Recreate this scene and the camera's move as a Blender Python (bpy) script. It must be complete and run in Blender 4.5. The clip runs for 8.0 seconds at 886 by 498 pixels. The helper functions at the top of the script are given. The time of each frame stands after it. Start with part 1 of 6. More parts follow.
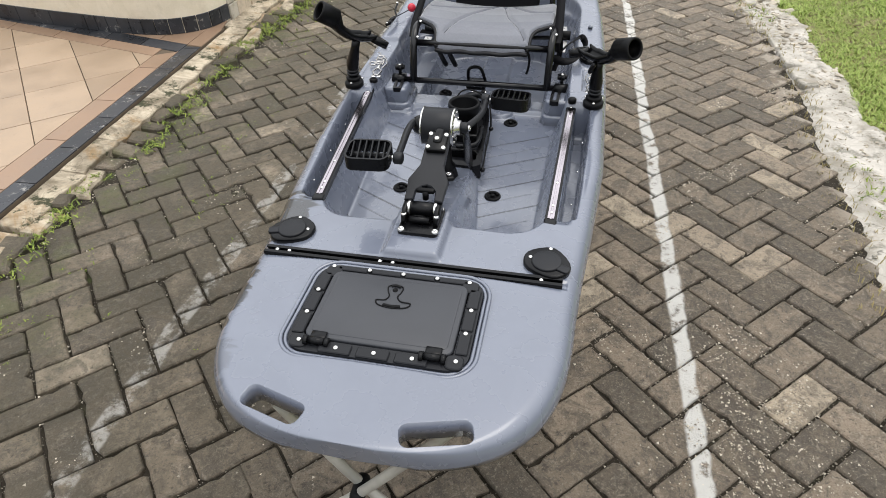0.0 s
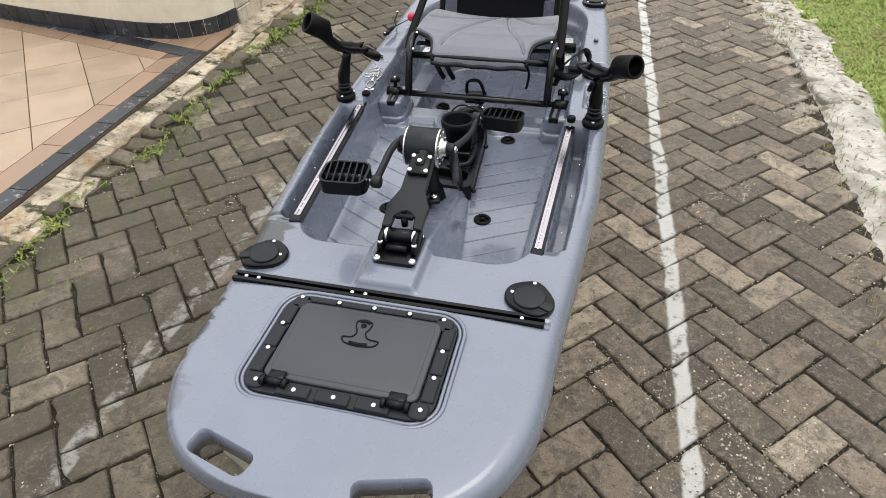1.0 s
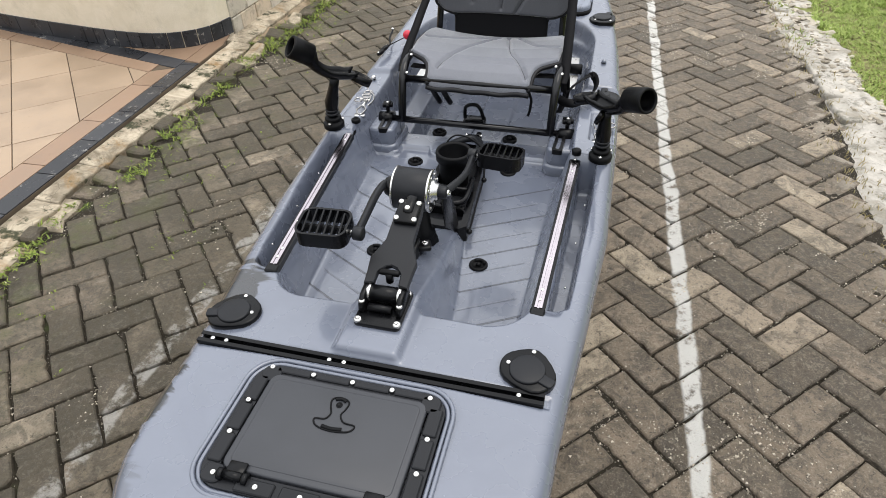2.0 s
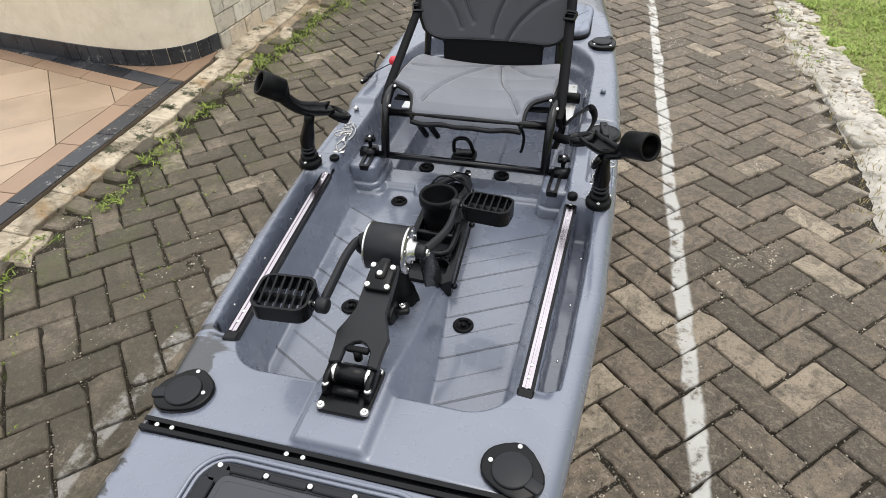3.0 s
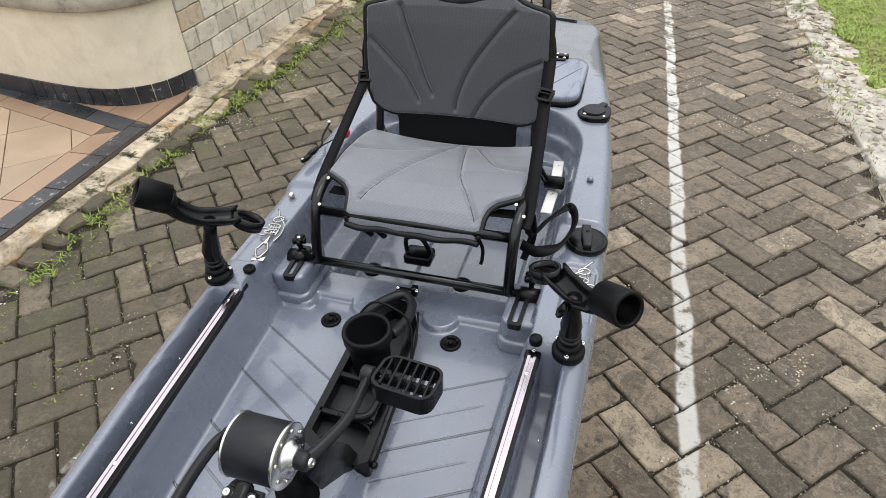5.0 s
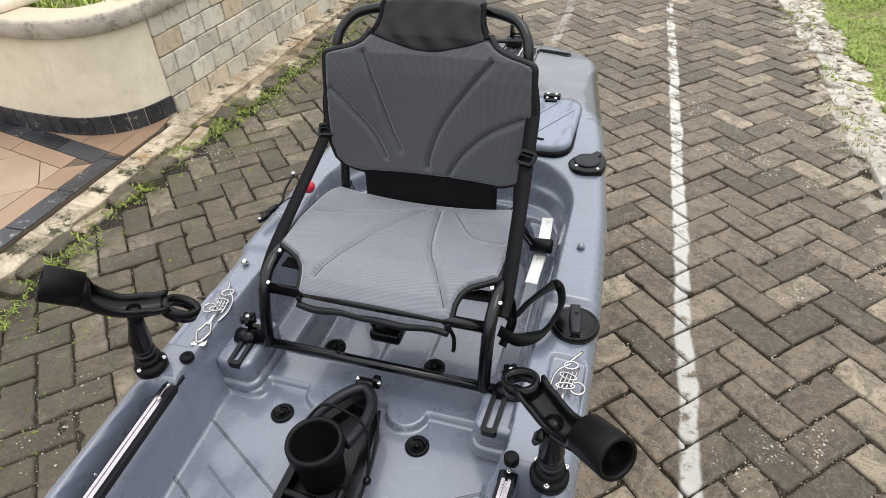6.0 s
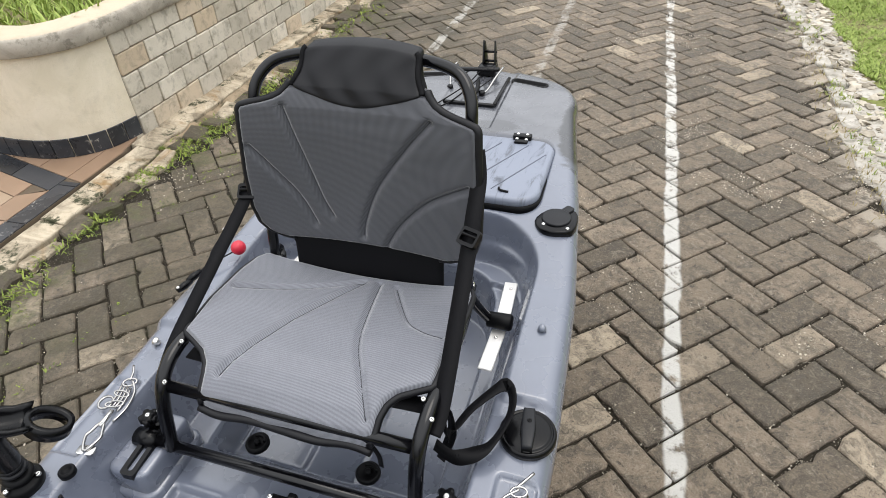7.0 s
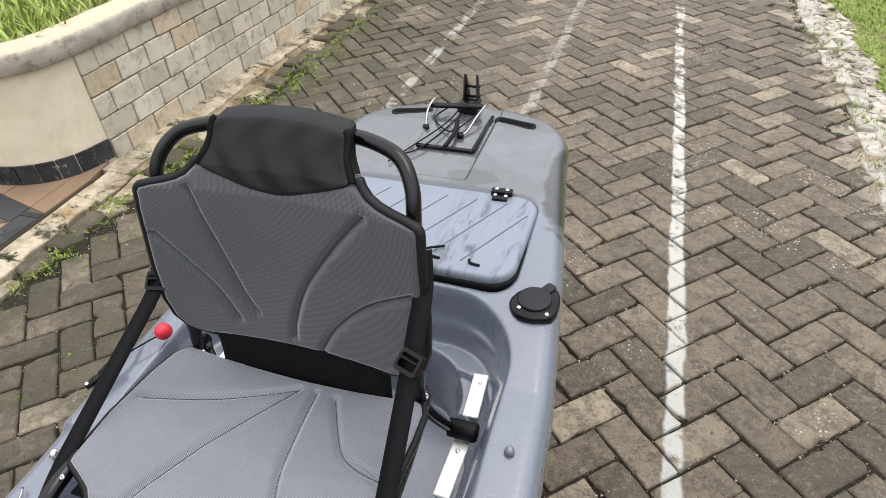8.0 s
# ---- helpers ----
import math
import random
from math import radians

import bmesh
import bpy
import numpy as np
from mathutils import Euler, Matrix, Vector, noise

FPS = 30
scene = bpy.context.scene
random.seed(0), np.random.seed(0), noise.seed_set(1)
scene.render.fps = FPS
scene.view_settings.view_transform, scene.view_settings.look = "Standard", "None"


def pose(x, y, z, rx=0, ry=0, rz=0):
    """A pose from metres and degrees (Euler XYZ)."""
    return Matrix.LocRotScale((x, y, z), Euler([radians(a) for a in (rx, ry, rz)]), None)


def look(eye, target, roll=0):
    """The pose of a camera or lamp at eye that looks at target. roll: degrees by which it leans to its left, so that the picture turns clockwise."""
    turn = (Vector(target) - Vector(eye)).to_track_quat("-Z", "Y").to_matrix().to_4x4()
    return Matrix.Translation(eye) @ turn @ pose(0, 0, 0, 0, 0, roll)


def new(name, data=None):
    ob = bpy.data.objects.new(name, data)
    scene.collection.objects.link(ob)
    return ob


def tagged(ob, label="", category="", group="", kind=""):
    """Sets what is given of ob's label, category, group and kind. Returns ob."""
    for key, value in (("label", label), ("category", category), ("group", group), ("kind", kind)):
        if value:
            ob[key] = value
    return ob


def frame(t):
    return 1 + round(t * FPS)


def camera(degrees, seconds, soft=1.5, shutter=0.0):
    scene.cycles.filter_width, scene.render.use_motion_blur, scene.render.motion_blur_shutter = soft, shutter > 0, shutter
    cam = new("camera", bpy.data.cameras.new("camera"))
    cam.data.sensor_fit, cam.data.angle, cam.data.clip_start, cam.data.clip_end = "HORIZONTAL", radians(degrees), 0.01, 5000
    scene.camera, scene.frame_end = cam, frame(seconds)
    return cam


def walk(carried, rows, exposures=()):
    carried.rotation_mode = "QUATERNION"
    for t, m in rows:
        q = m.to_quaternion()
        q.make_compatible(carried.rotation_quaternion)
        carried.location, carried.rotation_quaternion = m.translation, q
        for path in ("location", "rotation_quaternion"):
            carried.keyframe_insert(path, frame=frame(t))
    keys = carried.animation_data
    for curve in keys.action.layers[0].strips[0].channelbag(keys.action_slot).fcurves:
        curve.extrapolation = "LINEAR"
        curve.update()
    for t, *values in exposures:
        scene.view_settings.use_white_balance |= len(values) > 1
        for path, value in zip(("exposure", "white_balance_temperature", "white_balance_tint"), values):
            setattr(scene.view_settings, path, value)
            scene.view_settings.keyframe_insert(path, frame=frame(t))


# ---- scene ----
cam = camera(71.2, 8.0, soft=0.6)
METRES, EYE, TILT, LEAN, TURN = 1.877, 1.5, 0.0, 0.0, 0.0
ROWS = [
    (0.0, 0.0, 0.0, 0.0, -1.26, -39.66, 1.52),
    (0.5, 0.0265, 0.0281, -0.0017, -0.06, -39.49, 1.56),
    (1.0, 0.0485, 0.0575, -0.0041, 0.89, -39.46, 1.63),
    (1.5, 0.06, 0.1084, -0.0037, 1.35, -39.54, 1.66),
    (3.0, 0.0873, 0.2616, -0.0016, 1.71, -39.13, 1.77),
    (3.5, 0.1244, 0.3271, 0.0024, 2.28, -38.98, 1.89),
    (4.0, 0.1571, 0.3907, 0.0005, 2.93, -38.86, 2.02),
    (4.5, 0.1728, 0.4501, 0.001, 3.58, -38.73, 2.25),
    (6.0, 0.2132, 0.6421, 0.0036, 4.29, -37.88, 2.68),
    (6.5, 0.2472, 0.7172, 0.0068, 4.62, -37.61, 2.89),
    (7.0, 0.2738, 0.7852, 0.0043, 4.83, -38.06, 2.96),
    (7.5, 0.2959, 0.8526, 0.0017, 5.22, -38.08, 3.12),
    (8.0, 0.3152, 0.9342, 0.0051, 5.79, -38.2, 3.27),
]
walk(cam, [(t, pose(0, 0, EYE, TILT, LEAN, TURN) @ pose(METRES * x, METRES * y, METRES * z, 90 + pitch, roll, yaw)) for t, x, y, z, yaw, pitch, roll in ROWS],
     exposures=[(0.0, 0.38), (4.5, 0.40), (6.3, 0.50), (8.0, 0.50)])

# ---- light: a bright overcast sky with a faint soft sun ----
SUN_ELEV, SUN_AZ = 74.0, 60.0
world = bpy.data.worlds.new("sky")
scene.world = world
world.use_nodes = True
wn, wl = world.node_tree.nodes, world.node_tree.links
sky = wn.new("ShaderNodeTexSky")
sky.sky_type = "NISHITA"
sky.sun_disc = False
sky.sun_elevation, sky.sun_rotation = radians(SUN_ELEV), radians(SUN_AZ)
sky.air_density, sky.dust_density, sky.ozone_density = 1.0, 6.0, 1.0
wash = wn.new("ShaderNodeMix")
wash.data_type = "RGBA"
wash.inputs[0].default_value = 0.82
# an overcast sky is about three times brighter overhead than at its rim
coord = wn.new("ShaderNodeTexCoord")
part_xyz = wn.new("ShaderNodeSeparateXYZ")
wl.new(coord.outputs["Generated"], part_xyz.inputs[0])
rise = wn.new("ShaderNodeMapRange")
rise.interpolation_type = "SMOOTHSTEP"
rise.inputs[1].default_value, rise.inputs[2].default_value = 0.0, 0.70
rise.inputs[3].default_value, rise.inputs[4].default_value = 0.20, 1.36
wl.new(part_xyz.outputs[2], rise.inputs[0])
cloud = wn.new("ShaderNodeMix")
cloud.data_type, cloud.blend_type = "RGBA", "MULTIPLY"
cloud.inputs[0].default_value = 1.0
cloud.inputs[6].default_value = (12.2, 12.45, 12.75, 1)
wl.new(rise.outputs[0], cloud.inputs[7])
wl.new(cloud.outputs[2], wash.inputs[7])
wl.new(sky.outputs[0], wash.inputs[6])
wl.new(wash.outputs[2], wn["Background"].inputs[0])
wn["Background"].inputs[1].default_value = 0.1
sun = new("sun", bpy.data.lights.new("sun", "SUN"))
sun.data.energy, sun.data.angle, sun.data.color = 0.7, radians(35), (1.0, 0.96, 0.9)
az, el = radians(SUN_AZ), radians(SUN_ELEV)
sun.matrix_world = look((math.sin(az) * math.cos(el) * 20, math.cos(az) * math.cos(el) * 20, math.sin(el) * 20), (0, 2, 0))
scene.view_settings.exposure = 0.50

# ---- frames of reference ----
ROAD_YAW, KAYAK_YAW, KAYAK_AT = -11.0, -13.0, (-0.0757, 1.0787)
ROAD = pose(0, 0, 0, 0, 0, ROAD_YAW)
KAYAK = pose(KAYAK_AT[0], KAYAK_AT[1], 0, 0, 0, KAYAK_YAW)
rng = random.Random(7)
FLOOR_Z = 0.466

# ---- material helpers ----
class Nodes:
    """Short hand for one node material."""

    def __init__(self, name):
        self.m = bpy.data.materials.new(name)
        self.m.use_nodes = True
        self.t = self.m.node_tree
        self.b = self.t.nodes["Principled BSDF"]

    def add(self, kind):
        return self.t.nodes.new(kind)

    def put(self, socket, value):
        if isinstance(value, bpy.types.NodeSocket):
            self.t.links.new(value, socket)
        elif isinstance(value, (tuple, list)):
            socket.default_value = (*value, 1) if len(value) == 3 and socket.type == "RGBA" else value
        else:
            socket.default_value = value

    def world(self):
        return self.add("ShaderNodeNewGeometry").outputs["Position"]

    def local(self):
        return self.add("ShaderNodeTexCoord").outputs["Object"]

    def chance(self):
        """A random number for each object and each loose piece."""
        a = self.add("ShaderNodeObjectInfo").outputs["Random"]
        b = self.add("ShaderNodeNewGeometry").outputs["Random Per Island"]
        return self.math("FRACT", self.math("ADD", a, b))

    def turned(self, vec, yaw, scale=(1, 1, 1)):
        n = self.add("ShaderNodeMapping")
        self.put(n.inputs[0], vec)
        n.inputs[2].default_value = (0, 0, radians(yaw))
        n.inputs[3].default_value = scale
        return n.outputs[0]

    def xyz(self, vec):
        n = self.add("ShaderNodeSeparateXYZ")
        self.put(n.inputs[0], vec)
        return n.outputs

    def noise(self, vec, scale, detail=3.0, rough=0.55, distort=0.0):
        n = self.add("ShaderNodeTexNoise")
        self.put(n.inputs["Vector"], vec)
        n.inputs["Scale"].default_value, n.inputs["Detail"].default_value = scale, detail
        n.inputs["Roughness"].default_value, n.inputs["Distortion"].default_value = rough, distort
        return n.outputs[0]

    def cells(self, vec, scale, feature="F1"):
        n = self.add("ShaderNodeTexVoronoi")
        n.feature = feature
        self.put(n.inputs["Vector"], vec)
        n.inputs["Scale"].default_value = scale
        return n.outputs[0]

    def math(self, op, a, b=0.0, c=0.0):
        n = self.add("ShaderNodeMath")
        n.operation = op
        for s, v in zip(n.inputs, (a, b, c)):
            self.put(s, v)
        return n.outputs[0]

    def step(self, x, lo, hi, to=(0.0, 1.0)):
        n = self.add("ShaderNodeMapRange")
        n.interpolation_type = "SMOOTHSTEP"
        self.put(n.inputs[0], x)
        n.inputs[1].default_value, n.inputs[2].default_value = lo, hi
        n.inputs[3].default_value, n.inputs[4].default_value = to
        return n.outputs[0]

    def mix(self, f, a, b, blend="MIX"):
        n = self.add("ShaderNodeMix")
        n.data_type, n.blend_type = "RGBA", blend
        self.put(n.inputs[0], f)
        self.put(n.inputs[6], a)
        self.put(n.inputs[7], b)
        return n.outputs[2]

    def bump(self, height, strength=0.3, distance=0.002):
        n = self.add("ShaderNodeBump")
        n.inputs["Strength"].default_value, n.inputs["Distance"].default_value = strength, distance
        self.put(n.inputs["Height"], height)
        self.put(self.b.inputs["Normal"], n.outputs[0])
        return n

    def done(self, colour=None, rough=None, metal=None, spec=None):
        for key, v in (("Base Color", colour), ("Roughness", rough), ("Metallic", metal), ("Specular IOR Level", spec)):
            if v is not None:
                self.put(self.b.inputs[key], v)
        return self.m


def plain(name, colour, rough=0.5, metal=0.0, grain=400.0, vary=0.15, bump=0.1, spec=0.5):
    """One material with fine grain and slow blotches."""
    k = Nodes(name)
    p = k.local()
    slow, fine = k.noise(p, 9.0, 4), k.noise(p, grain, 2)
    dark = tuple(c * (1 - vary) for c in colour)
    light = tuple(min(1, c * (1 + vary)) for c in colour)
    c = k.mix(k.step(slow, 0.3, 0.7), dark, light)
    c = k.mix(k.math("MULTIPLY", fine, 0.25), c, dark)
    k.bump(fine, bump, 0.0006)
    return k.done(c, k.step(slow, 0.3, 0.7, (max(0.05, rough - 0.06), rough + 0.06)), metal, spec)


def line_mask(k, road):
    """White paint in three hand-drawn stripes along the road, worn through by patches."""
    a, b, _ = k.xyz(road)
    wob = k.math("MULTIPLY", k.math("SUBTRACT", k.noise(road, 5.0, 4), 0.5), 0.05)
    a = k.math("ADD", a, wob)

    def stripe(at, slope, b0, b1, half):
        off = k.math("ABSOLUTE", k.math("SUBTRACT", a, k.math("MULTIPLY_ADD", b, slope, at)))
        s = k.step(off, half - 0.006, half + 0.006, (1.0, 0.0))
        return k.math("MULTIPLY", s, k.math("MULTIPLY", k.step(b, b0, b0 + 0.3), k.step(b, b1, b1 + 0.4, (1.0, 0.0))))

    worn = k.noise(road, 17.0, 6, 0.75)
    blot = k.noise(road, 4.0, 3)
    right = k.math("MULTIPLY", stripe(0.485, 0.0, -3, 14, 0.0255), k.step(k.math("MULTIPLY_ADD", k.step(b, 3.8, 6.5), -0.12, k.math("MULTIPLY_ADD", blot, 0.6, worn)), 0.62, 0.78))
    left = k.math("MULTIPLY", stripe(-1.195, 0.027, -3, 12, 0.032), k.step(k.math("MULTIPLY_ADD", blot, 0.8, worn), 0.84, 1.02))
    mid = k.math("MULTIPLY", stripe(-0.43, 0.028, 4.4, 12, 0.03), k.step(k.math("MULTIPLY_ADD", blot, 0.8, worn), 0.80, 0.98))
    left = k.math("MULTIPLY", left, k.step(b, 2.5, 5.0, (0.45, 0.62)))
    mid = k.math("MULTIPLY", mid, 0.4)
    return k.math("MAXIMUM", right, k.math("MAXIMUM", left, mid))


def make_paver():
    k = Nodes("concrete_paver")
    p = k.world()
    road = k.turned(p, -ROAD_YAW)
    one = k.chance()
    base = k.mix(one, (0.108, 0.087, 0.062), (0.290, 0.230, 0.166))
    base = k.mix(k.step(one, 0.90, 0.99), base, (0.443, 0.365, 0.265))
    grain = k.noise(p, 210.0, 5, 0.75)
    blot = k.noise(p, 13.0, 7, 0.74, 1.1)
    mid = k.noise(p, 58.0, 6, 0.72, 0.5)
    smear = k.noise(p, 30.0, 5, 0.70, 1.6)
    c = k.mix(k.step(blot, 0.40, 0.58), k.mix(0.62, base, (0.050, 0.042, 0.031)), base)
    c = k.mix(k.step(smear, 0.54, 0.66, (0.0, 0.60)), c, k.mix(0.45, base, (0.46, 0.40, 0.315)))
    c = k.mix(k.step(mid, 0.55, 0.65, (0.0, 0.50)), c, k.mix(0.5, base, (0.46, 0.40, 0.32)))
    c = k.mix(k.step(mid, 0.44, 0.36, (0.0, 0.72)), c, (0.040, 0.034, 0.026))
    c = k.mix(k.step(grain, 0.55, 0.66, (0.0, 0.30)), c, (0.50, 0.44, 0.35))
    c = k.mix(k.step(grain, 0.46, 0.37, (0.0, 0.45)), c, (0.040, 0.034, 0.027))
    c = k.mix(k.step(k.cells(p, 70.0), 0.13, 0.08, (0.0, 0.55)), c, (0.022, 0.019, 0.015))
    wide = k.noise(p, 1.1, 3)
    c = k.mix(k.step(wide, 0.45, 0.75, (0.0, 0.3)), c, (0.079, 0.070, 0.051))
    # blotchy darker tone that grows towards the lane's left side
    left_dark = k.math("MULTIPLY", k.step(k.noise(p, 3.0, 5, 0.7), 0.30, 0.55), k.step(k.xyz(road)[0], -0.35, -1.1, (0.0, 0.62)))
    c = k.mix(left_dark, c, (0.053, 0.045, 0.026))
    green = k.math("MULTIPLY", k.step(k.noise(p, 4.3, 6, 0.75), 0.50, 0.62), k.step(k.xyz(road)[0], -1.25, -1.95, (0.0, 0.42)))
    c = k.mix(green, c, (0.090, 0.105, 0.028))
    spill = k.math("MULTIPLY", k.step(k.noise(p, 7.0, 6, 0.7), 0.47, 0.55), k.step(k.xyz(road)[0], 1.13, 1.27, (0.0, 0.75)))
    c = k.mix(spill, c, (0.422, 0.370, 0.298))
    c = k.mix(line_mask(k, road), c, k.mix(blot, (0.50, 0.485, 0.445), (0.68, 0.665, 0.62)))
    k.bump(k.math("ADD", k.math("MULTIPLY", blot, 1.2), k.math("MULTIPLY_ADD", mid, 1.0, grain)), 1.0, 0.006)
    return k.done(c, k.step(blot, 0.3, 0.7, (0.55, 0.80)), 0.0, 0.45)


def make_joint():
    k = Nodes("joint_dirt")
    p = k.world()
    road = k.turned(p, -ROAD_YAW)
    c = k.mix(k.noise(p, 30.0, 5, 0.7), (0.011, 0.009, 0.007), (0.053, 0.044, 0.031))
    c = k.mix(k.step(k.cells(p, 130.0), 0.28, 0.1, (0.0, 1.0)), c, k.mix(k.noise(p, 90.0, 1), (0.148, 0.130, 0.102), (0.475, 0.430, 0.363)))
    moss = k.math("MULTIPLY", k.step(k.noise(p, 6.0, 4), 0.55, 0.70), k.step(k.xyz(road)[0], -1.1, -1.95, (0.05, 0.8)))
    c = k.mix(moss, c, (0.063, 0.085, 0.023))
    k.bump(k.noise(p, 120.0, 4, 0.8), 0.9, 0.006)
    return k.done(c, 0.95, 0.0, 0.2)


def make_concrete(name, light, dark, stain=(0.30, 0.21, 0.11), stains=0.5, moss=0.3, cracks=True, dust=None):
    k = Nodes(name)
    p = k.world()
    blot, grain = k.noise(p, 6.0, 6, 0.7, 0.6), k.noise(p, 130.0, 4, 0.7)
    c = k.mix(k.step(blot, 0.32, 0.68), dark, light)
    c = k.mix(k.math("MULTIPLY", k.step(k.noise(p, 3.1, 5, 0.7, 1.0), 0.5, 0.7), stains), c, stain)
    c = k.mix(k.math("MULTIPLY", k.step(k.noise(p, 9.0, 5, 0.75), 0.52, 0.63), moss), c, (0.05, 0.052, 0.028))
    if cracks:
        crack = k.cells(k.math_warp(p), 5.0, "DISTANCE_TO_EDGE")
        c = k.mix(k.step(crack, 0.0, 0.006, (0.6, 0.0)), c, (0.03, 0.028, 0.022))
    c = k.mix(k.step(grain, 0.6, 0.75, (0.0, 0.4)), c, dark)
    if dust:
        up = k.xyz(k.add("ShaderNodeNewGeometry").outputs["Normal"])[2]
        c = k.mix(k.step(k.math("MULTIPLY_ADD", k.math("SUBTRACT", blot, 0.5), 0.5, up), 0.75, 0.95, (0.0, 0.85)), c, dust)
    k.bump(k.math("MULTIPLY_ADD", blot, 1.5, grain), 0.8, 0.005)
    return k.done(c, 0.92, 0.0, 0.25)


def _warp(self, vec):
    n = self.add("ShaderNodeTexNoise")
    self.put(n.inputs["Vector"], vec)
    n.inputs["Scale"].default_value, n.inputs["Detail"].default_value = 7.0, 3.0
    m = self.add("ShaderNodeVectorMath")
    m.operation = "MULTIPLY_ADD"
    self.put(m.inputs[0], n.outputs[1])
    m.inputs[1].default_value = (0.12, 0.12, 0.12)
    self.put(m.inputs[2], vec)
    return m.outputs[0]


Nodes.math_warp = _warp


def make_tile(name, light, dark, gloss=0.35, splash=0.0, spec=0.4):
    k = Nodes(name)
    p, one = k.world(), k.chance()
    blot = k.noise(p, 5.0, 5, 0.65)
    c = k.mix(k.step(k.math("MULTIPLY_ADD", one, 0.35, blot), 0.35, 0.95), dark, light)
    c = k.mix(k.step(k.noise(p, 45.0, 4, 0.7), 0.58, 0.8, (0.0, 0.35)), c, tuple(x * 0.6 for x in dark))
    if splash:
        lime = k.math("MULTIPLY", k.step(k.noise(p, 26.0, 6, 0.75), 0.56, 0.64), k.step(k.noise(p, 4.0, 3), 0.45, 0.6, (0.0, splash)))
        c = k.mix(lime, c, (0.42, 0.40, 0.36))
    k.bump(k.noise(p, 90.0, 3), 0.15, 0.001)
    return k.done(c, k.step(blot, 0.3, 0.7, (gloss, gloss + 0.25)), 0.0, spec)


def make_hull():
    """Rotomoulded plastic: slate blue with black swirls, greyer and darker towards the stern, with drain grooves in the
    cockpit floor. Shade is painted into the grooves and on the stern's right edge.
    """
    k = Nodes("slate_blue_plastic")
    p = k.local()
    u, v, z = k.xyz(p)
    warp = k.noise(p, 6.0, 5, 0.65, 1.2)
    streak = k.noise(k.turned(p, 20, (3.0, 9.0, 4.0)), 2.2, 3, 0.55, 1.5)
    c = k.mix(k.step(warp, 0.35, 0.65), (0.127, 0.142, 0.184), (0.136, 0.152, 0.195))

    def patch(cu, cv, ru, rv, swirl=2.2):
        du = k.math("DIVIDE", k.math("SUBTRACT", u, cu), ru)
        dv = k.math("DIVIDE", k.math("SUBTRACT", v, cv), rv)
        d = k.math("SQRT", k.math("ADD", k.math("MULTIPLY", du, du), k.math("MULTIPLY", dv, dv)))
        return k.step(k.math("MULTIPLY_ADD", k.math("SUBTRACT", streak, 0.5), swirl, d), 0.86, 1.10, (1.0, 0.0))

    black = k.math("MAXIMUM", patch(-0.372, -0.20, 0.045, 0.17), patch(-0.385, 0.12, 0.095, 0.10))
    # the stern's right edge: its dark shading painted as a black patch
    black = k.math("MAXIMUM", black, patch(0.335, 2.12, 0.056, 0.22, 0.5))
    black = k.math("MAXIMUM", black, k.math("MULTIPLY", patch(0.10, 2.05, 0.07, 0.035, 1.0), 0.5))
    black = k.math("MAXIMUM", black, k.math("MULTIPLY", patch(-0.33, -0.40, 0.06, 0.10), 0.35))
    grey = k.step(k.math("MULTIPLY_ADD", k.math("SUBTRACT", warp, 0.5), 0.10, v), 1.945, 2.03)
    c = k.mix(grey, c, k.mix(k.step(warp, 0.35, 0.68), (0.068, 0.071, 0.082), (0.108, 0.112, 0.126)))
    c = k.mix(black, c, (0.008, 0.009, 0.012))
    fine = k.noise(p, 900.0, 2)
    scuff = k.noise(k.turned(p, 35, (1, 6, 1)), 30.0, 4, 0.7)
    c = k.mix(k.step(scuff, 0.66, 0.8, (0.0, 0.06)), c, (0.5, 0.52, 0.56))
    # slanting grooves across the cockpit floor, deep and shallow by turns, with painted shade
    au = k.math("ABSOLUTE", k.math("ADD", u, 0.006))
    slant = k.math("SUBTRACT", v, k.math("MULTIPLY", k.math("SUBTRACT", au, 0.085), 0.54))

    def comb(first, depth, reach):
        off = k.math("ABSOLUTE", k.math("SUBTRACT", k.math("FRACT", k.math("DIVIDE", k.math("SUBTRACT", slant, first - 0.066), 0.132)), 0.5))
        line = k.step(k.math("MULTIPLY", off, 0.132), 0.0011, 0.0036, (depth, 0.0))
        return k.math("MULTIPLY", line, k.step(au, reach, reach - 0.012))

    grooves = k.math("ADD", comb(0.189, 1.0, 0.300), comb(0.255, 0.45, 0.250))
    span = k.math("MULTIPLY", k.step(au, 0.080, 0.088), k.math("MULTIPLY", k.step(slant, 0.16, 0.17), k.step(slant, 0.76, 0.745)))
    grooves = k.math("MULTIPLY", grooves, k.math("MULTIPLY", span, k.step(z, FLOOR_Z + 0.006, FLOOR_Z + 0.003)))
    # the shade inside the grooves, mixed into the base colour
    c = k.mix(k.math("MULTIPLY", grooves, 0.62), c, (0.030, 0.032, 0.038))
    soft = k.add("ShaderNodeBump")
    soft.inputs["Strength"].default_value, soft.inputs["Distance"].default_value = 0.9, 0.004
    soft.invert = True
    k.put(soft.inputs["Height"], grooves)
    b = k.bump(k.math("MULTIPLY_ADD", k.noise(p, 22.0, 2), 1.2, k.math("MULTIPLY", fine, 0.5)), 0.10, 0.0012)
    k.put(b.inputs["Normal"], soft.outputs[0])
    k.put(k.b.inputs["Coat Weight"], 0.7)
    k.put(k.b.inputs["Coat Roughness"], 0.07)
    return k.done(c, k.step(k.noise(p, 14.0, 4), 0.3, 0.7, (0.22, 0.32)), 0.0, 0.8)


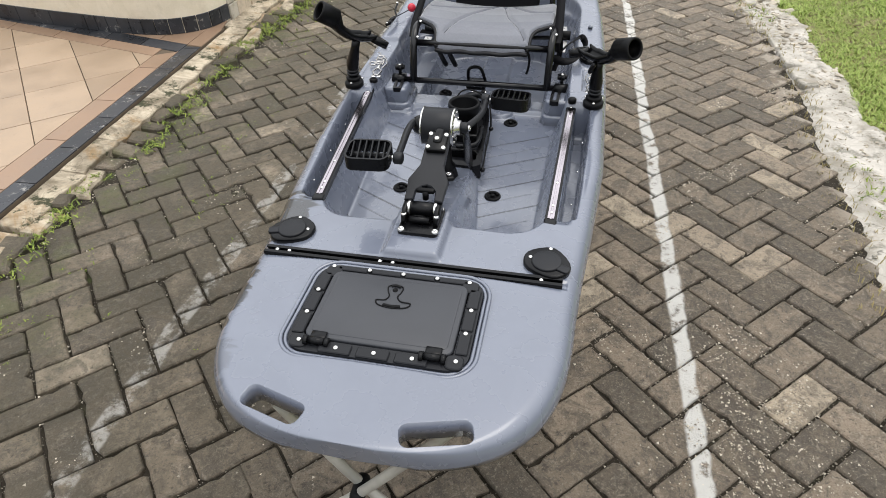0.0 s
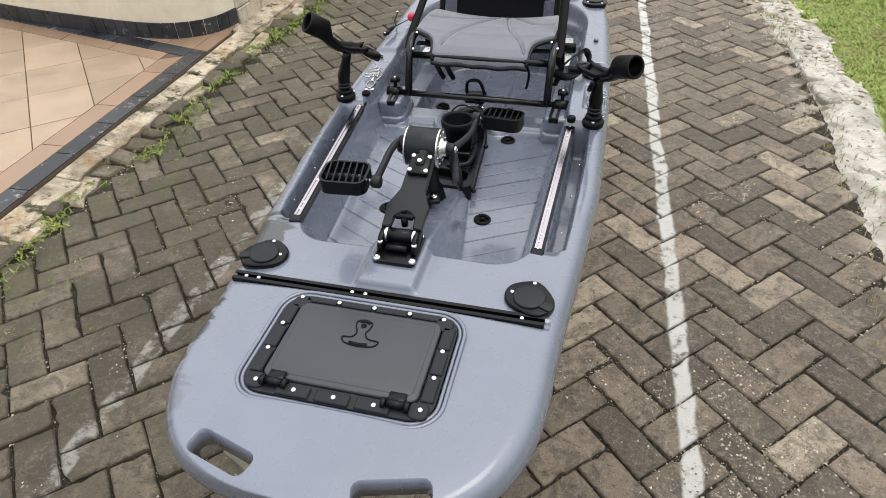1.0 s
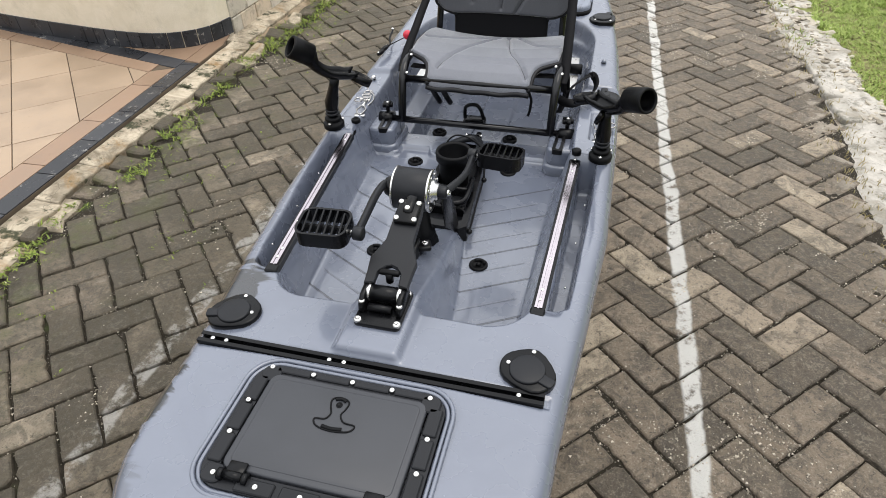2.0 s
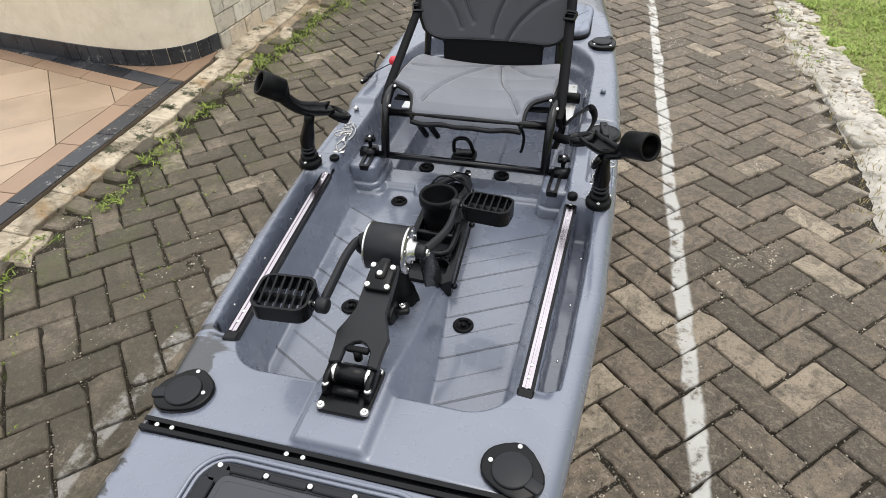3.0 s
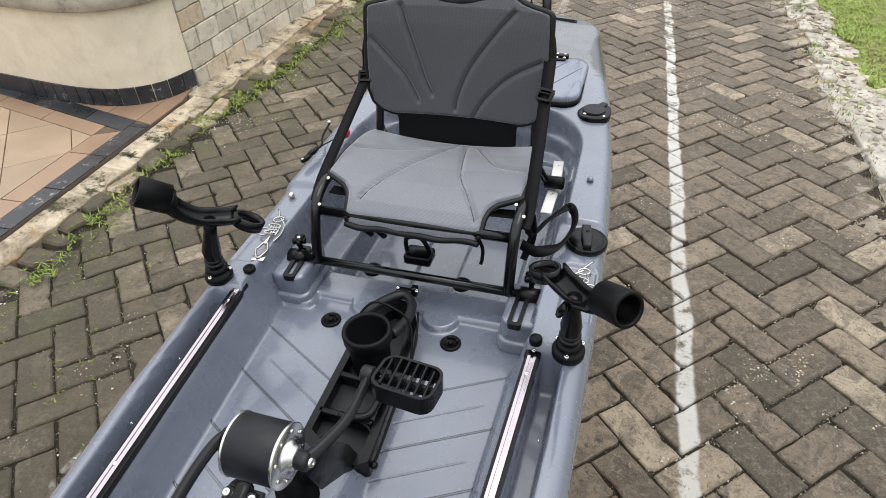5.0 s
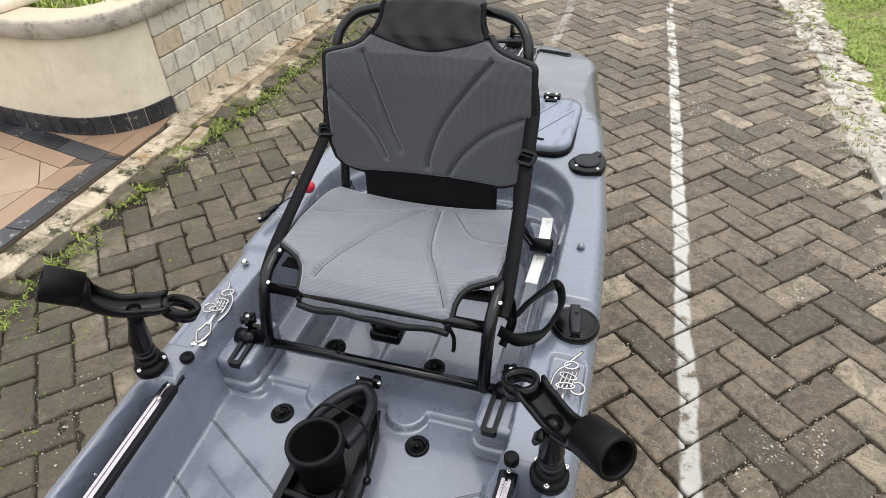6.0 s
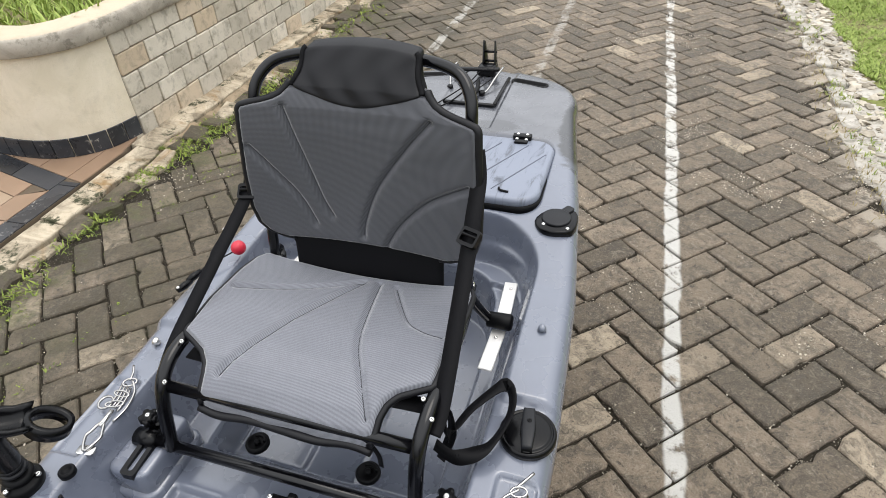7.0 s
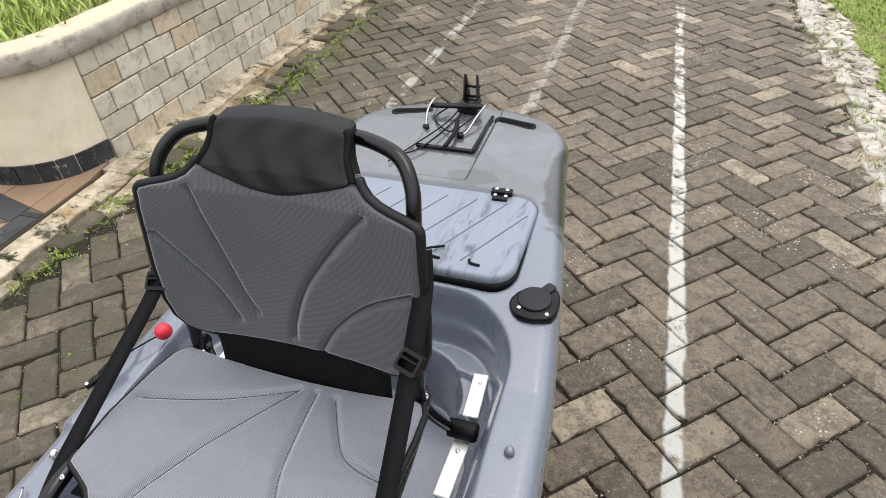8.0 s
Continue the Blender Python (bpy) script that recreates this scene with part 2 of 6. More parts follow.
def make_mesh_fabric(name, light, dark, pitch=260.0, cross=0.45):
    """Ribbed air mesh: fine rows of light threads over dark gaps, worn paler in patches."""
    k = Nodes(name)
    p = k.local()
    x, y, z = k.xyz(p)
    rows = k.math("SINE", k.math("MULTIPLY", k.math("ADD", x, k.math("MULTIPLY", z, 0.02)), pitch * 6.283))
    knit = k.math("SINE", k.math("MULTIPLY", k.math("ADD", y, z), pitch * 6.283 * 0.9))
    t = k.math("MULTIPLY_ADD", knit, cross, rows)
    slow = k.noise(p, 7.0, 4)
    c = k.mix(k.step(t, -1.0, 1.0), dark, light)
    c = k.mix(k.step(slow, 0.35, 0.7, (0.0, 0.22)), c, dark)
    c = k.mix(k.step(k.noise(p, 60.0, 4, 0.7), 0.50, 0.70, (0.0, 0.10)), c, dark)
    k.bump(k.math("MULTIPLY_ADD", k.noise(p, 22.0, 3), 1.4, t), 0.35, 0.0006)
    k.put(k.b.inputs["Sheen Weight"], 0.85)
    k.put(k.b.inputs["Sheen Roughness"], 0.35)
    return k.done(c, 0.50, 0.0, 0.45)


def make_stone():
    k = Nodes("wall_stone")
    p, one = k.world(), k.chance()
    c = k.mix(one, (0.50, 0.455, 0.375), (0.68, 0.625, 0.525))
    c = k.mix(k.step(k.math("FRACT", k.math("MULTIPLY", one, 7.3)), 0.74, 0.97, (0.0, 0.65)), c, (0.57, 0.43, 0.28))
    blot = k.noise(p, 17.0, 5, 0.68, 0.4)
    c = k.mix(k.step(blot, 0.46, 0.72, (0.0, 0.62)), c, (0.22, 0.195, 0.155))
    c = k.mix(k.step(k.noise(p, 4.0, 4, 0.6), 0.45, 0.70, (0.0, 0.30)), c, (0.30, 0.265, 0.20))
    c = k.mix(k.step(k.noise(p, 80.0, 4, 0.7), 0.5, 0.8, (0.0, 0.30)), c, (0.30, 0.27, 0.22))
    k.bump(k.math("MULTIPLY_ADD", blot, 1.5, k.noise(p, 110.0, 4)), 0.6, 0.003)
    return k.done(c, 0.9, 0.0, 0.25)


def make_leaf(name, a, b):
    k = Nodes(name)
    one = k.chance()
    c = k.mix(one, a, b)
    k.put(k.b.inputs["Subsurface Weight"], 0.0)
    return k.done(c, 0.55, 0.0, 0.3)


def make_soil():
    k = Nodes("grassy_soil")
    p = k.world()
    c = k.mix(k.step(k.noise(p, 22.0, 7, 0.75), 0.35, 0.65), (0.079, 0.062, 0.033), (0.316, 0.260, 0.153))
    c = k.mix(k.step(k.noise(p, 7.0, 6, 0.7), 0.42, 0.58, (0.0, 0.8)), c, (0.165, 0.200, 0.050))
    k.bump(k.noise(p, 70.0, 5), 0.8, 0.01)
    return k.done(c, 0.95, 0.0, 0.2)


def make_lid():
    """Lid plastic: pale blue with dark marbled streaks."""
    k = Nodes("marbled_lid_plastic")
    p = k.local()
    s = k.noise(k.turned(p, -35, (7.0, 1.6, 1.0)), 4.0, 6, 0.7, 1.4)
    where = k.math("MULTIPLY", k.step(k.noise(p, 6.0, 4, 0.65), 0.36, 0.50), k.step(k.xyz(p)[0], 0.07, 0.15, (0.15, 1.0)))
    c = k.mix(k.math("MULTIPLY", k.step(s, 0.50, 0.68, (0.0, 0.75)), where), (0.215, 0.238, 0.295), (0.040, 0.044, 0.056))
    k.bump(k.noise(p, 800.0, 2), 0.1, 0.0006)
    return k.done(c, 0.38, 0.0, 0.5)


PAVER, JOINT = make_paver(), make_joint()
KERBDIRT = make_concrete("dirty_kerb_cement", (0.380, 0.300, 0.205), (0.127, 0.100, 0.063), (0.211, 0.130, 0.056), 0.7, 0.8, False)
KERB = make_concrete("weathered_kerb_concrete", (0.56, 0.48, 0.36), (0.17, 0.14, 0.098), (0.26, 0.155, 0.060), 0.9, 1.0)
VERGE = make_concrete("broken_concrete", (0.56, 0.525, 0.47), (0.32, 0.295, 0.25), (0.24, 0.205, 0.15), 0.45, 0.5)
COPING = make_concrete("coping_cement", (0.527, 0.480, 0.409), (0.359, 0.325, 0.274), (0.348, 0.240, 0.140), 0.35, 0.45, False, (0.612, 0.510, 0.381))
RENDER = make_concrete("cream_wall_paint", (0.844, 0.755, 0.605), (0.760, 0.675, 0.521), (0.422, 0.350, 0.233), 0.22, 0.06, False)
TILE = make_tile("terracotta_tile", (0.405, 0.300, 0.208), (0.290, 0.210, 0.142))
STRIP = make_tile("brown_tile", (0.306, 0.205, 0.138), (0.237, 0.158, 0.104))
BAND = make_tile("black_tile", (0.050, 0.052, 0.058), (0.020, 0.021, 0.024), 0.22, 0.8, 0.28)
GROUT = plain("grout", (0.105, 0.078, 0.052), 0.9)
MORTAR = plain("mortar", (0.30, 0.265, 0.205), 0.9)
STONE, SOIL = make_stone(), make_soil()
WEED = make_leaf("weed_leaf", (0.090, 0.140, 0.017), (0.285, 0.340, 0.065))
GRASS = make_leaf("grass_blade", (0.17, 0.255, 0.035), (0.42, 0.50, 0.14))
DRYGRASS = make_leaf("dry_grass", (0.232, 0.200, 0.084), (0.338, 0.270, 0.121))
HULL, LID = make_hull(), make_lid()
# lid plastic darkened to paint the shaded lines of its ribs
LIDRIB = plain("shaded_lid_rib", (0.120, 0.134, 0.172), 0.4)
RUBBER = plain("black_rubber", (0.0035, 0.0036, 0.0042), 0.48, vary=0.25, spec=0.16)
PLASTIC = plain("black_plastic", (0.0032, 0.0033, 0.0040), 0.26, vary=0.2, spec=0.22)
DULL = plain("dull_black_plastic", (0.0105, 0.0112, 0.0135), 0.40, grain=900, vary=0.15, bump=0.25, spec=0.28)
CHROME = plain("worn_chrome", (0.46, 0.45, 0.44), 0.18, 1.0, vary=0.15)
COVER = plain("grey_hatch_plastic", (0.036, 0.038, 0.044), 0.42, grain=900, vary=0.12, bump=0.2, spec=0.5)
STEEL = plain("bright_steel", (0.72, 0.71, 0.69), 0.22, 1.0, vary=0.08)
ALU = plain("brushed_aluminium", (0.52, 0.47, 0.50), 0.20, 1.0, vary=0.1)
WHITEALU = plain("pale_aluminium", (0.80, 0.79, 0.77), 0.45, 0.6, vary=0.05)
BLACKTUBE = plain("black_painted_tube", (0.003, 0.003, 0.004), 0.16, vary=0.2, spec=0.40)
GREYTUBE = plain("galvanised_tube", (0.55, 0.54, 0.50), 0.42, 0.5, vary=0.2)
# one mesh in two tones: the upright backrest's shade is put into its colour
MESH = make_mesh_fabric("shaded_mesh_fabric", (0.092, 0.095, 0.109), (0.040, 0.042, 0.050), 520.0, 0.5)
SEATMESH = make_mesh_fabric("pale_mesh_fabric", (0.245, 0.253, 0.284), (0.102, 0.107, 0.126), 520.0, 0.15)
CLOTH = plain("black_cloth", (0.0050, 0.0050, 0.0066), 0.46, spec=0.30, grain=700, vary=0.25, bump=0.4)
STRAP = plain("black_webbing", (0.0036, 0.0036, 0.0046), 0.65, spec=0.15, grain=500, vary=0.2, bump=0.4)
# dark colour for the shadow lines along the seat's seams
SEAM_SHADE = plain("seam_shade", (0.030, 0.032, 0.038), 0.7)
RED = plain("red_plastic", (0.55, 0.02, 0.045), 0.3, vary=0.05)


# ---- mesh helpers ----
def mesh_of(name, bm, material, smooth=True):
    me = bpy.data.meshes.new(name)
    bmesh.ops.recalc_face_normals(bm, faces=bm.faces)
    bm.to_mesh(me)
    bm.free()
    me.materials.append(material)
    if smooth:
        me.polygons.foreach_set("use_smooth", [True] * len(me.polygons))
    return me


def part(name, bm, material, parent, label="", smooth=True, m=None):
    ob = new(name, mesh_of(name, bm, material, smooth))
    ob.parent = parent
    if m is not None:
        ob.matrix_basis = m
    return tagged(ob, label)


def thing(name, m, label, category, group="", kind=""):
    ob = new(name)
    ob.empty_display_size = 0.1
    ob.matrix_world = m
    return tagged(ob, label, category, group, kind)


def whole(name, bm, material, label="", category="", group="", kind="", smooth=True, m=None):
    ob = new(name, mesh_of(name, bm, material, smooth))
    if m is not None:
        ob.matrix_world = m
    return tagged(ob, label, category, group, kind)


def xf(bm, verts, m):
    bmesh.ops.transform(bm, matrix=m, verts=verts)
    return verts


def box(bm, size, m, bevel=0.0, seg=2):
    vs = bmesh.ops.create_cube(bm, size=1.0, matrix=Matrix.Diagonal((*size, 1)))["verts"]
    if bevel > 0:
        es = list({e for v in vs for e in v.link_edges})
        out = bmesh.ops.bevel(bm, geom=es, offset=bevel, segments=seg, profile=0.5, affect="EDGES")
        vs = list({v for f in out["faces"] for v in f.verts} | {v for v in vs if v.is_valid})
        seen, stack = set(vs), list(vs)
        while stack:
            for e in stack.pop().link_edges:
                for w in e.verts:
                    if w not in seen:
                        seen.add(w)
                        stack.append(w)
        vs = list(seen)
    return xf(bm, vs, m)


def cyl(bm, r1, r2, h, m, seg=24, bevel=0.0):
    """A cylinder or cone frustum from z=0 to h, its top edge rounded by bevel."""
    rows = [(r1, 0.0)]
    if bevel > 0:
        for i in range(4):
            a = i / 3 * math.pi / 2
            rows.append((r2 - bevel + bevel * math.cos(a), h - bevel + bevel * math.sin(a)))
    else:
        rows.append((r2, h))
    return lathe(bm, rows, m, seg)


def lathe(bm, rows, m, seg=24, cap=True):
    rings = []
    for r, z in rows:
        rings.append([bm.verts.new(m @ Vector((r * math.cos(2 * math.pi * i / seg), r * math.sin(2 * math.pi * i / seg), z))) for i in range(seg)])
    for a, b in zip(rings, rings[1:]):
        for i in range(seg):
            bm.faces.new((a[i], a[(i + 1) % seg], b[(i + 1) % seg], b[i]))
    if cap:
        bm.faces.new(rings[0][::-1])
        bm.faces.new(rings[-1])
    return [v for r in rings for v in r]


def curve(pts, steps=6, closed=False):
    """A smooth line through pts."""
    p = [Vector(q) for q in pts]
    n = len(p)
    out = []
    for i in range(n if closed else n - 1):
        a = p[(i - 1) % n] if closed or i else p[0]
        b, c = p[i], p[(i + 1) % n]
        d = p[(i + 2) % n] if closed or i + 2 < n else p[-1]
        for s in range(steps):
            t = s / steps
            out.append(0.5 * (2 * b + (c - a) * t + (2 * a - 5 * b + 4 * c - d) * t * t + (3 * b - a - 3 * c + d) * t ** 3))
    if not closed:
        out.append(p[-1])
    return out


def tube(bm, pts, r, seg=10, closed=False, flat=None, square=1.0):
    """A round tube along pts; with flat=(width, thickness, up) a flat strap, up being its flat side's normal."""
    p = [Vector(q) for q in pts]
    n = len(p)
    rings, ref = [], None
    for i in range(n):
        a = p[(i - 1) % n] if closed or i else p[0]
        c = p[(i + 1) % n] if closed or i + 1 < n else p[-1]
        d = (c - a).normalized()
        if flat:
            side = d.cross(Vector(flat[2])).normalized()
            up = side.cross(d).normalized()
            w, h = flat[0] / 2, flat[1] / 2
            ring = [p[i] + side * x + up * y for x, y in ((w, h), (-w, h), (-w, -h), (w, -h))]
        else:
            if ref is None:
                ref = d.orthogonal().normalized()
            ref = (ref - d * ref.dot(d)).normalized()
            other = d.cross(ref)
            rr = r(i / max(1, n - 1)) if callable(r) else r
            ring = []
            for k in range(seg):
                x, y = math.cos(2 * math.pi * k / seg), math.sin(2 * math.pi * k / seg)
                ring.append(p[i] + (ref * x + other * y) * rr * min(square, 1 / max(abs(x), abs(y))))
        rings.append([bm.verts.new(q) for q in ring])
    for a, b in zip(rings, rings[1:] + ([rings[0]] if closed else [])):
        m = len(a)
        for k in range(m):
            bm.faces.new((a[k], a[(k + 1) % m], b[(k + 1) % m], b[k]))
    if not closed:
        bm.faces.new(rings[0][::-1])
        bm.faces.new(rings[-1])


def slab(bm, outline, z0, z1, m=Matrix(), bevel=0.0, seg=2):
    """A flat piece: an outline in the plane, with thickness and rounded upper edges."""
    low = [bm.verts.new(m @ Vector((x, y, z0))) for x, y in outline]
    n = len(low)
    cx, cy = sum(p[0] for p in outline) / n, sum(p[1] for p in outline) / n
    rings = [low]
    if bevel > 0:
        inset = offset_in(outline, bevel)
        for i in range(seg + 1):
            a = i / seg * math.pi / 2
            f = 1 - math.cos(a)
            ring = [(x + (p - x) * f, y + (q - y) * f) for (x, y), (p, q) in zip(outline, inset)]
            rings.append([bm.verts.new(m @ Vector((x, y, z1 - bevel + bevel * math.sin(a)))) for x, y in ring])
    else:
        rings.append([bm.verts.new(m @ Vector((x, y, z1))) for x, y in outline])
    for a, b in zip(rings, rings[1:]):
        for i in range(n):
            bm.faces.new((a[i], a[(i + 1) % n], b[(i + 1) % n], b[i]))
    bm.faces.new(low[::-1])
    bm.faces.new(rings[-1])


def offset_in(outline, d):
    area = sum(x0 * y1 - x1 * y0 for (x0, y0), (x1, y1) in zip(outline, outline[1:] + outline[:1]))
    s = 1 if area > 0 else -1
    out = []
    n = len(outline)
    for i in range(n):
        (ax, ay), (bx, by), (cx, cy) = outline[i - 1], outline[i], outline[(i + 1) % n]
        e, f = Vector((bx - ax, by - ay)), Vector((cx - bx, cy - by))
        e, f = e.normalized() if e.length else f.normalized(), f.normalized() if f.length else e.normalized()
        n1, n2 = Vector((-e.y, e.x)) * s, Vector((-f.y, f.x)) * s
        q = n1 + n2
        q = q.normalized() if q.length > 1e-6 else n1
        k = d / max(0.4, q.dot(n1))
        out.append((bx + q.x * k, by + q.y * k))
    return out


def rounded(w, h, r, seg=5, cx=0.0, cy=0.0):
    """The outline of a rounded rectangle."""
    pts = []
    for sx, sy, a0 in ((1, 1, 0), (-1, 1, 90), (-1, -1, 180), (1, -1, 270)):
        for i in range(seg + 1):
            a = radians(a0 + 90 * i / seg)
            pts.append((cx + sx * (w / 2 - r) + r * math.cos(a), cy + sy * (h / 2 - r) + r * math.sin(a)))
    return pts


def frame_ring(bm, outer, inner, z0, z1):
    """A flat ring between two outlines with as many points each."""
    n = len(outer)
    rows = [[bm.verts.new((x, y, z)) for x, y in o] for o, z in ((outer, z0), (outer, z1), (inner, z1), (inner, z0))]
    for a, b in zip(rows, rows[1:] + rows[:1]):
        for i in range(n):
            bm.faces.new((a[i], a[(i + 1) % n], b[(i + 1) % n], b[i]))


def fixed_screw(parent, at, r=0.006, material=None, normal=(0, 0, 1), name="screw"):
    bm = bmesh.new()
    turn = Vector(normal).to_track_quat("Z", "Y").to_matrix().to_4x4()
    lathe(bm, [(r, -0.002), (r, 0.0012), (r * 0.75, r * 0.45), (r * 0.35, r * 0.55), (r * 0.3, r * 0.3)], Matrix.Translation(at) @ turn, 12)
    return part(name, bm, material or STEEL, parent, "" if material else "bright steel screw")


def smooth_between(x, a, b):
    t = np.clip((x - a) / (b - a), 0, 1)
    return t * t * (3 - 2 * t)


# ---- the setting: ground, verge, terrace, wall ----
# how the paving blocks are laid: turn, module, first corner
LAY, MODULE, LAY_AT = 31.68, 0.1117, (0.191, 0.0964)


def grid_sheet(a0, a1, b0, b1, step, height, keep=None):
    """A sheet over the road's frame; height(a, b) in metres."""
    na, nb = int((a1 - a0) / step) + 1, int((b1 - b0) / step) + 1
    bm = bmesh.new()
    rows = []
    for j in range(nb + 1):
        b = b0 + (b1 - b0) * j / nb
        rows.append([bm.verts.new((a0 + (a1 - a0) * i / na, b, height(a0 + (a1 - a0) * i / na, b))) for i in range(na + 1)])
    for p, q in zip(rows, rows[1:]):
        for i in range(na):
            bm.faces.new((p[i], p[i + 1], q[i + 1], q[i]))
    return bm


def wavy(a, b, size, amount, seed=0.0):
    return amount * noise.fractal(Vector((a / size, b / size, seed)), 1.0, 2.0, 3)


def road_edge(b):
    return 1.29 + wavy(0.3, b, 0.5, 0.05, 3.1) - 0.10 * float(smooth_between(np.array(3.4 - b), 0, 2))


def kerb_edge(b):
    return -2.03 + wavy(0.7, b, 0.45, 0.04, 5.2) + 0.06 * float(smooth_between(np.array(b), 3, 4.2))


# the ground: one sheet to the horizon, with a finer one under the road
bm = bmesh.new()
rows = []
ticks = [-400, -60, -20, -10, -4, 0, 4, 10, 16, 30, 80, 400]
for b in ticks:
    rows.append([bm.verts.new((a, b, -0.06)) for a in ticks])
for p, q in zip(rows, rows[1:]):
    for i in range(len(ticks) - 1):
        bm.faces.new((p[i], p[i + 1], q[i + 1], q[i]))
whole("ground", bm, SOIL, "bare soil with short grass", "ground", kind="structure", m=ROAD)


def joint_height(a, b):
    crumbs = noise.fractal(Vector((a * 2.6, b * 2.6, 8.0)), 0.8, 2.1, 4)
    return -0.015 + wavy(a, b, 0.05, 0.004, 2.0) + 0.009 * max(0.0, min(1.0, (crumbs - 0.40) * 2.5))


road = whole("road", grid_sheet(-2.2, 1.31, -1.2, 11.5, 0.022, joint_height), JOINT,
             "lane of worn grey concrete blocks laid in a herringbone", "road", kind="structure", m=ROAD)


def verge_height(a, b):
    e = road_edge(b)
    rise = float(smooth_between(np.array(a), e - 0.05, e + 0.06))
    lump = wavy(a, b, 0.16, 0.008, 4.0) + wavy(a, b, 0.035, 0.006, 6.0)
    far = float(smooth_between(np.array(b), 4.2, 4.9))
    outer = 1.55 + wavy(0.1, b, 0.4, 0.07, 9.0) + wavy(a, b, 0.09, 0.05, 2.2)
    drop = float(smooth_between(np.array(a), outer - 0.02, outer + 0.05))
    return -0.030 + rise * (0.030 - 0.020 * far) + lump * 0.7 - 0.03 * drop


whole("concrete_verge", grid_sheet(1.0, 1.85, -1.2, 11.5, 0.02, verge_height), VERGE,
      "cracked pale concrete strip along the lane", "verge", kind="structure", m=ROAD)

whole("lawn", grid_sheet(1.45, 6.0, -1.2, 12.5, 0.05, lambda a, b: -0.025 + 0.05 * float(smooth_between(np.array(a), 1.5, 2.2)) + wavy(a, b, 0.25, 0.012, 1.0)), SOIL,
      "soil under the grass beside the lane", "lawn", kind="structure", m=ROAD)

# the terrace: a raised slab with a border of black tiles
TERRACE_Z = 0.06
EDGE = -2.15


WALL_CURVE = [Vector((p.x, p.y)) for p in curve([(-7.0, 4.55, 0), (-5.0, 4.12, 0), (-3.86, 3.80, 0), (-3.14, 3.66, 0), (-2.74, 3.60, 0),
                                                 (-2.50, 3.60, 0), (-2.34, 3.66, 0), (-2.235, 3.77, 0), (-2.185, 3.935, 0)], 10)]

bm = bmesh.new()
slab(bm, [(-5.2, -1.2), (EDGE, -1.2), (EDGE, 3.75), (-2.3, 4.1), (-5.2, 4.8)], -0.06, TERRACE_Z - 0.006)
terrace = whole("terrace", bm, GROUT, "raised terrace of terracotta tiles with a black tile border", "terrace", kind="structure", smooth=False, m=ROAD)

# kerb strip between the terrace and the lane
bm = grid_sheet(-2.32, -1.93, -1.2, 11.5, 0.02, lambda a, b: (
    0.010 + wavy(a, b, 0.2, 0.014, 2.5) + wavy(a, b, 0.05, 0.008, 7.0)
    - 0.06 * float(smooth_between(np.array(a), kerb_edge(b) - 0.03, kerb_edge(b) + 0.015))))
whole("kerb", bm, KERBDIRT, "old cracked kerb of stained cement beside the terrace", "kerb", kind="structure", m=ROAD)

# the planter wall: cream painted curve, then a stone-faced run along the lane
WALL_TOP = 0.575
far_end = Vector((-2.00, 9.5))
corner = WALL_CURVE[-1]


def wall_body(line, z0, z1, thick, name, material, label):
    bm = bmesh.new()
    rows = []
    n = len(line)
    for i, p in enumerate(line):
        d = (line[min(i + 1, n - 1)] - line[max(i - 1, 0)]).normalized()
        back = Vector((-d.y, d.x)) * thick
        rows.append([bm.verts.new((*q, z)) for q, z in ((p, z0), (p, z1), (p + back, z1), (p + back, z0))])
    for a, b in zip(rows, rows[1:]):
        for k in range(4):
            bm.faces.new((a[k], a[(k + 1) % 4], b[(k + 1) % 4], b[k]))
    bm.faces.new(rows[0])
    bm.faces.new(rows[-1][::-1])
    return whole(name, bm, material, label, "wall", kind="structure", m=ROAD, smooth=False)


STONE_LINE = [corner.lerp(far_end, i / 12) for i in range(13)]
wall_body(WALL_CURVE, -0.06, WALL_TOP, 0.14, "wall_cream", RENDER, "low curved planter wall in stained cream paint")
stone_wall = wall_body(STONE_LINE, -0.06, WALL_TOP, 0.14, "wall_stone", MORTAR, "low planter wall faced with pale stone blocks")


def coping(line, name):
    bm = bmesh.new()
    n = len(line)
    prof = [(-0.026, 0.0), (-0.034, 0.006), (-0.036, 0.074), (-0.028, 0.086), (0.0, 0.092), (0.14, 0.095), (0.165, 0.088), (0.17, 0.0)]
    rows = []
    for i, p in enumerate(line):
        d = (line[min(i + 1, n - 1)] - line[max(i - 1, 0)]).normalized()
        side = Vector((-d.y, d.x))
        rows.append([bm.verts.new((*(p + side * (x + wavy(p.x, p.y, 0.2, 0.006, z))), WALL_TOP + z + wavy(p.x, p.y, 0.25, 0.004, x))) for x, z in prof])
    for a, b in zip(rows, rows[1:]):
        for k in range(len(prof)):
            bm.faces.new((a[k], a[(k + 1) % len(prof)], b[(k + 1) % len(prof)], b[k]))
    bm.faces.new(rows[0])
    bm.faces.new(rows[-1][::-1])
    return whole(name, bm, COPING, "rounded grey cement coping on the planter wall", "coping", kind="structure", m=ROAD)


fine_line = WALL_CURVE[:-4] + [WALL_CURVE[-4].lerp(corner.lerp(far_end, 0.02), i / 4) for i in range(4)] + [corner.lerp(far_end, 0.02 + 0.98 * i / 70) for i in range(71)]
coping(fine_line, "wall_coping")

bm = bmesh.new()
slab(bm, [(p.x - 0.12, p.y + 0.13) for p in WALL_CURVE] + [(-2.25, 9.4), (-7.0, 9.4)], 0.30, 0.60)
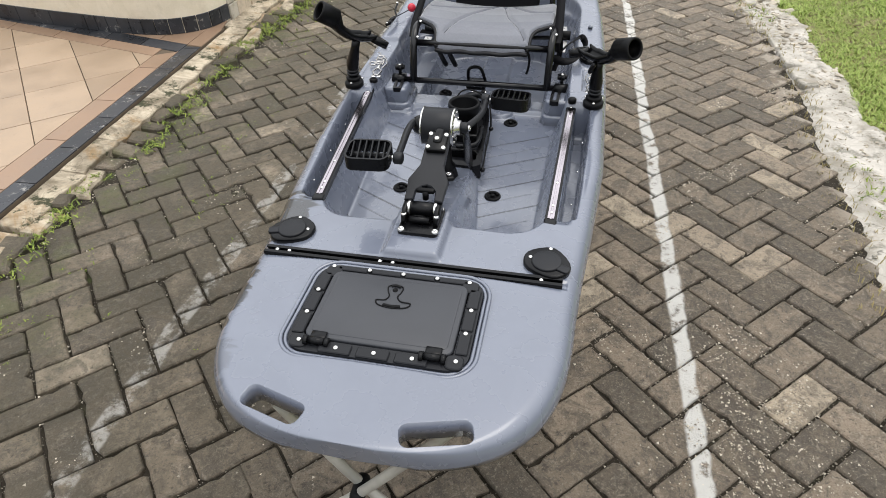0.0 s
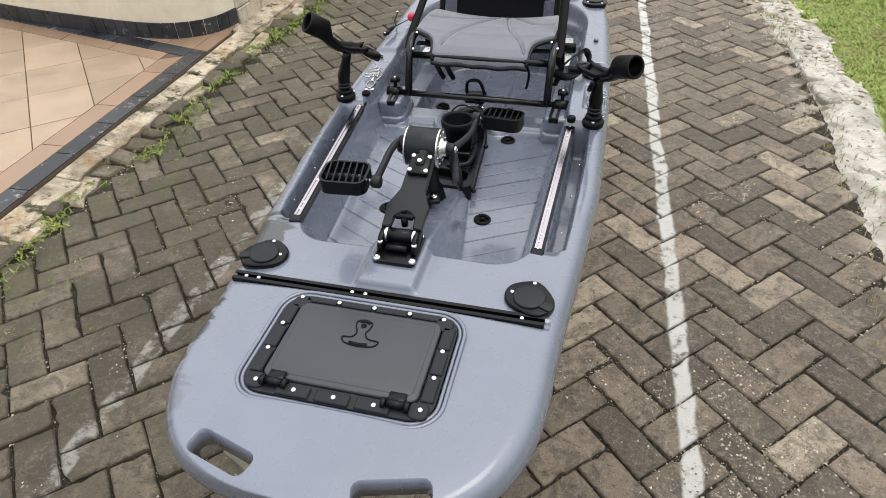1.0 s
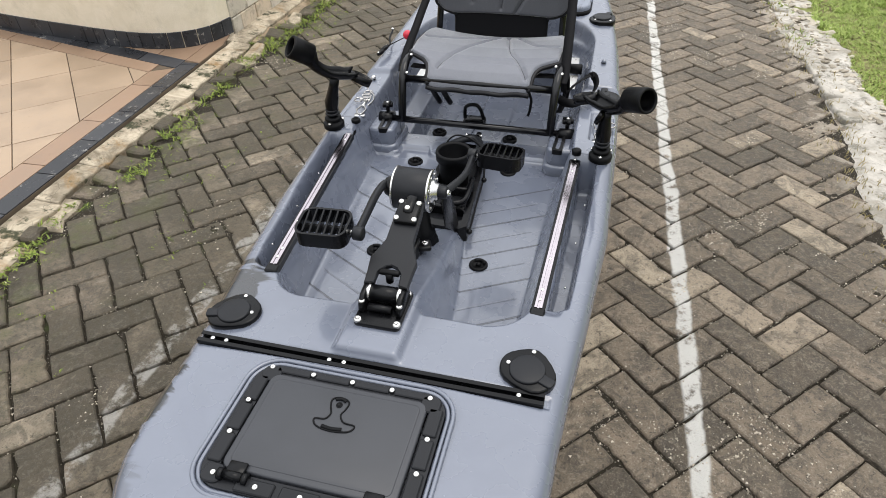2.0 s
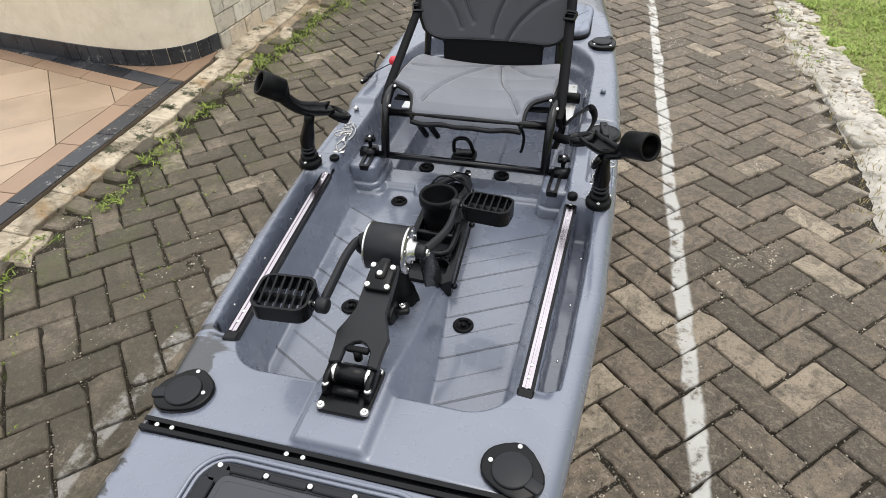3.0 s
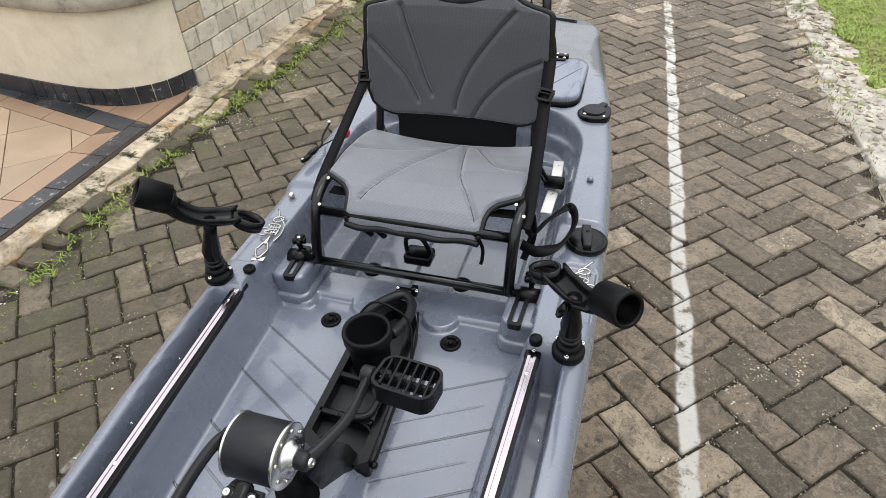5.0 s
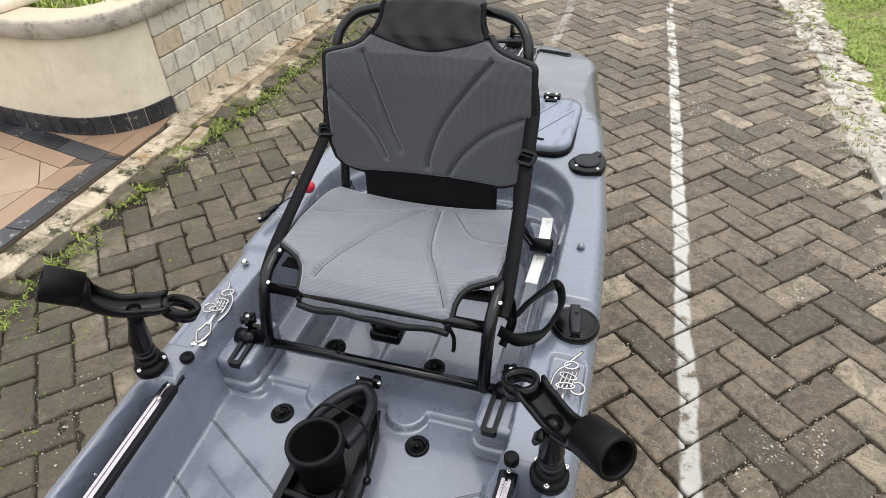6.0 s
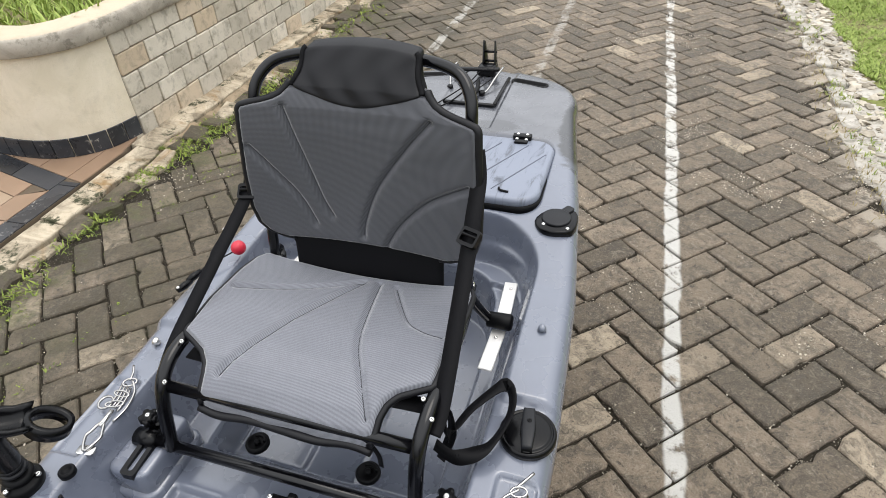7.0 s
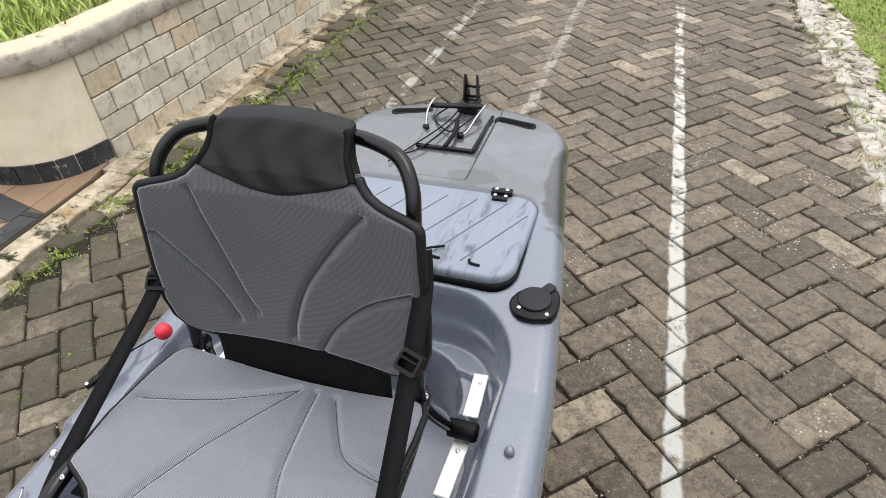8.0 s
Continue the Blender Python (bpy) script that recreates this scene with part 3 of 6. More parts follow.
whole("planter_soil", bm, SOIL, "planted bed behind the low wall", "soil", kind="structure", smooth=False, m=ROAD)

# the white pillar on the wall
pillar = thing("pillar", ROAD @ pose(-2.82, 3.75, WALL_TOP + 0.095, 0, 0, -12), "cream painted square pillar standing on the planter wall", "pillar")
bm = bmesh.new()
box(bm, (0.22, 0.22, 0.05), pose(0, 0, 0.025), 0.012)
part("base", bm, RENDER, pillar)
bm = bmesh.new()
box(bm, (0.17, 0.17, 1.9), pose(0, 0, 1.0), 0.008)
part("shaft", bm, RENDER, pillar)


# ---- the kayak; its own frame: u to its right, v from bow to stern, z up from the ground ----
V0, V1 = -0.5, 2.44


def half_beam(v):
    """Half the hull's width at its gunwale."""
    v = np.asarray(v, float)
    mid = np.interp(v, [-0.5, -0.1, 0.05, 0.2, 0.5, 0.9, 1.2, 1.5, 1.8, 2.0, 2.2, 2.53], [0.355, 0.372, 0.385, 0.402, 0.43, 0.438, 0.438, 0.424, 0.388, 0.357, 0.328, 0.306])
    nose = np.clip((-0.1 - v) / 0.4, 0, 1)
    tail = np.clip((v - 2.235) / 0.205, 0, 1)
    return mid * np.clip(1 - nose ** 3, 0, 1) ** (1 / 3) * np.clip(1 - tail ** 2.6, 0, 1) ** (1 / 2.6)


def sheer(v):
    """The height of the side decks."""
    v = np.asarray(v, float)
    z = np.interp(v, [-0.5, -0.3, 0.0, 0.4, 0.8, 1.15, 1.5, 1.75, 2.0, 2.3, 2.53], [0.598, 0.596, 0.586, 0.588, 0.602, 0.606, 0.63, 0.672, 0.692, 0.705, 0.690])
    return z + 0.014 * smooth_between(v, 1.205, 1.225)


def keel(v):
    return np.interp(v, [-0.5, -0.40, -0.35, -0.2, 0.1, 0.5, 1.8, 2.2, 2.44], [0.552, 0.542, 0.500, 0.415, 0.33, 0.30, 0.30, 0.36, 0.50])


def inside(u, v, u0, u1, v0, v1, r, soft):
    """1 inside a rounded rectangle, 0 outside, with a soft wall that ends at its line."""
    cu, cv, hu, hv = (u0 + u1) / 2, (v0 + v1) / 2, (u1 - u0) / 2, (v1 - v0) / 2
    du, dv = np.abs(u - cu) - hu + r, np.abs(v - cv) - hv + r
    d = np.sqrt(np.maximum(du, 0) ** 2 + np.maximum(dv, 0) ** 2) + np.minimum(np.maximum(du, dv), 0) - r
    return 1 - smooth_between(d, -soft, 0)


def deck_height(u, v):
    w = np.maximum(half_beam(v), 1e-4)
    au = np.abs(u)
    z = sheer(v) - 0.012 * (u / w) ** 2

    def sink(z, mask, level):
        return z * (1 - mask) + np.minimum(z, level) * mask

    # groove of the front track, and the hatch recess on the foredeck
    z = sink(z, inside(u, v, -0.352, 0.352, -0.040, -0.008, 0.006, 0.006), 0.573)
    z = z - 0.008 * inside(u, v, -0.200, 0.196, -0.326, -0.050, 0.055, 0.010)
    # side pockets with the rails' ledge
    gun = np.where(u > 0, np.interp(v, [0.18, 0.3, 0.6, 0.85], [0.348, 0.358, 0.374, 0.378]), np.interp(v, [0.18, 0.3, 0.6, 0.85], [0.342, 0.360, 0.386, 0.400]))
    side = smooth_between(au, gun + 0.004, gun - 0.016) * smooth_between(au, 0.25, 0.26) * smooth_between(v, 0.185, 0.215) * (1 - smooth_between(v, 0.80, 0.825))
    z = sink(z, side, 0.568)
    rail = np.where(u > 0, np.interp(v, [0.19, 0.83], [0.303, 0.326]), np.interp(v, [0.19, 0.83], [0.297, 0.351]))
    pocket = smooth_between(au, rail + 0.013, rail + 0.019) * smooth_between(au, gun + 0.010, gun - 0.004) * smooth_between(v, 0.215, 0.235) * (1 - smooth_between(v, 0.785, 0.81))
    z = sink(z, pocket, 0.478)
    # front cockpit
    spread = np.where(u > 0, np.interp(v, [0.2, 0.85], [0.278, 0.300]), np.interp(v, [0.2, 0.85], [0.280, 0.330])) / 0.280
    cu = u / spread
    z = sink(z, inside(cu, v, -0.294, 0.294, 0.128, 1.6, 0.10, 0.022), 0.535)
    z = sink(z, inside(cu, v, -0.283, 0.283, 0.150, 1.5, 0.09, 0.030), FLOOR_Z)
    # seat well, with ledges for the seat's runners
    z = sink(z, inside(u, v, -0.334, 0.334, 0.835, 1.685, 0.16, 0.024), 0.600)
    z = sink(z, inside(u, v, -0.316, 0.316, 0.845, 1.662, 0.15, 0.018), 0.548)
    z = sink(z, inside(u, v, -0.240, 0.240, 0.80, 1.625, 0.12, 0.022), FLOOR_Z - 0.075 * smooth_between(v, 1.035, 1.10))
    # the front part of the ledges is cut back to two blocks
    cut = smooth_between(v, 0.915, 0.900) * smooth_between(au, 0.315, 0.295)
    z = sink(z, cut * (v > 0.84), FLOOR_Z)
    # blocks under the runners stand on a flange, beside a low shelf with round lobes
    flange = inside(au, v, 0.228, 0.345, 0.903, 1.30, 0.024, 0.006)
    lobe = 1 - smooth_between(np.hypot((au - 0.084 - 0.012 * (u < 0)) / 0.046, (v - 0.952) / 0.046), 0.90, 1.0)
    shelf = np.maximum(smooth_between(v, 0.950, 0.957) * (1 - smooth_between(v, 1.03, 1.045)), np.maximum(flange, lobe))
    z = np.where(z < FLOOR_Z + 0.016, np.maximum(z, FLOOR_Z + 0.016 * shelf - 0.075 * smooth_between(v, 1.035, 1.10)), z)
    # ridge for the drive, from the foredeck down into the cockpit
    wide = np.interp(v, [-0.03, 0.16, 0.3, 0.55], [0.056, 0.058, 0.060, 0.050])
    top = np.interp(v, [-0.03, 0.16, 0.34, 0.52, 0.58], [0.602, 0.606, 0.556, 0.505, 0.40])
    fall = np.clip((au - wide) / (0.012 + np.maximum(top - z, 0) * 0.34), 0, 1)
    ridge = (1 - fall + 0.06 * np.sin(fall * 2 * math.pi)) * smooth_between(v, -0.008, 0.004)
    z = np.where(ridge > 0, np.maximum(z, z + (top - z) * ridge), z)
    # shallow anchor seats on the side decks
    z = z - 0.009 * inside(au, v, 0.352, 0.425, 0.90, 1.075, 0.012, 0.006)
    # rear lid's seat and the stern
    z = z - 0.012 * inside(u, v, -0.300, 0.300, 1.69, 2.015, 0.06, 0.016)
    panel = inside(u, v, -0.095, 0.095, 2.03, 2.52, 0.01, 0.008)
    z = z - 0.006 * panel
    # the gunwale rolls over
    r = 0.040 * np.clip(w / 0.12, 0.05, 1)
    x = np.clip((au - (w - r)) / r, 0, 1)
    return z - r * (1 - np.sqrt(np.clip(1 - x * x, 0, 1)))


STERN_SLOTS = [(-0.170, 2.352, 15.0), (0.142, 2.337, -13.0)]
SLOTS = [(-0.143, -0.442, -16.0), (0.158, -0.448, 16.0)]


def build_hull(parent):
    nv, nu = 820, 236
    tv = np.linspace(0, 1, nv)
    vs = V0 + (V1 - V0) * np.where(tv < 0.06, tv ** 2 / 0.06 / 2 + 0.0, tv - 0.03) / 0.97
    vs = V0 + 1e-4 + (vs - vs[0]) / (vs[-1] - vs[0]) * (V1 - V0 - 2e-4)
    a = np.linspace(-1, 1, nu)
    s = np.sign(a) * (1 - (1 - np.abs(a)) ** 1.12)
    vv, ss = np.meshgrid(vs, s, indexing="ij")
    ww = half_beam(vv)
    uu = ww * ss
    top = deck_height(uu, vv)
    # the outline stands a little askew to the fittings
    drift = 0.0117 * (0.75 - vs)[:, None]
    uu = uu + drift * ss * ss
    edge = top[:, :1]
    nb = 30
    th = np.linspace(-1, 1, nb)[1:-1] * math.pi / 2
    kk = keel(vs)[:, None]
    bu = half_beam(vs)[:, None] * np.sign(th) * np.abs(np.sin(th)) ** 0.42 + drift
    bz = kk + (np.minimum(edge, 9) - kk) * (1 - np.abs(np.cos(th)) ** 0.75)
    verts = np.concatenate([np.stack([uu, vv, top], -1), np.stack([bu[:, ::-1], np.repeat(vs[:, None], nb - 2, 1), bz[:, ::-1]], -1)], 1)
    m = verts.shape[1]
    idx = np.arange(nv * m).reshape(nv, m)
    q = np.stack([idx[:-1], np.roll(idx, -1, 1)[:-1], np.roll(idx, -1, 1)[1:], idx[1:]], -1).reshape(-1, 4)
    faces = q.tolist() + [idx[0].tolist()[::-1], idx[-1].tolist()]
    me = bpy.data.meshes.new("hull")
    me.from_pydata(verts.reshape(-1, 3).tolist(), [], faces)
    me.validate()
    bm = bmesh.new()
    bm.from_mesh(me)
    bmesh.ops.recalc_face_normals(bm, faces=bm.faces)
    bm.to_mesh(me)
    bm.free()
    hull = new("hull", me)
    cb = bmesh.new()
    for cu, cv, turn in SLOTS:
        slab(cb, rounded(0.128, 0.046, 0.016), 0.2, 0.8, pose(cu, cv, 0, 0, 0, turn))
    for cu, cv, turn in STERN_SLOTS:
        slab(cb, rounded(0.120, 0.032, 0.0145), 0.62, 0.8, pose(cu, cv, 0, 0, 0, turn))
    bmesh.ops.recalc_face_normals(cb, faces=cb.faces)
    cut = bpy.data.meshes.new("cut")
    cb.to_mesh(cut)
    cb.free()
    cutter = new("cutter", cut)
    mod = hull.modifiers.new("slots", "BOOLEAN")
    mod.operation, mod.solver, mod.object = "DIFFERENCE", "EXACT", cutter
    done = bpy.data.meshes.new_from_object(hull.evaluated_get(bpy.context.evaluated_depsgraph_get()))
    bpy.data.objects.remove(hull)
    bpy.data.objects.remove(cutter)
    done.name = "hull"
    done.materials.clear()
    done.materials.append(HULL)
    done.polygons.foreach_set("use_smooth", [True] * len(done.polygons))
    hull = new("hull", done)
    hull.parent = parent
    return hull


kayak = thing("kayak", KAYAK, "slate blue moulded fishing kayak with black swirls on stands", "kayak")
build_hull(kayak)


# ---- fittings moulded or bolted to the kayak ----
def bar(p, q, w, h, bm, up=(0, 0, 1)):
    tube(bm, [p, q], 0, flat=(w, h, up))


def build_hatch():
    # a rounded lip moulded into the deck round the frame
    for grow, z in ((0.0, 0.5895), (0.018, 0.5915)):
        bm = bmesh.new()
        tube(bm, [(x, y, z) for x, y in rounded(0.376 + grow, 0.262 + grow, 0.050 + grow / 2, 8, 0.002, -0.190)], 0.0042, 8, True)
        part("hatch_lip", bm, HULL, kayak)
    bm = bmesh.new()
    outer = rounded(0.362, 0.250, 0.042, 6, 0.004, -0.193)
    inner = rounded(0.304, 0.200, 0.018, 6, 0.004, -0.188)
    frame_ring(bm, outer, inner, 0.578, 0.5985)
    hatch = part("hatch", bm, DULL, kayak, "black deck hatch frame with steel screws", False)
    # raised fields round the rim, with narrow gaps and a dished seat for each screw
    fields = [(0.064, 0.024, -0.072 + i * 0.0755, v) for i in range(3) for v in (-0.305,)] + [(0.066, 0.013, -0.108 + i * 0.0755, -0.0785) for i in range(4)]
    fields += [(0.024, 0.054, u, -0.250 + i * 0.062) for i in range(3) for u in (-0.1605, 0.1690)]
    for w, d, u, v in fields:
        bm = bmesh.new()
        box(bm, (w, d, 0.006), pose(u, v, 0.5995), 0.0018, 1)
        part("rim_block", bm, DULL, hatch, "", False)
    for u, v in ((-0.150, -0.296), (0.160, -0.298), (-0.148, -0.090), (0.156, -0.091)):
        bm = bmesh.new()
        slab(bm, rounded(0.036, 0.034, 0.012, 4, u, v), 0.596, 0.6025, bevel=0.002, seg=1)
        part("rim_block", bm, DULL, hatch, "", False)
    bm = bmesh.new()
    slab(bm, rounded(0.298, 0.196, 0.018, 6, 0.004, -0.187), 0.585, 0.6030, bevel=0.004)
    slab(bm, rounded(0.276, 0.174, 0.012, 5, 0.004, -0.187), 0.6020, 0.6042, bevel=0.002)
    part("hatch_cover", bm, COVER, hatch, "matt dark grey hatch cover")
    # hinges at the bow side
    for u in (-0.112, 0.118):
        bm = bmesh.new()
        tube(bm, [(u - 0.016, -0.297, 0.606), (u + 0.016, -0.297, 0.606)], 0.0075, 12)
        box(bm, (0.032, 0.024, 0.005), pose(u, -0.284, 0.6065), 0.002, 1)
        part("hinge", bm, PLASTIC, hatch)
        for s in (-1, 1):
            bm = bmesh.new()
            tube(bm, [(u + s * 0.0175, -0.297, 0.604), (u + s * 0.0255, -0.297, 0.604)], 0.010, 12)
            part("hinge_ear", bm, PLASTIC, hatch)
    # finger grip in the shape of a small anchor
    bm = bmesh.new()
    grip = curve([(0.0, -0.116, 0.6048), (0.017, -0.122, 0.6048), (0.016, -0.138, 0.6048), (0.012, -0.150, 0.6048), (0.022, -0.163, 0.6048), (0.043, -0.166, 0.6048),
                  (0.036, -0.179, 0.6048), (0.006, -0.184, 0.6048), (-0.022, -0.179, 0.6048), (-0.030, -0.166, 0.6048), (-0.012, -0.163, 0.6048),
                  (-0.006, -0.150, 0.6048), (-0.012, -0.136, 0.6048), (-0.014, -0.122, 0.6048)], 4, True)
    tube(bm, grip, 0.0016, 6, True)
    tube(bm, curve([(-0.012, -0.1775, 0.6045), (0.006, -0.180, 0.605), (0.024, -0.1775, 0.6045)], 5), 0.0036, 6)
    tube(bm, curve([(-0.008, -0.121, 0.6045), (0.002, -0.1185, 0.605), (0.012, -0.122, 0.6045)], 5), 0.0036, 6)
    lathe(bm, [(0.0060, 0.0), (0.0058, 0.0012), (0.0042, 0.0014), (0.004, 0.0004)], Matrix.Translation((0.002, -0.131, 0.6042)), 14)
    part("hatch_grip", bm, RUBBER, hatch, "black moulded finger grip")
    for u, v in [(-0.152, -0.078), (-0.070, -0.0785), (0.006, -0.0785), (0.081, -0.0785), (0.152, -0.080), (0.169, -0.161), (0.169, -0.225), (0.163, -0.297),
                 (0.081, -0.305), (0.006, -0.305), (-0.070, -0.305), (-0.148, -0.297), (-0.1605, -0.222), (-0.1605, -0.156)]:
        fixed_screw(hatch, (u, v, 0.6030), 0.0052)


def build_front_track():
    z = 0.5795
    bm = bmesh.new()
    profile = [(-0.013, -0.008), (0.013, -0.008), (0.013, 0.0065), (0.0045, 0.0065), (0.0045, 0.0035), (0.0085, 0.0035),
               (0.0085, -0.004), (-0.0085, -0.004), (-0.0085, 0.0035), (-0.0045, 0.0035), (-0.0045, 0.0065), (-0.013, 0.0065)]
    slab(bm, profile, -0.345, 0.345, Matrix(((0, 0, 1, 0.001), (1, 0, 0, -0.024), (0, 1, 0, z), (0, 0, 0, 1))))
    track = part("gear_track", bm, PLASTIC, kayak, "long black gear track across the foredeck", False)
    for u in (-0.315, -0.285, -0.065, -0.035, 0.30):
        fixed_screw(track, (u, -0.024, z + 0.0045), 0.005)


def build_cap(u, v, z, turn, hand=1):
    """A hinged rod holder cover; hand -1 mirrors it."""
    at = pose(u, v, z, 0, 0, turn)
    bm = bmesh.new()
    base = [(-0.058, -0.012), (-0.037, -0.041), (0.022, -0.042), (0.048, -0.017), (0.046, 0.017), (0.006, 0.051), (-0.049, 0.023)]
    rim = [(p.x, p.y * hand) for p in curve([(x, y, 0) for x, y in base], 3, True)][::hand]
    slab(bm, rim, -0.008, 0.009, at, 0.004)
    cap = part("rod_holder_cap", bm, PLASTIC, kayak, "black rod holder cover")
    bm = bmesh.new()
    pts = [(math.cos(a) * 0.034 - 0.004, math.sin(a) * 0.034 - 0.004 * hand) for a in [i * math.pi / 14 for i in range(28)]]
    slab(bm, pts, 0.007, 0.0145, at, 0.003)
    slab(bm, rounded(0.034, 0.022, 0.006, 3, -0.044, -0.006 * hand), 0.006, 0.013, at, 0.002)
    part("lid", bm, DULL, cap)
    for x, y in ((0.034, -0.010 * hand), (0.010, 0.040 * hand)):
        fixed_screw(cap, at @ Vector((x, y, 0.0095)), 0.0048)


def build_rail(p, q, z):
    """A shiny slotted rail on black end feet."""
    a, b = Vector((*p, z)), Vector((*q, z))
    d = (b - a).normalized()
    s = d.cross(Vector((0, 0, 1)))
    bm = bmesh.new()
    bar(a - Vector((0, 0, 0.007)), b - Vector((0, 0, 0.007)), 0.029, 0.014, bm)
    for e in (a + d * 0.008, b - d * 0.008):
        box(bm, (0.031, 0.024, 0.016), Matrix.Translation(e - Vector((0, 0, 0.005))) @ d.to_track_quat("Y", "Z").to_matrix().to_4x4(), 0.003, 1)
    rail = part("rail", bm, PLASTIC, kayak, "polished aluminium slotted rail on a black foot", False)
    bm = bmesh.new()
    for o, w, h in ((0.0053, 0.0056, 0.006), (-0.0053, 0.0056, 0.006), (0.0, 0.0042, 0.005)):
        dz = Vector((0, 0, 0.002 if h > 0.0055 else 0.0005))
        bar(a + d * 0.018 + s * o + dz, b - d * 0.014 + s * o + dz, w, h, bm)
    part("slide", bm, ALU, rail, "bright aluminium channel", False)
    n = (b - a).length
    for t in (0.045, 0.075, 0.18, 0.62, n - 0.06):
        fixed_screw(rail, a + d * t + Vector((0, 0, 0.003)), 0.0045)


def build_plug(u, v, z=FLOOR_Z):
    bm = bmesh.new()
    at = Matrix.Translation((u, v, z))
    lathe(bm, [(0.024, -0.004), (0.024, 0.003), (0.021, 0.006), (0.018, 0.006), (0.016, 0.0015), (0.002, 0.001)], at, 20)
    tube(bm, [(u + 0.016 * math.cos(a), v + 0.016 * math.sin(a), z + 0.005) for a in [0.3 + i * 0.25 for i in range(9)]], 0.0045, 6)
    box(bm, (0.012, 0.012, 0.008), pose(u, v, z + 0.005, 0, 0, 25), 0.003, 1)
    part("scupper_plug", bm, RUBBER, kayak, "round black rubber scupper plug")


def build_slot(u, v, turn):
    """Seat runner: a black slotted plate set in a moulded block."""
    at = pose(u, v, 0.556, 4, 0, turn)
    bm = bmesh.new()
    frame_ring(bm, rounded(0.030, 0.110, 0.006, 3), rounded(0.012, 0.092, 0.005, 3), -0.012, 0.004)
    box(bm, (0.014, 0.094, 0.003), pose(0, 0, -0.010))
    slot = part("seat_runner", bm, PLASTIC, kayak, "black slotted seat runner", False, at)
    fixed_screw(slot, (0, 0.035, -0.007), 0.004)
    fixed_screw(slot, (0, -0.040, -0.007), 0.004)


def build_plate(u, v, turn, length):
    bm = bmesh.new()
    box(bm, (0.030, length, 0.004), pose(u, v, 0.556, 0, 0, turn), 0.0015, 1)
    plate = part("seat_plate", bm, WHITEALU, kayak, "pale aluminium plate beside the seat", False)
    fixed_screw(plate, (u, v + length * 0.28, 0.559), 0.004)


def build_lid():
    bm = bmesh.new()
    slab(bm, rounded(0.572, 0.300, 0.055, 7, 0.0, 1.853), 0.665, 0.702, bevel=0.010, seg=3)
    lid = part("rear_lid", bm, LID, kayak, "pale blue hatch lid with dark marbled streaks and slanting ribs")
    bm = bmesh.new()
    frame_ring(bm, rounded(0.581, 0.309, 0.058, 7, 0.0, 1.853), rounded(0.574, 0.302, 0.056, 7, 0.0, 1.853), 0.665, 0.684)
    part("gasket", bm, RUBBER, lid)
    # thin darkened tubes draw the shaded lines across the lid
    for k in range(7):
        bm = bmesh.new()
        c = -0.2125 + k * 0.0735
        lo, hi = max(1.738, 1.85 + (-0.262 - c) / 0.52), min(1.966, 1.85 + (0.268 - c) / 0.52)
        tube(bm, [(c + (v - 1.85) * 0.52, v, 0.7018) for v in np.linspace(lo, hi, 7)], lambda t: 0.0016 + 0.0006 * math.sin(t * math.pi), 6)
        part("rib", bm, LIDRIB, lid)
    bm = bmesh.new()
    box(bm, (0.050, 0.020, 0.014), pose(0.192, 1.998, 0.708, 0, 0, 4), 0.003)
    box(bm, (0.036, 0.024, 0.008), pose(0.192, 1.980, 0.705, 0, 0, 4), 0.003)
    latch = part("latch", bm, PLASTIC, lid, "black latch with bright screws")
    for u in (0.180, 0.205):
        fixed_screw(latch, (u, 1.998, 0.716), 0.005)
        fixed_screw(latch, (u, 1.981, 0.710), 0.005)
    bm = bmesh.new()
    tube(bm, curve([(0.062, 1.70, 0.705), (0.085, 1.735, 0.716), (0.125, 1.772, 0.706)], 5), 0.003, 6)
    part("cord_end", bm, RUBBER, lid, "black cord end")
    for u, v in ((0.113, 1.738), (0.200, 1.735)):
        bm = bmesh.new()
        tube(bm, curve([(u - 0.012, v + 0.010, 0.7035), (u - 0.006, v - 0.002, 0.705), (u + 0.014, v - 0.004, 0.7035)], 4), 0.003, 6)
        part("hook", bm, RUBBER, lid)


def build_round_cap(u, v, z):
    bm = bmesh.new()
    at = Matrix.Translation((u, v, z))
    lathe(bm, [(0.049, -0.006), (0.049, 0.004), (0.046, 0.008), (0.043, 0.008), (0.041, 0.005), (0.0395, 0.009), (0.036, 0.010), (0.002, 0.0105)], at, 32)
    cap = part("deck_plate", bm, PLASTIC, kayak, "round black screw-in deck plate with a bar grip")
    bm = bmesh.new()
    slab(bm, [(-0.009, -0.040), (0.009, -0.040), (0.013, 0.0), (0.010, 0.040), (-0.010, 0.040), (-0.013, 0.0)], 0.008, 0.022, at @ pose(0, 0, 0, 0, 0, 8), 0.004)
    part("grip", bm, DULL, cap)
    fixed_screw(cap, (u, v + 0.012, z + 0.0215), 0.004, RUBBER)


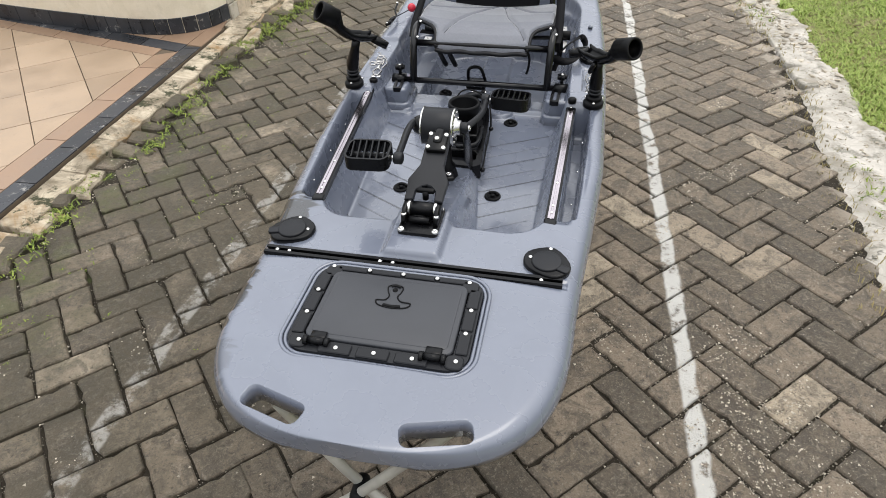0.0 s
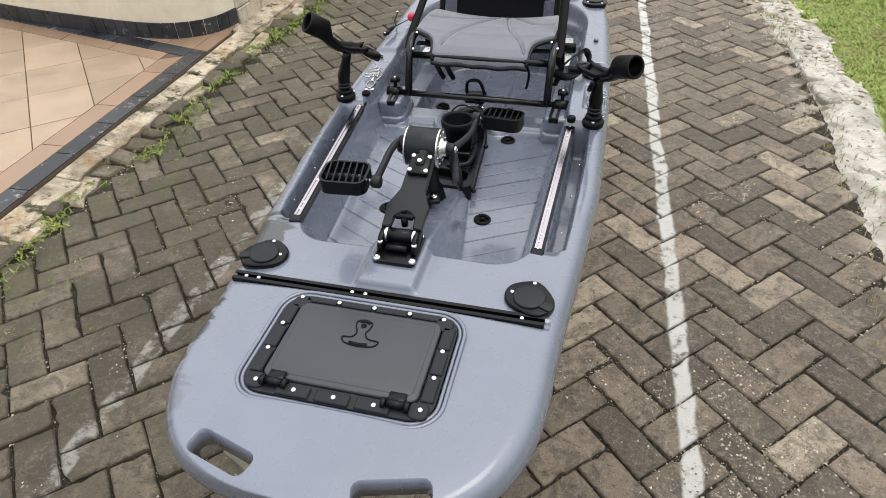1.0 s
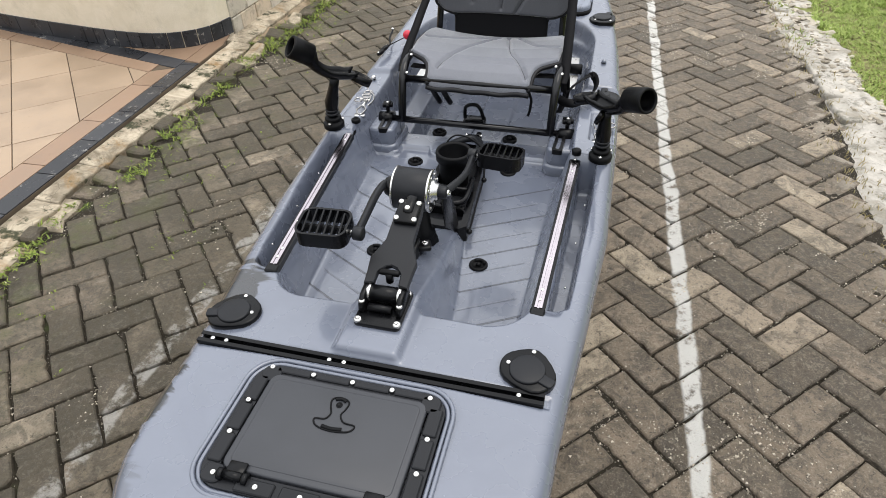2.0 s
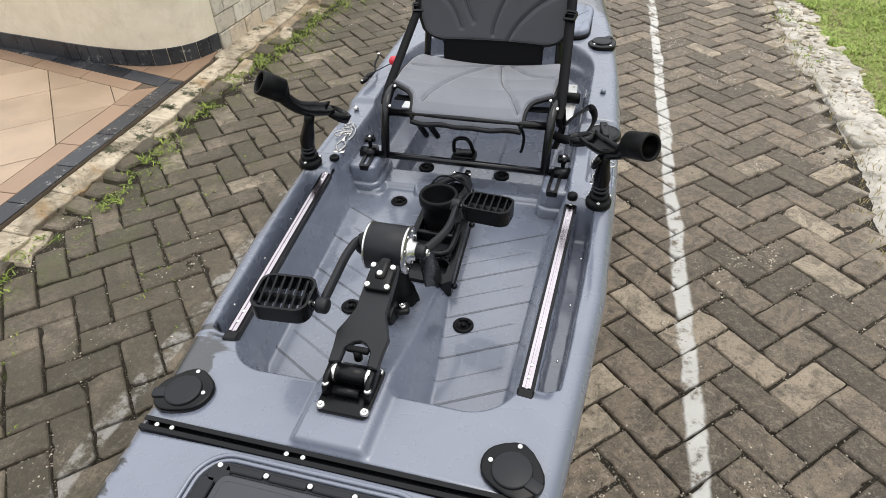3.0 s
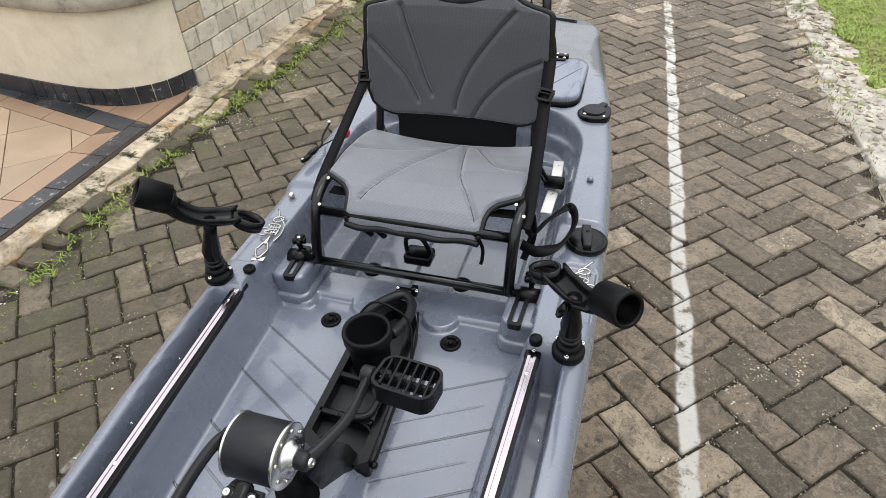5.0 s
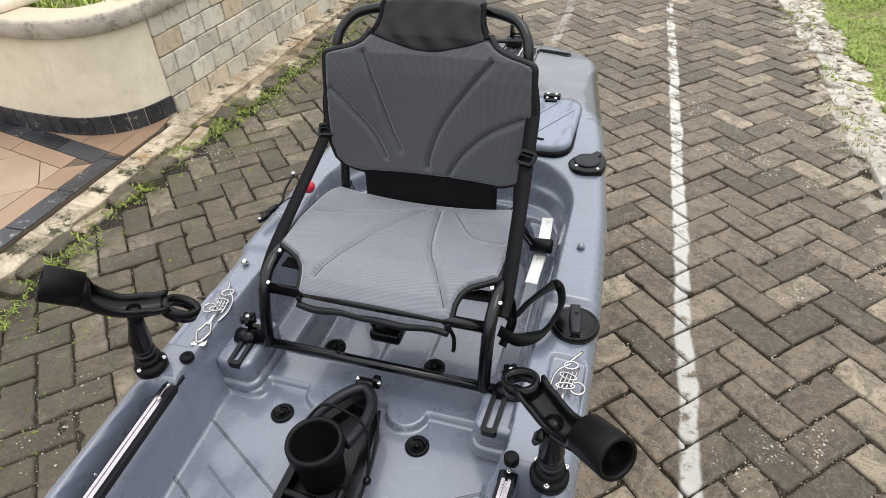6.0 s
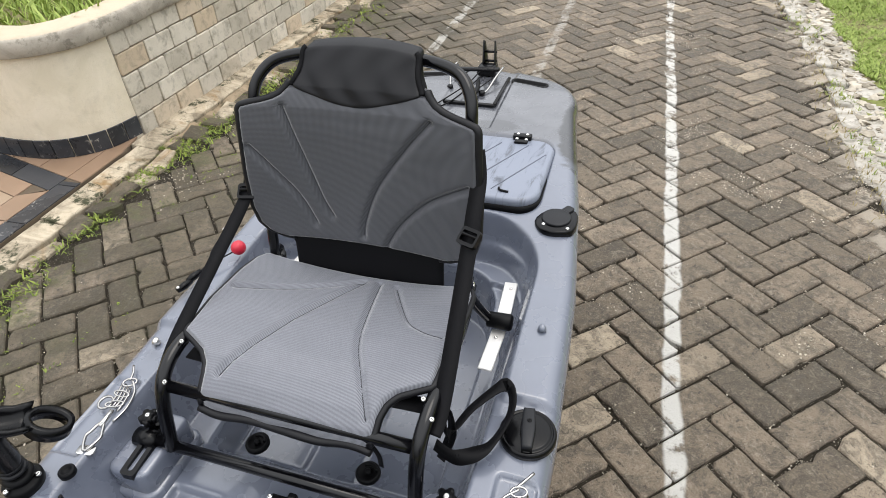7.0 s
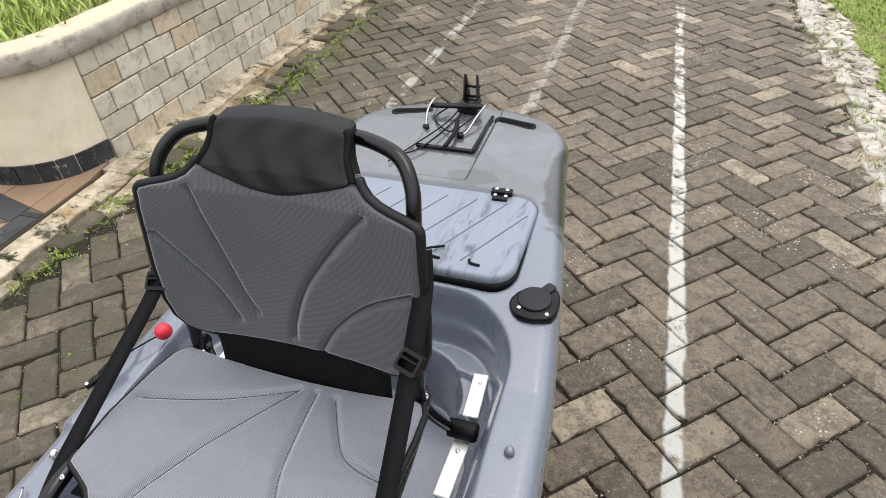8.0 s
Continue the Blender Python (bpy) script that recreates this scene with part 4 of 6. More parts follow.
def build_rudder():
    """Steering gear at the stern: a base plate, a folded black blade, bright rods and loose lines."""
    bm = bmesh.new()
    box(bm, (0.160, 0.012, 0.008), pose(-0.012, 2.192, 0.702), 0.002, 1)
    box(bm, (0.010, 0.20, 0.008), pose(0.066, 2.29, 0.705), 0.002, 1)
    rudder = part("rudder", bm, PLASTIC, kayak, "folded black steering rudder with bright rods")
    rudder.matrix_basis = Matrix.Translation((0.006, -0.030, 0.010))
    for u, lean in ((-0.030, -6), (0.008, 5)):
        bm = bmesh.new()
        slab(bm, [(-0.022, 0.0), (0.060, 0.0), (0.045, 0.020), (0.020, 0.098), (0.006, 0.104), (-0.006, 0.030)], -0.002, 0.002, pose(u, 2.43, 0.700, 90, 0, 90 + lean), 0.001, 1)
        part("blade", bm, PLASTIC, rudder)
    bm = bmesh.new()
    for z in (0.735, 0.765):
        tube(bm, [(-0.034, 2.445, z), (0.012, 2.445, z)], 0.004, 8)
    box(bm, (0.150, 0.020, 0.010), pose(-0.045, 2.40, 0.722, 0, 0, 8), 0.003, 1)
    box(bm, (0.060, 0.050, 0.030), pose(-0.014, 2.42, 0.715), 0.006, 1)
    part("bracket", bm, PLASTIC, rudder)
    for pts in ([(-0.118, 2.44, 0.70), (-0.112, 2.41, 0.735), (-0.118, 2.36, 0.722), (-0.100, 2.29, 0.704)], [(0.044, 2.40, 0.735), (0.034, 2.34, 0.726), (0.022, 2.28, 0.708), (0.010, 2.26, 0.706)]):
        bm = bmesh.new()
        tube(bm, curve(pts, 6), 0.0034, 8)
        part("rod", bm, CHROME, rudder, "bright steel rod")
        bm = bmesh.new()
        lathe(bm, [(0.009, -0.006), (0.010, 0.0), (0.009, 0.006)], Matrix.Translation(pts[-1]), 10)
        part("joint", bm, PLASTIC, rudder)
    for pts in ([(-0.03, 2.40, 0.72), (-0.05, 2.30, 0.712), (-0.10, 2.17, 0.706), (-0.13, 2.09, 0.705)], [(-0.02, 2.36, 0.715), (-0.06, 2.20, 0.708), (-0.10, 2.14, 0.7055), (-0.155, 2.145, 0.7055)],
                [(0.02, 2.36, 0.715), (-0.02, 2.27, 0.710), (-0.09, 2.34, 0.708), (-0.07, 2.41, 0.712)]):
        bm = bmesh.new()
        tube(bm, curve(pts, 8), 0.0022, 6)
        part("line", bm, RUBBER, rudder, "thin black steering line")
    for pts in ([(-0.012, 2.19, 0.706), (-0.004, 2.25, 0.716), (-0.02, 2.33, 0.712)],):
        bm = bmesh.new()
        tube(bm, curve(pts, 6), 0.006, 8)
        part("bungee", bm, RUBBER, rudder)


def build_stern_slot_shades():
    """Black inserts added for the dark inside the carrying slots cut into the stern."""
    for u, v, turn in STERN_SLOTS:
        bm = bmesh.new()
        slab(bm, rounded(0.116, 0.028, 0.0125, 6), 0.650, 0.668)
        frame_ring(bm, rounded(0.122, 0.034, 0.0155, 6), rounded(0.108, 0.021, 0.010, 6), 0.660, float(sheer(v)) - 0.002)
        part("stern_slot_shade", bm, RUBBER, kayak, "black insert for the dark inside a stern carrying slot", True, pose(u, v, 0, 0, 0, turn))


def build_side_cord():
    """Bungee with two toggles along the side deck, and a red ball on its free end."""
    bm = bmesh.new()
    tube(bm, curve([(-0.410, 1.290, 0.637), (-0.402, 1.335, 0.641), (-0.398, 1.375, 0.643), (-0.415, 1.42, 0.646), (-0.424, 1.49, 0.652)], 6), 0.0035, 6)
    tube(bm, curve([(-0.400, 1.36, 0.642), (-0.375, 1.40, 0.647), (-0.350, 1.425, 0.655)], 6), 0.0018, 6)
    cord = part("side_cord", bm, RUBBER, kayak, "black bungee cord with toggles on the side deck")
    for p, q in (((-0.413, 1.280, 0.640), (-0.401, 1.315, 0.643)), ((-0.407, 1.310, 0.644), (-0.396, 1.345, 0.647))):
        bm = bmesh.new()
        tube(bm, [p, Vector(p).lerp(Vector(q), 0.5), q], lambda t: 0.006 + 0.003 * math.sin(t * math.pi), 8)
        part("toggle", bm, PLASTIC, cord)
    for at, r in (((-0.412, 1.284, 0.646), 0.004), ((-0.424, 1.486, 0.657), 0.006)):
        fixed_screw(cord, at, r)
    bm = bmesh.new()
    bmesh.ops.create_uvsphere(bm, u_segments=20, v_segments=14, radius=0.017, matrix=Matrix.Translation((-0.347, 1.427, 0.660)))
    part("pull_ball", bm, RED, cord, "glossy red plastic pull ball")


build_hatch()
build_front_track()
build_cap(-0.303, 0.053, 0.582, 15)
build_cap(0.305, 0.036, 0.582, 155, -1)
build_cap(0.338, 1.688, 0.664, -121)
build_rail((-0.297, 0.192), (-0.352, 0.838), 0.582)
build_rail((0.303, 0.188), (0.325, 0.806), 0.578)
for side in (1, -1):
    build_plug(0.137 * side - 0.008, 0.440)
    build_plug(0.148 * side - 0.020, 0.884)
    build_plug(0.120 * side - 0.022, 1.085, 0.464)
for u, v, turn in ((-0.290, 0.985, 3), (0.279, 0.968, -3)):
    bm = bmesh.new()
    slab(bm, rounded(0.086, 0.140, 0.020, 5, u, v), FLOOR_Z - 0.01, 0.5515, bevel=0.010, seg=3)
    slab(bm, rounded(0.104, 0.158, 0.028, 5, u, v), FLOOR_Z - 0.01, FLOOR_Z + 0.034, bevel=0.008, seg=2)
    part("runner_block", bm, HULL, kayak)
build_slot(-0.282, 0.968, 2)
build_slot(0.270, 0.945, -3)
for u, v, turn, length in ((0.263, 1.527, 4, 0.104), (0.267, 1.367, -1, 0.115), (-0.267, 1.505, -3, 0.105), (-0.272, 1.345, 1, 0.10)):
    build_plate(u, v, turn, length)
build_lid()
build_round_cap(0.384, 1.154, 0.602)
build_rudder()
build_stern_slot_shades()
build_side_cord()
for u, v, z in ((0.365, 1.378, 0.632), (-0.392, 1.165, 0.605)):
    bm = bmesh.new()
    lathe(bm, [(0.009, -0.004), (0.008, 0.003), (0.004, 0.008), (0.001, 0.009)], pose(u, v, z, -25), 12)
    part("drain_nub", bm, HULL if u > 0 else STEEL, kayak)
for v in (0.30, 0.46, 0.62):
    for side in (-1, 1):
        fixed_screw(kayak, (side * (np.interp(v, [0.2, 0.8], [0.351, 0.384]) - 0.006), v, 0.562), 0.003, None, (-side, 0, 0.3))
bm = bmesh.new()
lathe(bm, [(0.014, -0.006), (0.014, 0.003), (0.012, 0.005), (0.009, 0.005), (0.008, 0.0), (0.001, 0.0)], Matrix.Translation((-0.347, 0.872, 0.600)), 16)
part("eyelet", bm, RUBBER, kayak)
bm = bmesh.new()
lathe(bm, [(0.013, -0.006), (0.013, 0.006), (0.010, 0.009), (0.001, 0.009)], Matrix.Translation((0.326, 0.820, 0.598)), 16)
part("eyelet", bm, RUBBER, kayak)


# ---- the seat: mesh pad and backrest laced on a black tube frame ----
PAD_V = [1.014, 1.018, 1.026, 1.052, 1.070, 1.088, 1.100, 1.112, 1.200, 1.290, 1.345, 1.368, 1.375]
PAD_W = [0.146, 0.156, 0.162, 0.164, 0.170, 0.186, 0.210, 0.236, 0.240, 0.240, 0.236, 0.226, 0.212]


def pad_z(u, v):
    base = np.interp(v, [1.014, 1.027, 1.050, 1.08, 1.12, 1.20, 1.30, 1.38], [0.660, 0.678, 0.698, 0.714, 0.722, 0.722, 0.712, 0.700])
    return base - 0.012 * (1 - (u / 0.24) ** 2) * np.interp(v, [1.0, 1.1, 1.38], [0.6, 1.2, 2.0])


def back_v(u, z):
    """The backrest stands upright, bends back towards its top and hollows across."""
    lean = np.interp(z, [0.64, 0.745, 0.82, 0.90, 1.00, 1.04, 1.075, 1.16], [-0.042, -0.030, -0.020, -0.011, 0.001, 0.009, 0.027, 0.096])
    return 1.396 + lean + 0.024 * (1 - ((u - BACK_U) / 0.23) ** 2)


BACK_U = 0.010
BACK_Z = [0.768, 0.773, 0.786, 0.803, 0.836, 0.900, 1.010, 1.032, 1.038, 1.042, 1.046, 1.051, 1.058, 1.068, 1.078, 1.100, 1.156]
BACK_W = [0.150, 0.176, 0.206, 0.222, 0.232, 0.234, 0.229, 0.228, 0.224, 0.207, 0.184, 0.164, 0.148, 0.137, 0.130, 0.124, 0.100]
PAD_SEAMS = [[(0.010, 1.350), (-0.060, 1.212), (-0.099, 1.126), (-0.134, 1.055)], [(0.042, 1.350), (0.072, 1.190), (0.112, 1.104), (0.144, 1.042)],
             [(0.080, 1.345), (0.136, 1.255), (0.174, 1.227), (0.218, 1.214)], [(0.009, 1.349), (-0.097, 1.289), (-0.215, 1.243)]]
BACK_SEAMS = [[(-0.143, 1.040), (-0.123, 0.980), (-0.099, 0.909), (-0.083, 0.860), (-0.066, 0.826)], [(-0.216, 0.963), (-0.175, 0.917), (-0.131, 0.865), (-0.103, 0.808)],
              [(0.141, 1.036), (0.090, 0.977), (0.032, 0.896), (0.002, 0.824), (-0.004, 0.790)], [(0.212, 0.932), (0.134, 0.886), (0.075, 0.827), (0.045, 0.778)]]


def seam_dip(x, y, seams, width=0.0062):
    d = np.full(x.shape, 9.0)
    for s in seams:
        p = [Vector((a, b, 0)) for a, b in s]
        q = curve(p, 8)
        for a, b in zip(q, q[1:]):
            ex, ey = b.x - a.x, b.y - a.y
            t = np.clip(((x - a.x) * ex + (y - a.y) * ey) / max(1e-9, ex * ex + ey * ey), 0, 1)
            d = np.minimum(d, np.hypot(x - a.x - t * ex, y - a.y - t * ey))
    return np.exp(-(d / width) ** 2)


def shell(rows_at, width_at, place, seams, thick, nu=150, puff=0.0085, lo=None, hi=None):
    """A padded panel: rows across, with seams pressed in, and a flat back."""
    keys = np.array(rows_at if lo is None else [k for k in rows_at if lo <= k <= hi])
    n = max(24, int((keys[-1] - keys[0]) / 0.0030))
    ys = np.unique(np.concatenate([np.linspace(keys[0], keys[-1], n), keys]))
    ws = np.interp(ys, rows_at, width_at)
    s = np.linspace(-1, 1, nu)
    yy, ss = np.meshgrid(ys, s, indexing="ij")
    xx = ws[:, None] * ss
    dip = seam_dip(xx, yy, seams) if seams else np.zeros_like(xx)
    rim = np.minimum(1, (1 - np.abs(ss)) * ws[:, None] / 0.012) * np.minimum(1, np.minimum(yy - ys[0], ys[-1] - yy) / 0.012)
    lift = thick * np.sqrt(np.clip(1 - (1 - np.clip(rim, 0, 1)) ** 2, 0, 1)) - puff * dip
    front = place(xx, yy, lift)
    back = place(xx, yy, np.full_like(xx, -0.004))
    a, b = front.reshape(-1, 3), back.reshape(-1, 3)
    na = len(a)
    idx = np.arange(na).reshape(xx.shape)
    q1 = np.stack([idx[:-1, :-1], idx[:-1, 1:], idx[1:, 1:], idx[1:, :-1]], -1).reshape(-1, 4)
    q2 = q1[:, ::-1] + na
    edge = np.concatenate([idx[0, :], idx[1:, -1], idx[-1, -2::-1], idx[-2:0:-1, 0]])
    nxt = np.roll(edge, -1)
    q3 = np.stack([edge, edge + na, nxt + na, nxt], -1)
    me = bpy.data.meshes.new("panel")
    me.from_pydata(np.concatenate([a, b]).tolist(), [], np.concatenate([q1, q2, q3]).tolist())
    bm = bmesh.new()
    bm.from_mesh(me)
    bpy.data.meshes.remove(me)
    return bm


def pad_place(x, y, lift):
    return np.stack([x, y, pad_z(x, y) + lift], -1)


def back_place(x, y, lift):
    return np.stack([x + BACK_U, back_v(x + BACK_U, y) - lift, y], -1)


def build_seat():
    seat = thing("fishing_chair", KAYAK, "grey ribbed mesh chair on a black tube frame, strapped upright", "chair")
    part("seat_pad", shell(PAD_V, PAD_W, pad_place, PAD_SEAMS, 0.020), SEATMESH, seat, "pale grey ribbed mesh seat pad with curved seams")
    back = part("backrest", shell(BACK_Z, BACK_W, back_place, BACK_SEAMS, 0.018, hi=1.078, lo=0.768), MESH, seat, "grey ribbed mesh backrest with curved seams, its colour darkened for shade")
    # black cloth below the mesh and over its top
    bm = shell([0.640, 0.700, 0.75, 0.795], [0.165, 0.160, 0.160, 0.178], lambda x, y, l: np.stack([x + 0.006, back_v(x, y) + 0.004 - l - 0.03 * np.clip(0.72 - y, 0, 1), y], -1), None, 0.010, 48)
    part("lower_cloth", bm, STRAP, seat, "black cloth panel under the backrest")

    def head_place(x, y, lift):
        low = 1.043 + 0.028 * np.clip(np.abs(x) / 0.12, 0, 1.1) ** 1.6
        yy = np.maximum(y, 0) * 1.0
        t = np.clip((yy - 1.030) / (1.158 - 1.030), 0, 1)
        zz = low + (1.130 - low + 0.008 * (1 - (x / 0.11) ** 2)) * t
        fold = 0.0034 * np.sin(x * 95 + 2 * np.sin(y * 30)) * np.sin(np.clip((yy - 1.03) / 0.13, 0, 1) * math.pi)
        return np.stack([x + BACK_U, back_v(x + BACK_U, zz) - lift * 0.7 - np.where(lift > 0, 0.013 + fold, -0.010) - 0.006 * t, zz], -1)

    bm = shell([1.030, 1.045, 1.066, 1.085, 1.110, 1.140, 1.152, 1.158], [0.124, 0.122, 0.117, 0.113, 0.110, 0.109, 0.107, 0.102], head_place, None, 0.010, 64)
    part("head_cover", bm, CLOTH, seat, "black cloth cover over the top of the backrest")
    for s in (-1, 1):
        ys = np.linspace(1.034, 1.156, 24)
        ws = s * np.interp(ys, [1.030, 1.045, 1.066, 1.085, 1.110, 1.140, 1.152, 1.158], [0.124, 0.122, 0.117, 0.113, 0.110, 0.109, 0.107, 0.102])
        bm = bmesh.new()
        tube(bm, [Vector(p) for p in head_place(ws, ys, np.full_like(ws, 0.001))], 0.0055, 8)
        part("binding", bm, STRAP, seat)
    # bound edges
    def binding(pts, r=0.005):
        bm = bmesh.new()
        tube(bm, pts, r, 8)
        part("binding", bm, CLOTH, seat)

    for s in (-1, 1):
        vs = np.linspace(1.018, 1.372, 70)
        us = np.interp(vs, PAD_V, PAD_W)
        binding([(s * u, v, pad_z(np.array(u), np.array(v)) + 0.006) for u, v in zip(us, vs)], 0.0065)
        run = np.concatenate([[0], np.cumsum(np.hypot(np.diff(BACK_Z), np.diff(BACK_W)))])
        far = np.linspace(0.004, run[-3], 110)
        zs, us = np.interp(far, run, BACK_Z), np.interp(far, run, BACK_W)
        binding([(s * u + BACK_U, back_v(s * u + BACK_U, z) - 0.007, z) for u, z in zip(us, zs)], 0.0075)
    us = np.linspace(-0.160, 0.160, 40)
    binding([(u, 1.014 - 0.003 * math.sin(u * 40), float(pad_z(np.array(u), np.array(1.016))) + 0.001 + 0.002 * math.sin(u * 63)) for u in us], 0.0075)
    # seams: thin dark cords added to draw the shadow lines of the creases
    for seams, place, lift in ((PAD_SEAMS, pad_place, 0.0110), (BACK_SEAMS, back_place, 0.0090)):
        for s in seams:
            pts = curve([(a, b, 0) for a, b in s], 8)
            x, y = np.array([p.x for p in pts]), np.array([p.y for p in pts])
            bm = bmesh.new()
            tube(bm, [Vector(p) for p in place(x, y, np.full_like(x, lift))], 0.0015, 5)
            part("seam", bm, SEAM_SHADE, seat)
    # tubes
    def pipe(pts, r=0.0125, name="frame_tube", smooth=8):
        bm = bmesh.new()
        tube(bm, curve(pts, smooth) if smooth else pts, r, 12)
        return part(name, bm, BLACKTUBE, seat)

    for s in (-1, 1):
        pipe([(0.236 * s, 0.986, 0.552), (0.236 * s, 0.992, 0.585), (0.237 * s, 1.010, 0.650), (0.238 * s, 1.032, 0.690), (0.240 * s, 1.075, 0.712), (0.240 * s, 1.14, 0.714), (0.232 * s, 1.28, 0.700), (0.215 * s, 1.40, 0.690)], name="side_tube")
        pipe([(0.215 * s, 1.385, 0.690)] + [(w * s + o, float(back_v(w * s, z)) + 0.014, z) for w, z, o in ((0.211, 0.740, 0.003), (0.209, 0.840, 0.006), (0.209, 0.960, 0.009), (0.209, 1.035, BACK_U),
              (0.202, 1.072, BACK_U), (0.178, 1.098, BACK_U), (0.134, 1.109, BACK_U), (0.080, 1.112, BACK_U), (0.0, 1.113, BACK_U))], 0.0108, "back_tube")
        pipe([(0.205 * s, 1.39, 0.700), (0.222 * s, 1.405, 0.640), (0.240 * s, 1.425, 0.590), (0.250 * s, 1.432, 0.574)], 0.011, "rear_leg")
        bm = bmesh.new()
        lathe(bm, [(0.012, -0.030), (0.017, -0.028), (0.018, 0.020), (0.015, 0.024)], pose(0.270 * s, 1.432, 0.576, 0, 90 * s), 18)
        part("foot_sleeve", bm, RUBBER, seat)
        bm = bmesh.new()
        lathe(bm, [(0.018, -0.006), (0.020, 0.0), (0.018, 0.006)], pose(0.214 * s, 1.392, 0.700, 0, 90), 16)
        hinge = part("hinge", bm, PLASTIC, seat)
        fixed_screw(hinge, (0.222 * s, 1.390, 0.705), 0.006, None, (s, -0.6, 0.5))
        fixed_screw(hinge, (0.200 * s, 1.372, 0.702), 0.006, None, (0, -0.6, 0.8))
    pipe([(-0.240, 1.030, 0.676), (0.240, 1.030, 0.676)], 0.0115, "front_tube", 0)
    low = pipe([(-0.305, 0.988, 0.556), (0.296, 0.988, 0.556)], 0.0105, "foot_tube", 0)
    for u, s in ((-0.290, -1), (0.284, 1)):
        bm = bmesh.new()
        lathe(bm, [(0.018, -0.022), (0.019, 0.0), (0.018, 0.022)], pose(u, 0.988, 0.556, 0, 90), 16)
        part("clamp", bm, PLASTIC, low)
        bm = bmesh.new()
        for k in range(5):
            a = k * 2 * math.pi / 5
            lathe(bm, [(0.006, -0.006), (0.006, 0.006)], pose(u + 0.012 * math.cos(a), 1.008 + 0.012 * math.sin(a), 0.592), 10)
        lathe(bm, [(0.012, -0.007), (0.012, 0.007)], pose(u, 1.008, 0.592), 14)
        lathe(bm, [(0.006, -0.030), (0.006, 0.0)], pose(u, 1.006, 0.590), 10)
        knob = part("knob", bm, PLASTIC, low, "black star knob")
        fixed_screw(knob, (u, 1.008, 0.600), 0.005)
    # bolts on the front of the frame
    for u, v, z in ((-0.226, 1.088, 0.720), (0.228, 1.086, 0.716), (-0.222, 1.02, 0.690), (0.250, 1.06, 0.706)):
        fixed_screw(seat, (u, v, z + 0.010), 0.0045, None, (0, -0.7, 0.7))
    # straps with buckles
    for pts, at, turn, name in (([(-0.215, 1.420, 1.00), (-0.230, 1.402, 0.930), (-0.232, 1.376, 0.864), (-0.240, 1.240, 0.792), (-0.250, 1.105, 0.722), (-0.246, 1.045, 0.690)], (-0.232, 1.374, 0.862), 35, "strap"),
                                ([(0.228, 1.420, 0.985), (0.240, 1.385, 0.948), (0.244, 1.335, 0.908), (0.246, 1.296, 0.872), (0.252, 1.190, 0.790), (0.256, 1.090, 0.712), (0.252, 1.050, 0.690)], (0.245, 1.306, 0.884), 35, "strap")):
        bm = bmesh.new()
        tube(bm, curve(pts, 6), 0, flat=(0.025 if pts[0][0] < 0 else 0.029, 0.0025, (0.2 if pts[0][0] < 0 else -0.15, -0.75, 0.65)))
        strap = part(name, bm, STRAP, seat, "black webbing strap")
        bm = bmesh.new()
        m = pose(*at, turn, 0, 14 if at[0] < 0 else -20)
        frame_ring(bm, rounded(0.036, 0.032, 0.005, 3), rounded(0.028, 0.020, 0.003, 3), -0.004, 0.007)
        box(bm, (0.030, 0.006, 0.006), pose(0, 0.003, 0.006), 0.002, 1)
        part("buckle", bm, PLASTIC, strap, "black strap buckle", False, m)
    # loose strap ends
    bm = bmesh.new()
    tube(bm, curve([(0.252, 1.10, 0.690), (0.262, 1.090, 0.640), (0.290, 1.150, 0.648), (0.335, 1.205, 0.655), (0.352, 1.165, 0.640), (0.330, 1.095, 0.628), (0.285, 1.065, 0.622), (0.245, 1.075, 0.628)], 8), 0,
         flat=(0.026, 0.002, (-0.6, -0.5, 0.25)))
    part("loose_strap", bm, STRAP, seat, "loose loop of black webbing")
    bm = bmesh.new()
    tube(bm, curve([(0.262, 1.10, 0.70), (0.266, 1.105, 0.640), (0.258, 1.10, 0.60), (0.250, 1.08, 0.580)], 6), 0, flat=(0.022, 0.002, (-0.6, -0.8, 0.1)))
    part("loose_strap", bm, STRAP, seat)
    bm = bmesh.new()
    tube(bm, curve([(0.160, 1.02, 0.668), (0.168, 1.022, 0.640), (0.164, 1.030, 0.600), (0.158, 1.04, 0.580)], 6), 0, flat=(0.008, 0.002, (0, -1, 0.1)))
    part("loose_strap", bm, STRAP, seat)
    # cross straps and the reel under the pad
    bm = bmesh.new()
    for v in (1.10, 1.25):
        tube(bm, [(-0.23, v, 0.690), (0, v, 0.680), (0.23, v, 0.690)], 0, flat=(0.03, 0.003, (0, 0, 1)))
    part("sling", bm, STRAP, seat)
    bm = bmesh.new()
    box(bm, (0.075, 0.055, 0.030), pose(-0.035, 1.15, 0.480), 0.008)
    tube(bm, curve([(-0.065, 1.14, 0.50), (-0.060, 1.135, 0.545), (-0.02, 1.135, 0.550), (0.0, 1.14, 0.50)], 5), 0.006, 8)
    part("strap_anchor", bm, PLASTIC, seat)
    for u in (-0.135, -0.170):
        bm = bmesh.new()
        tube(bm, curve([(u, 1.06, 0.680), (u + 0.015, 1.075, 0.62), (u + 0.03, 1.10, 0.57)], 5), 0.009, 8)
        part("brace", bm, BLACKTUBE, seat)


build_seat()


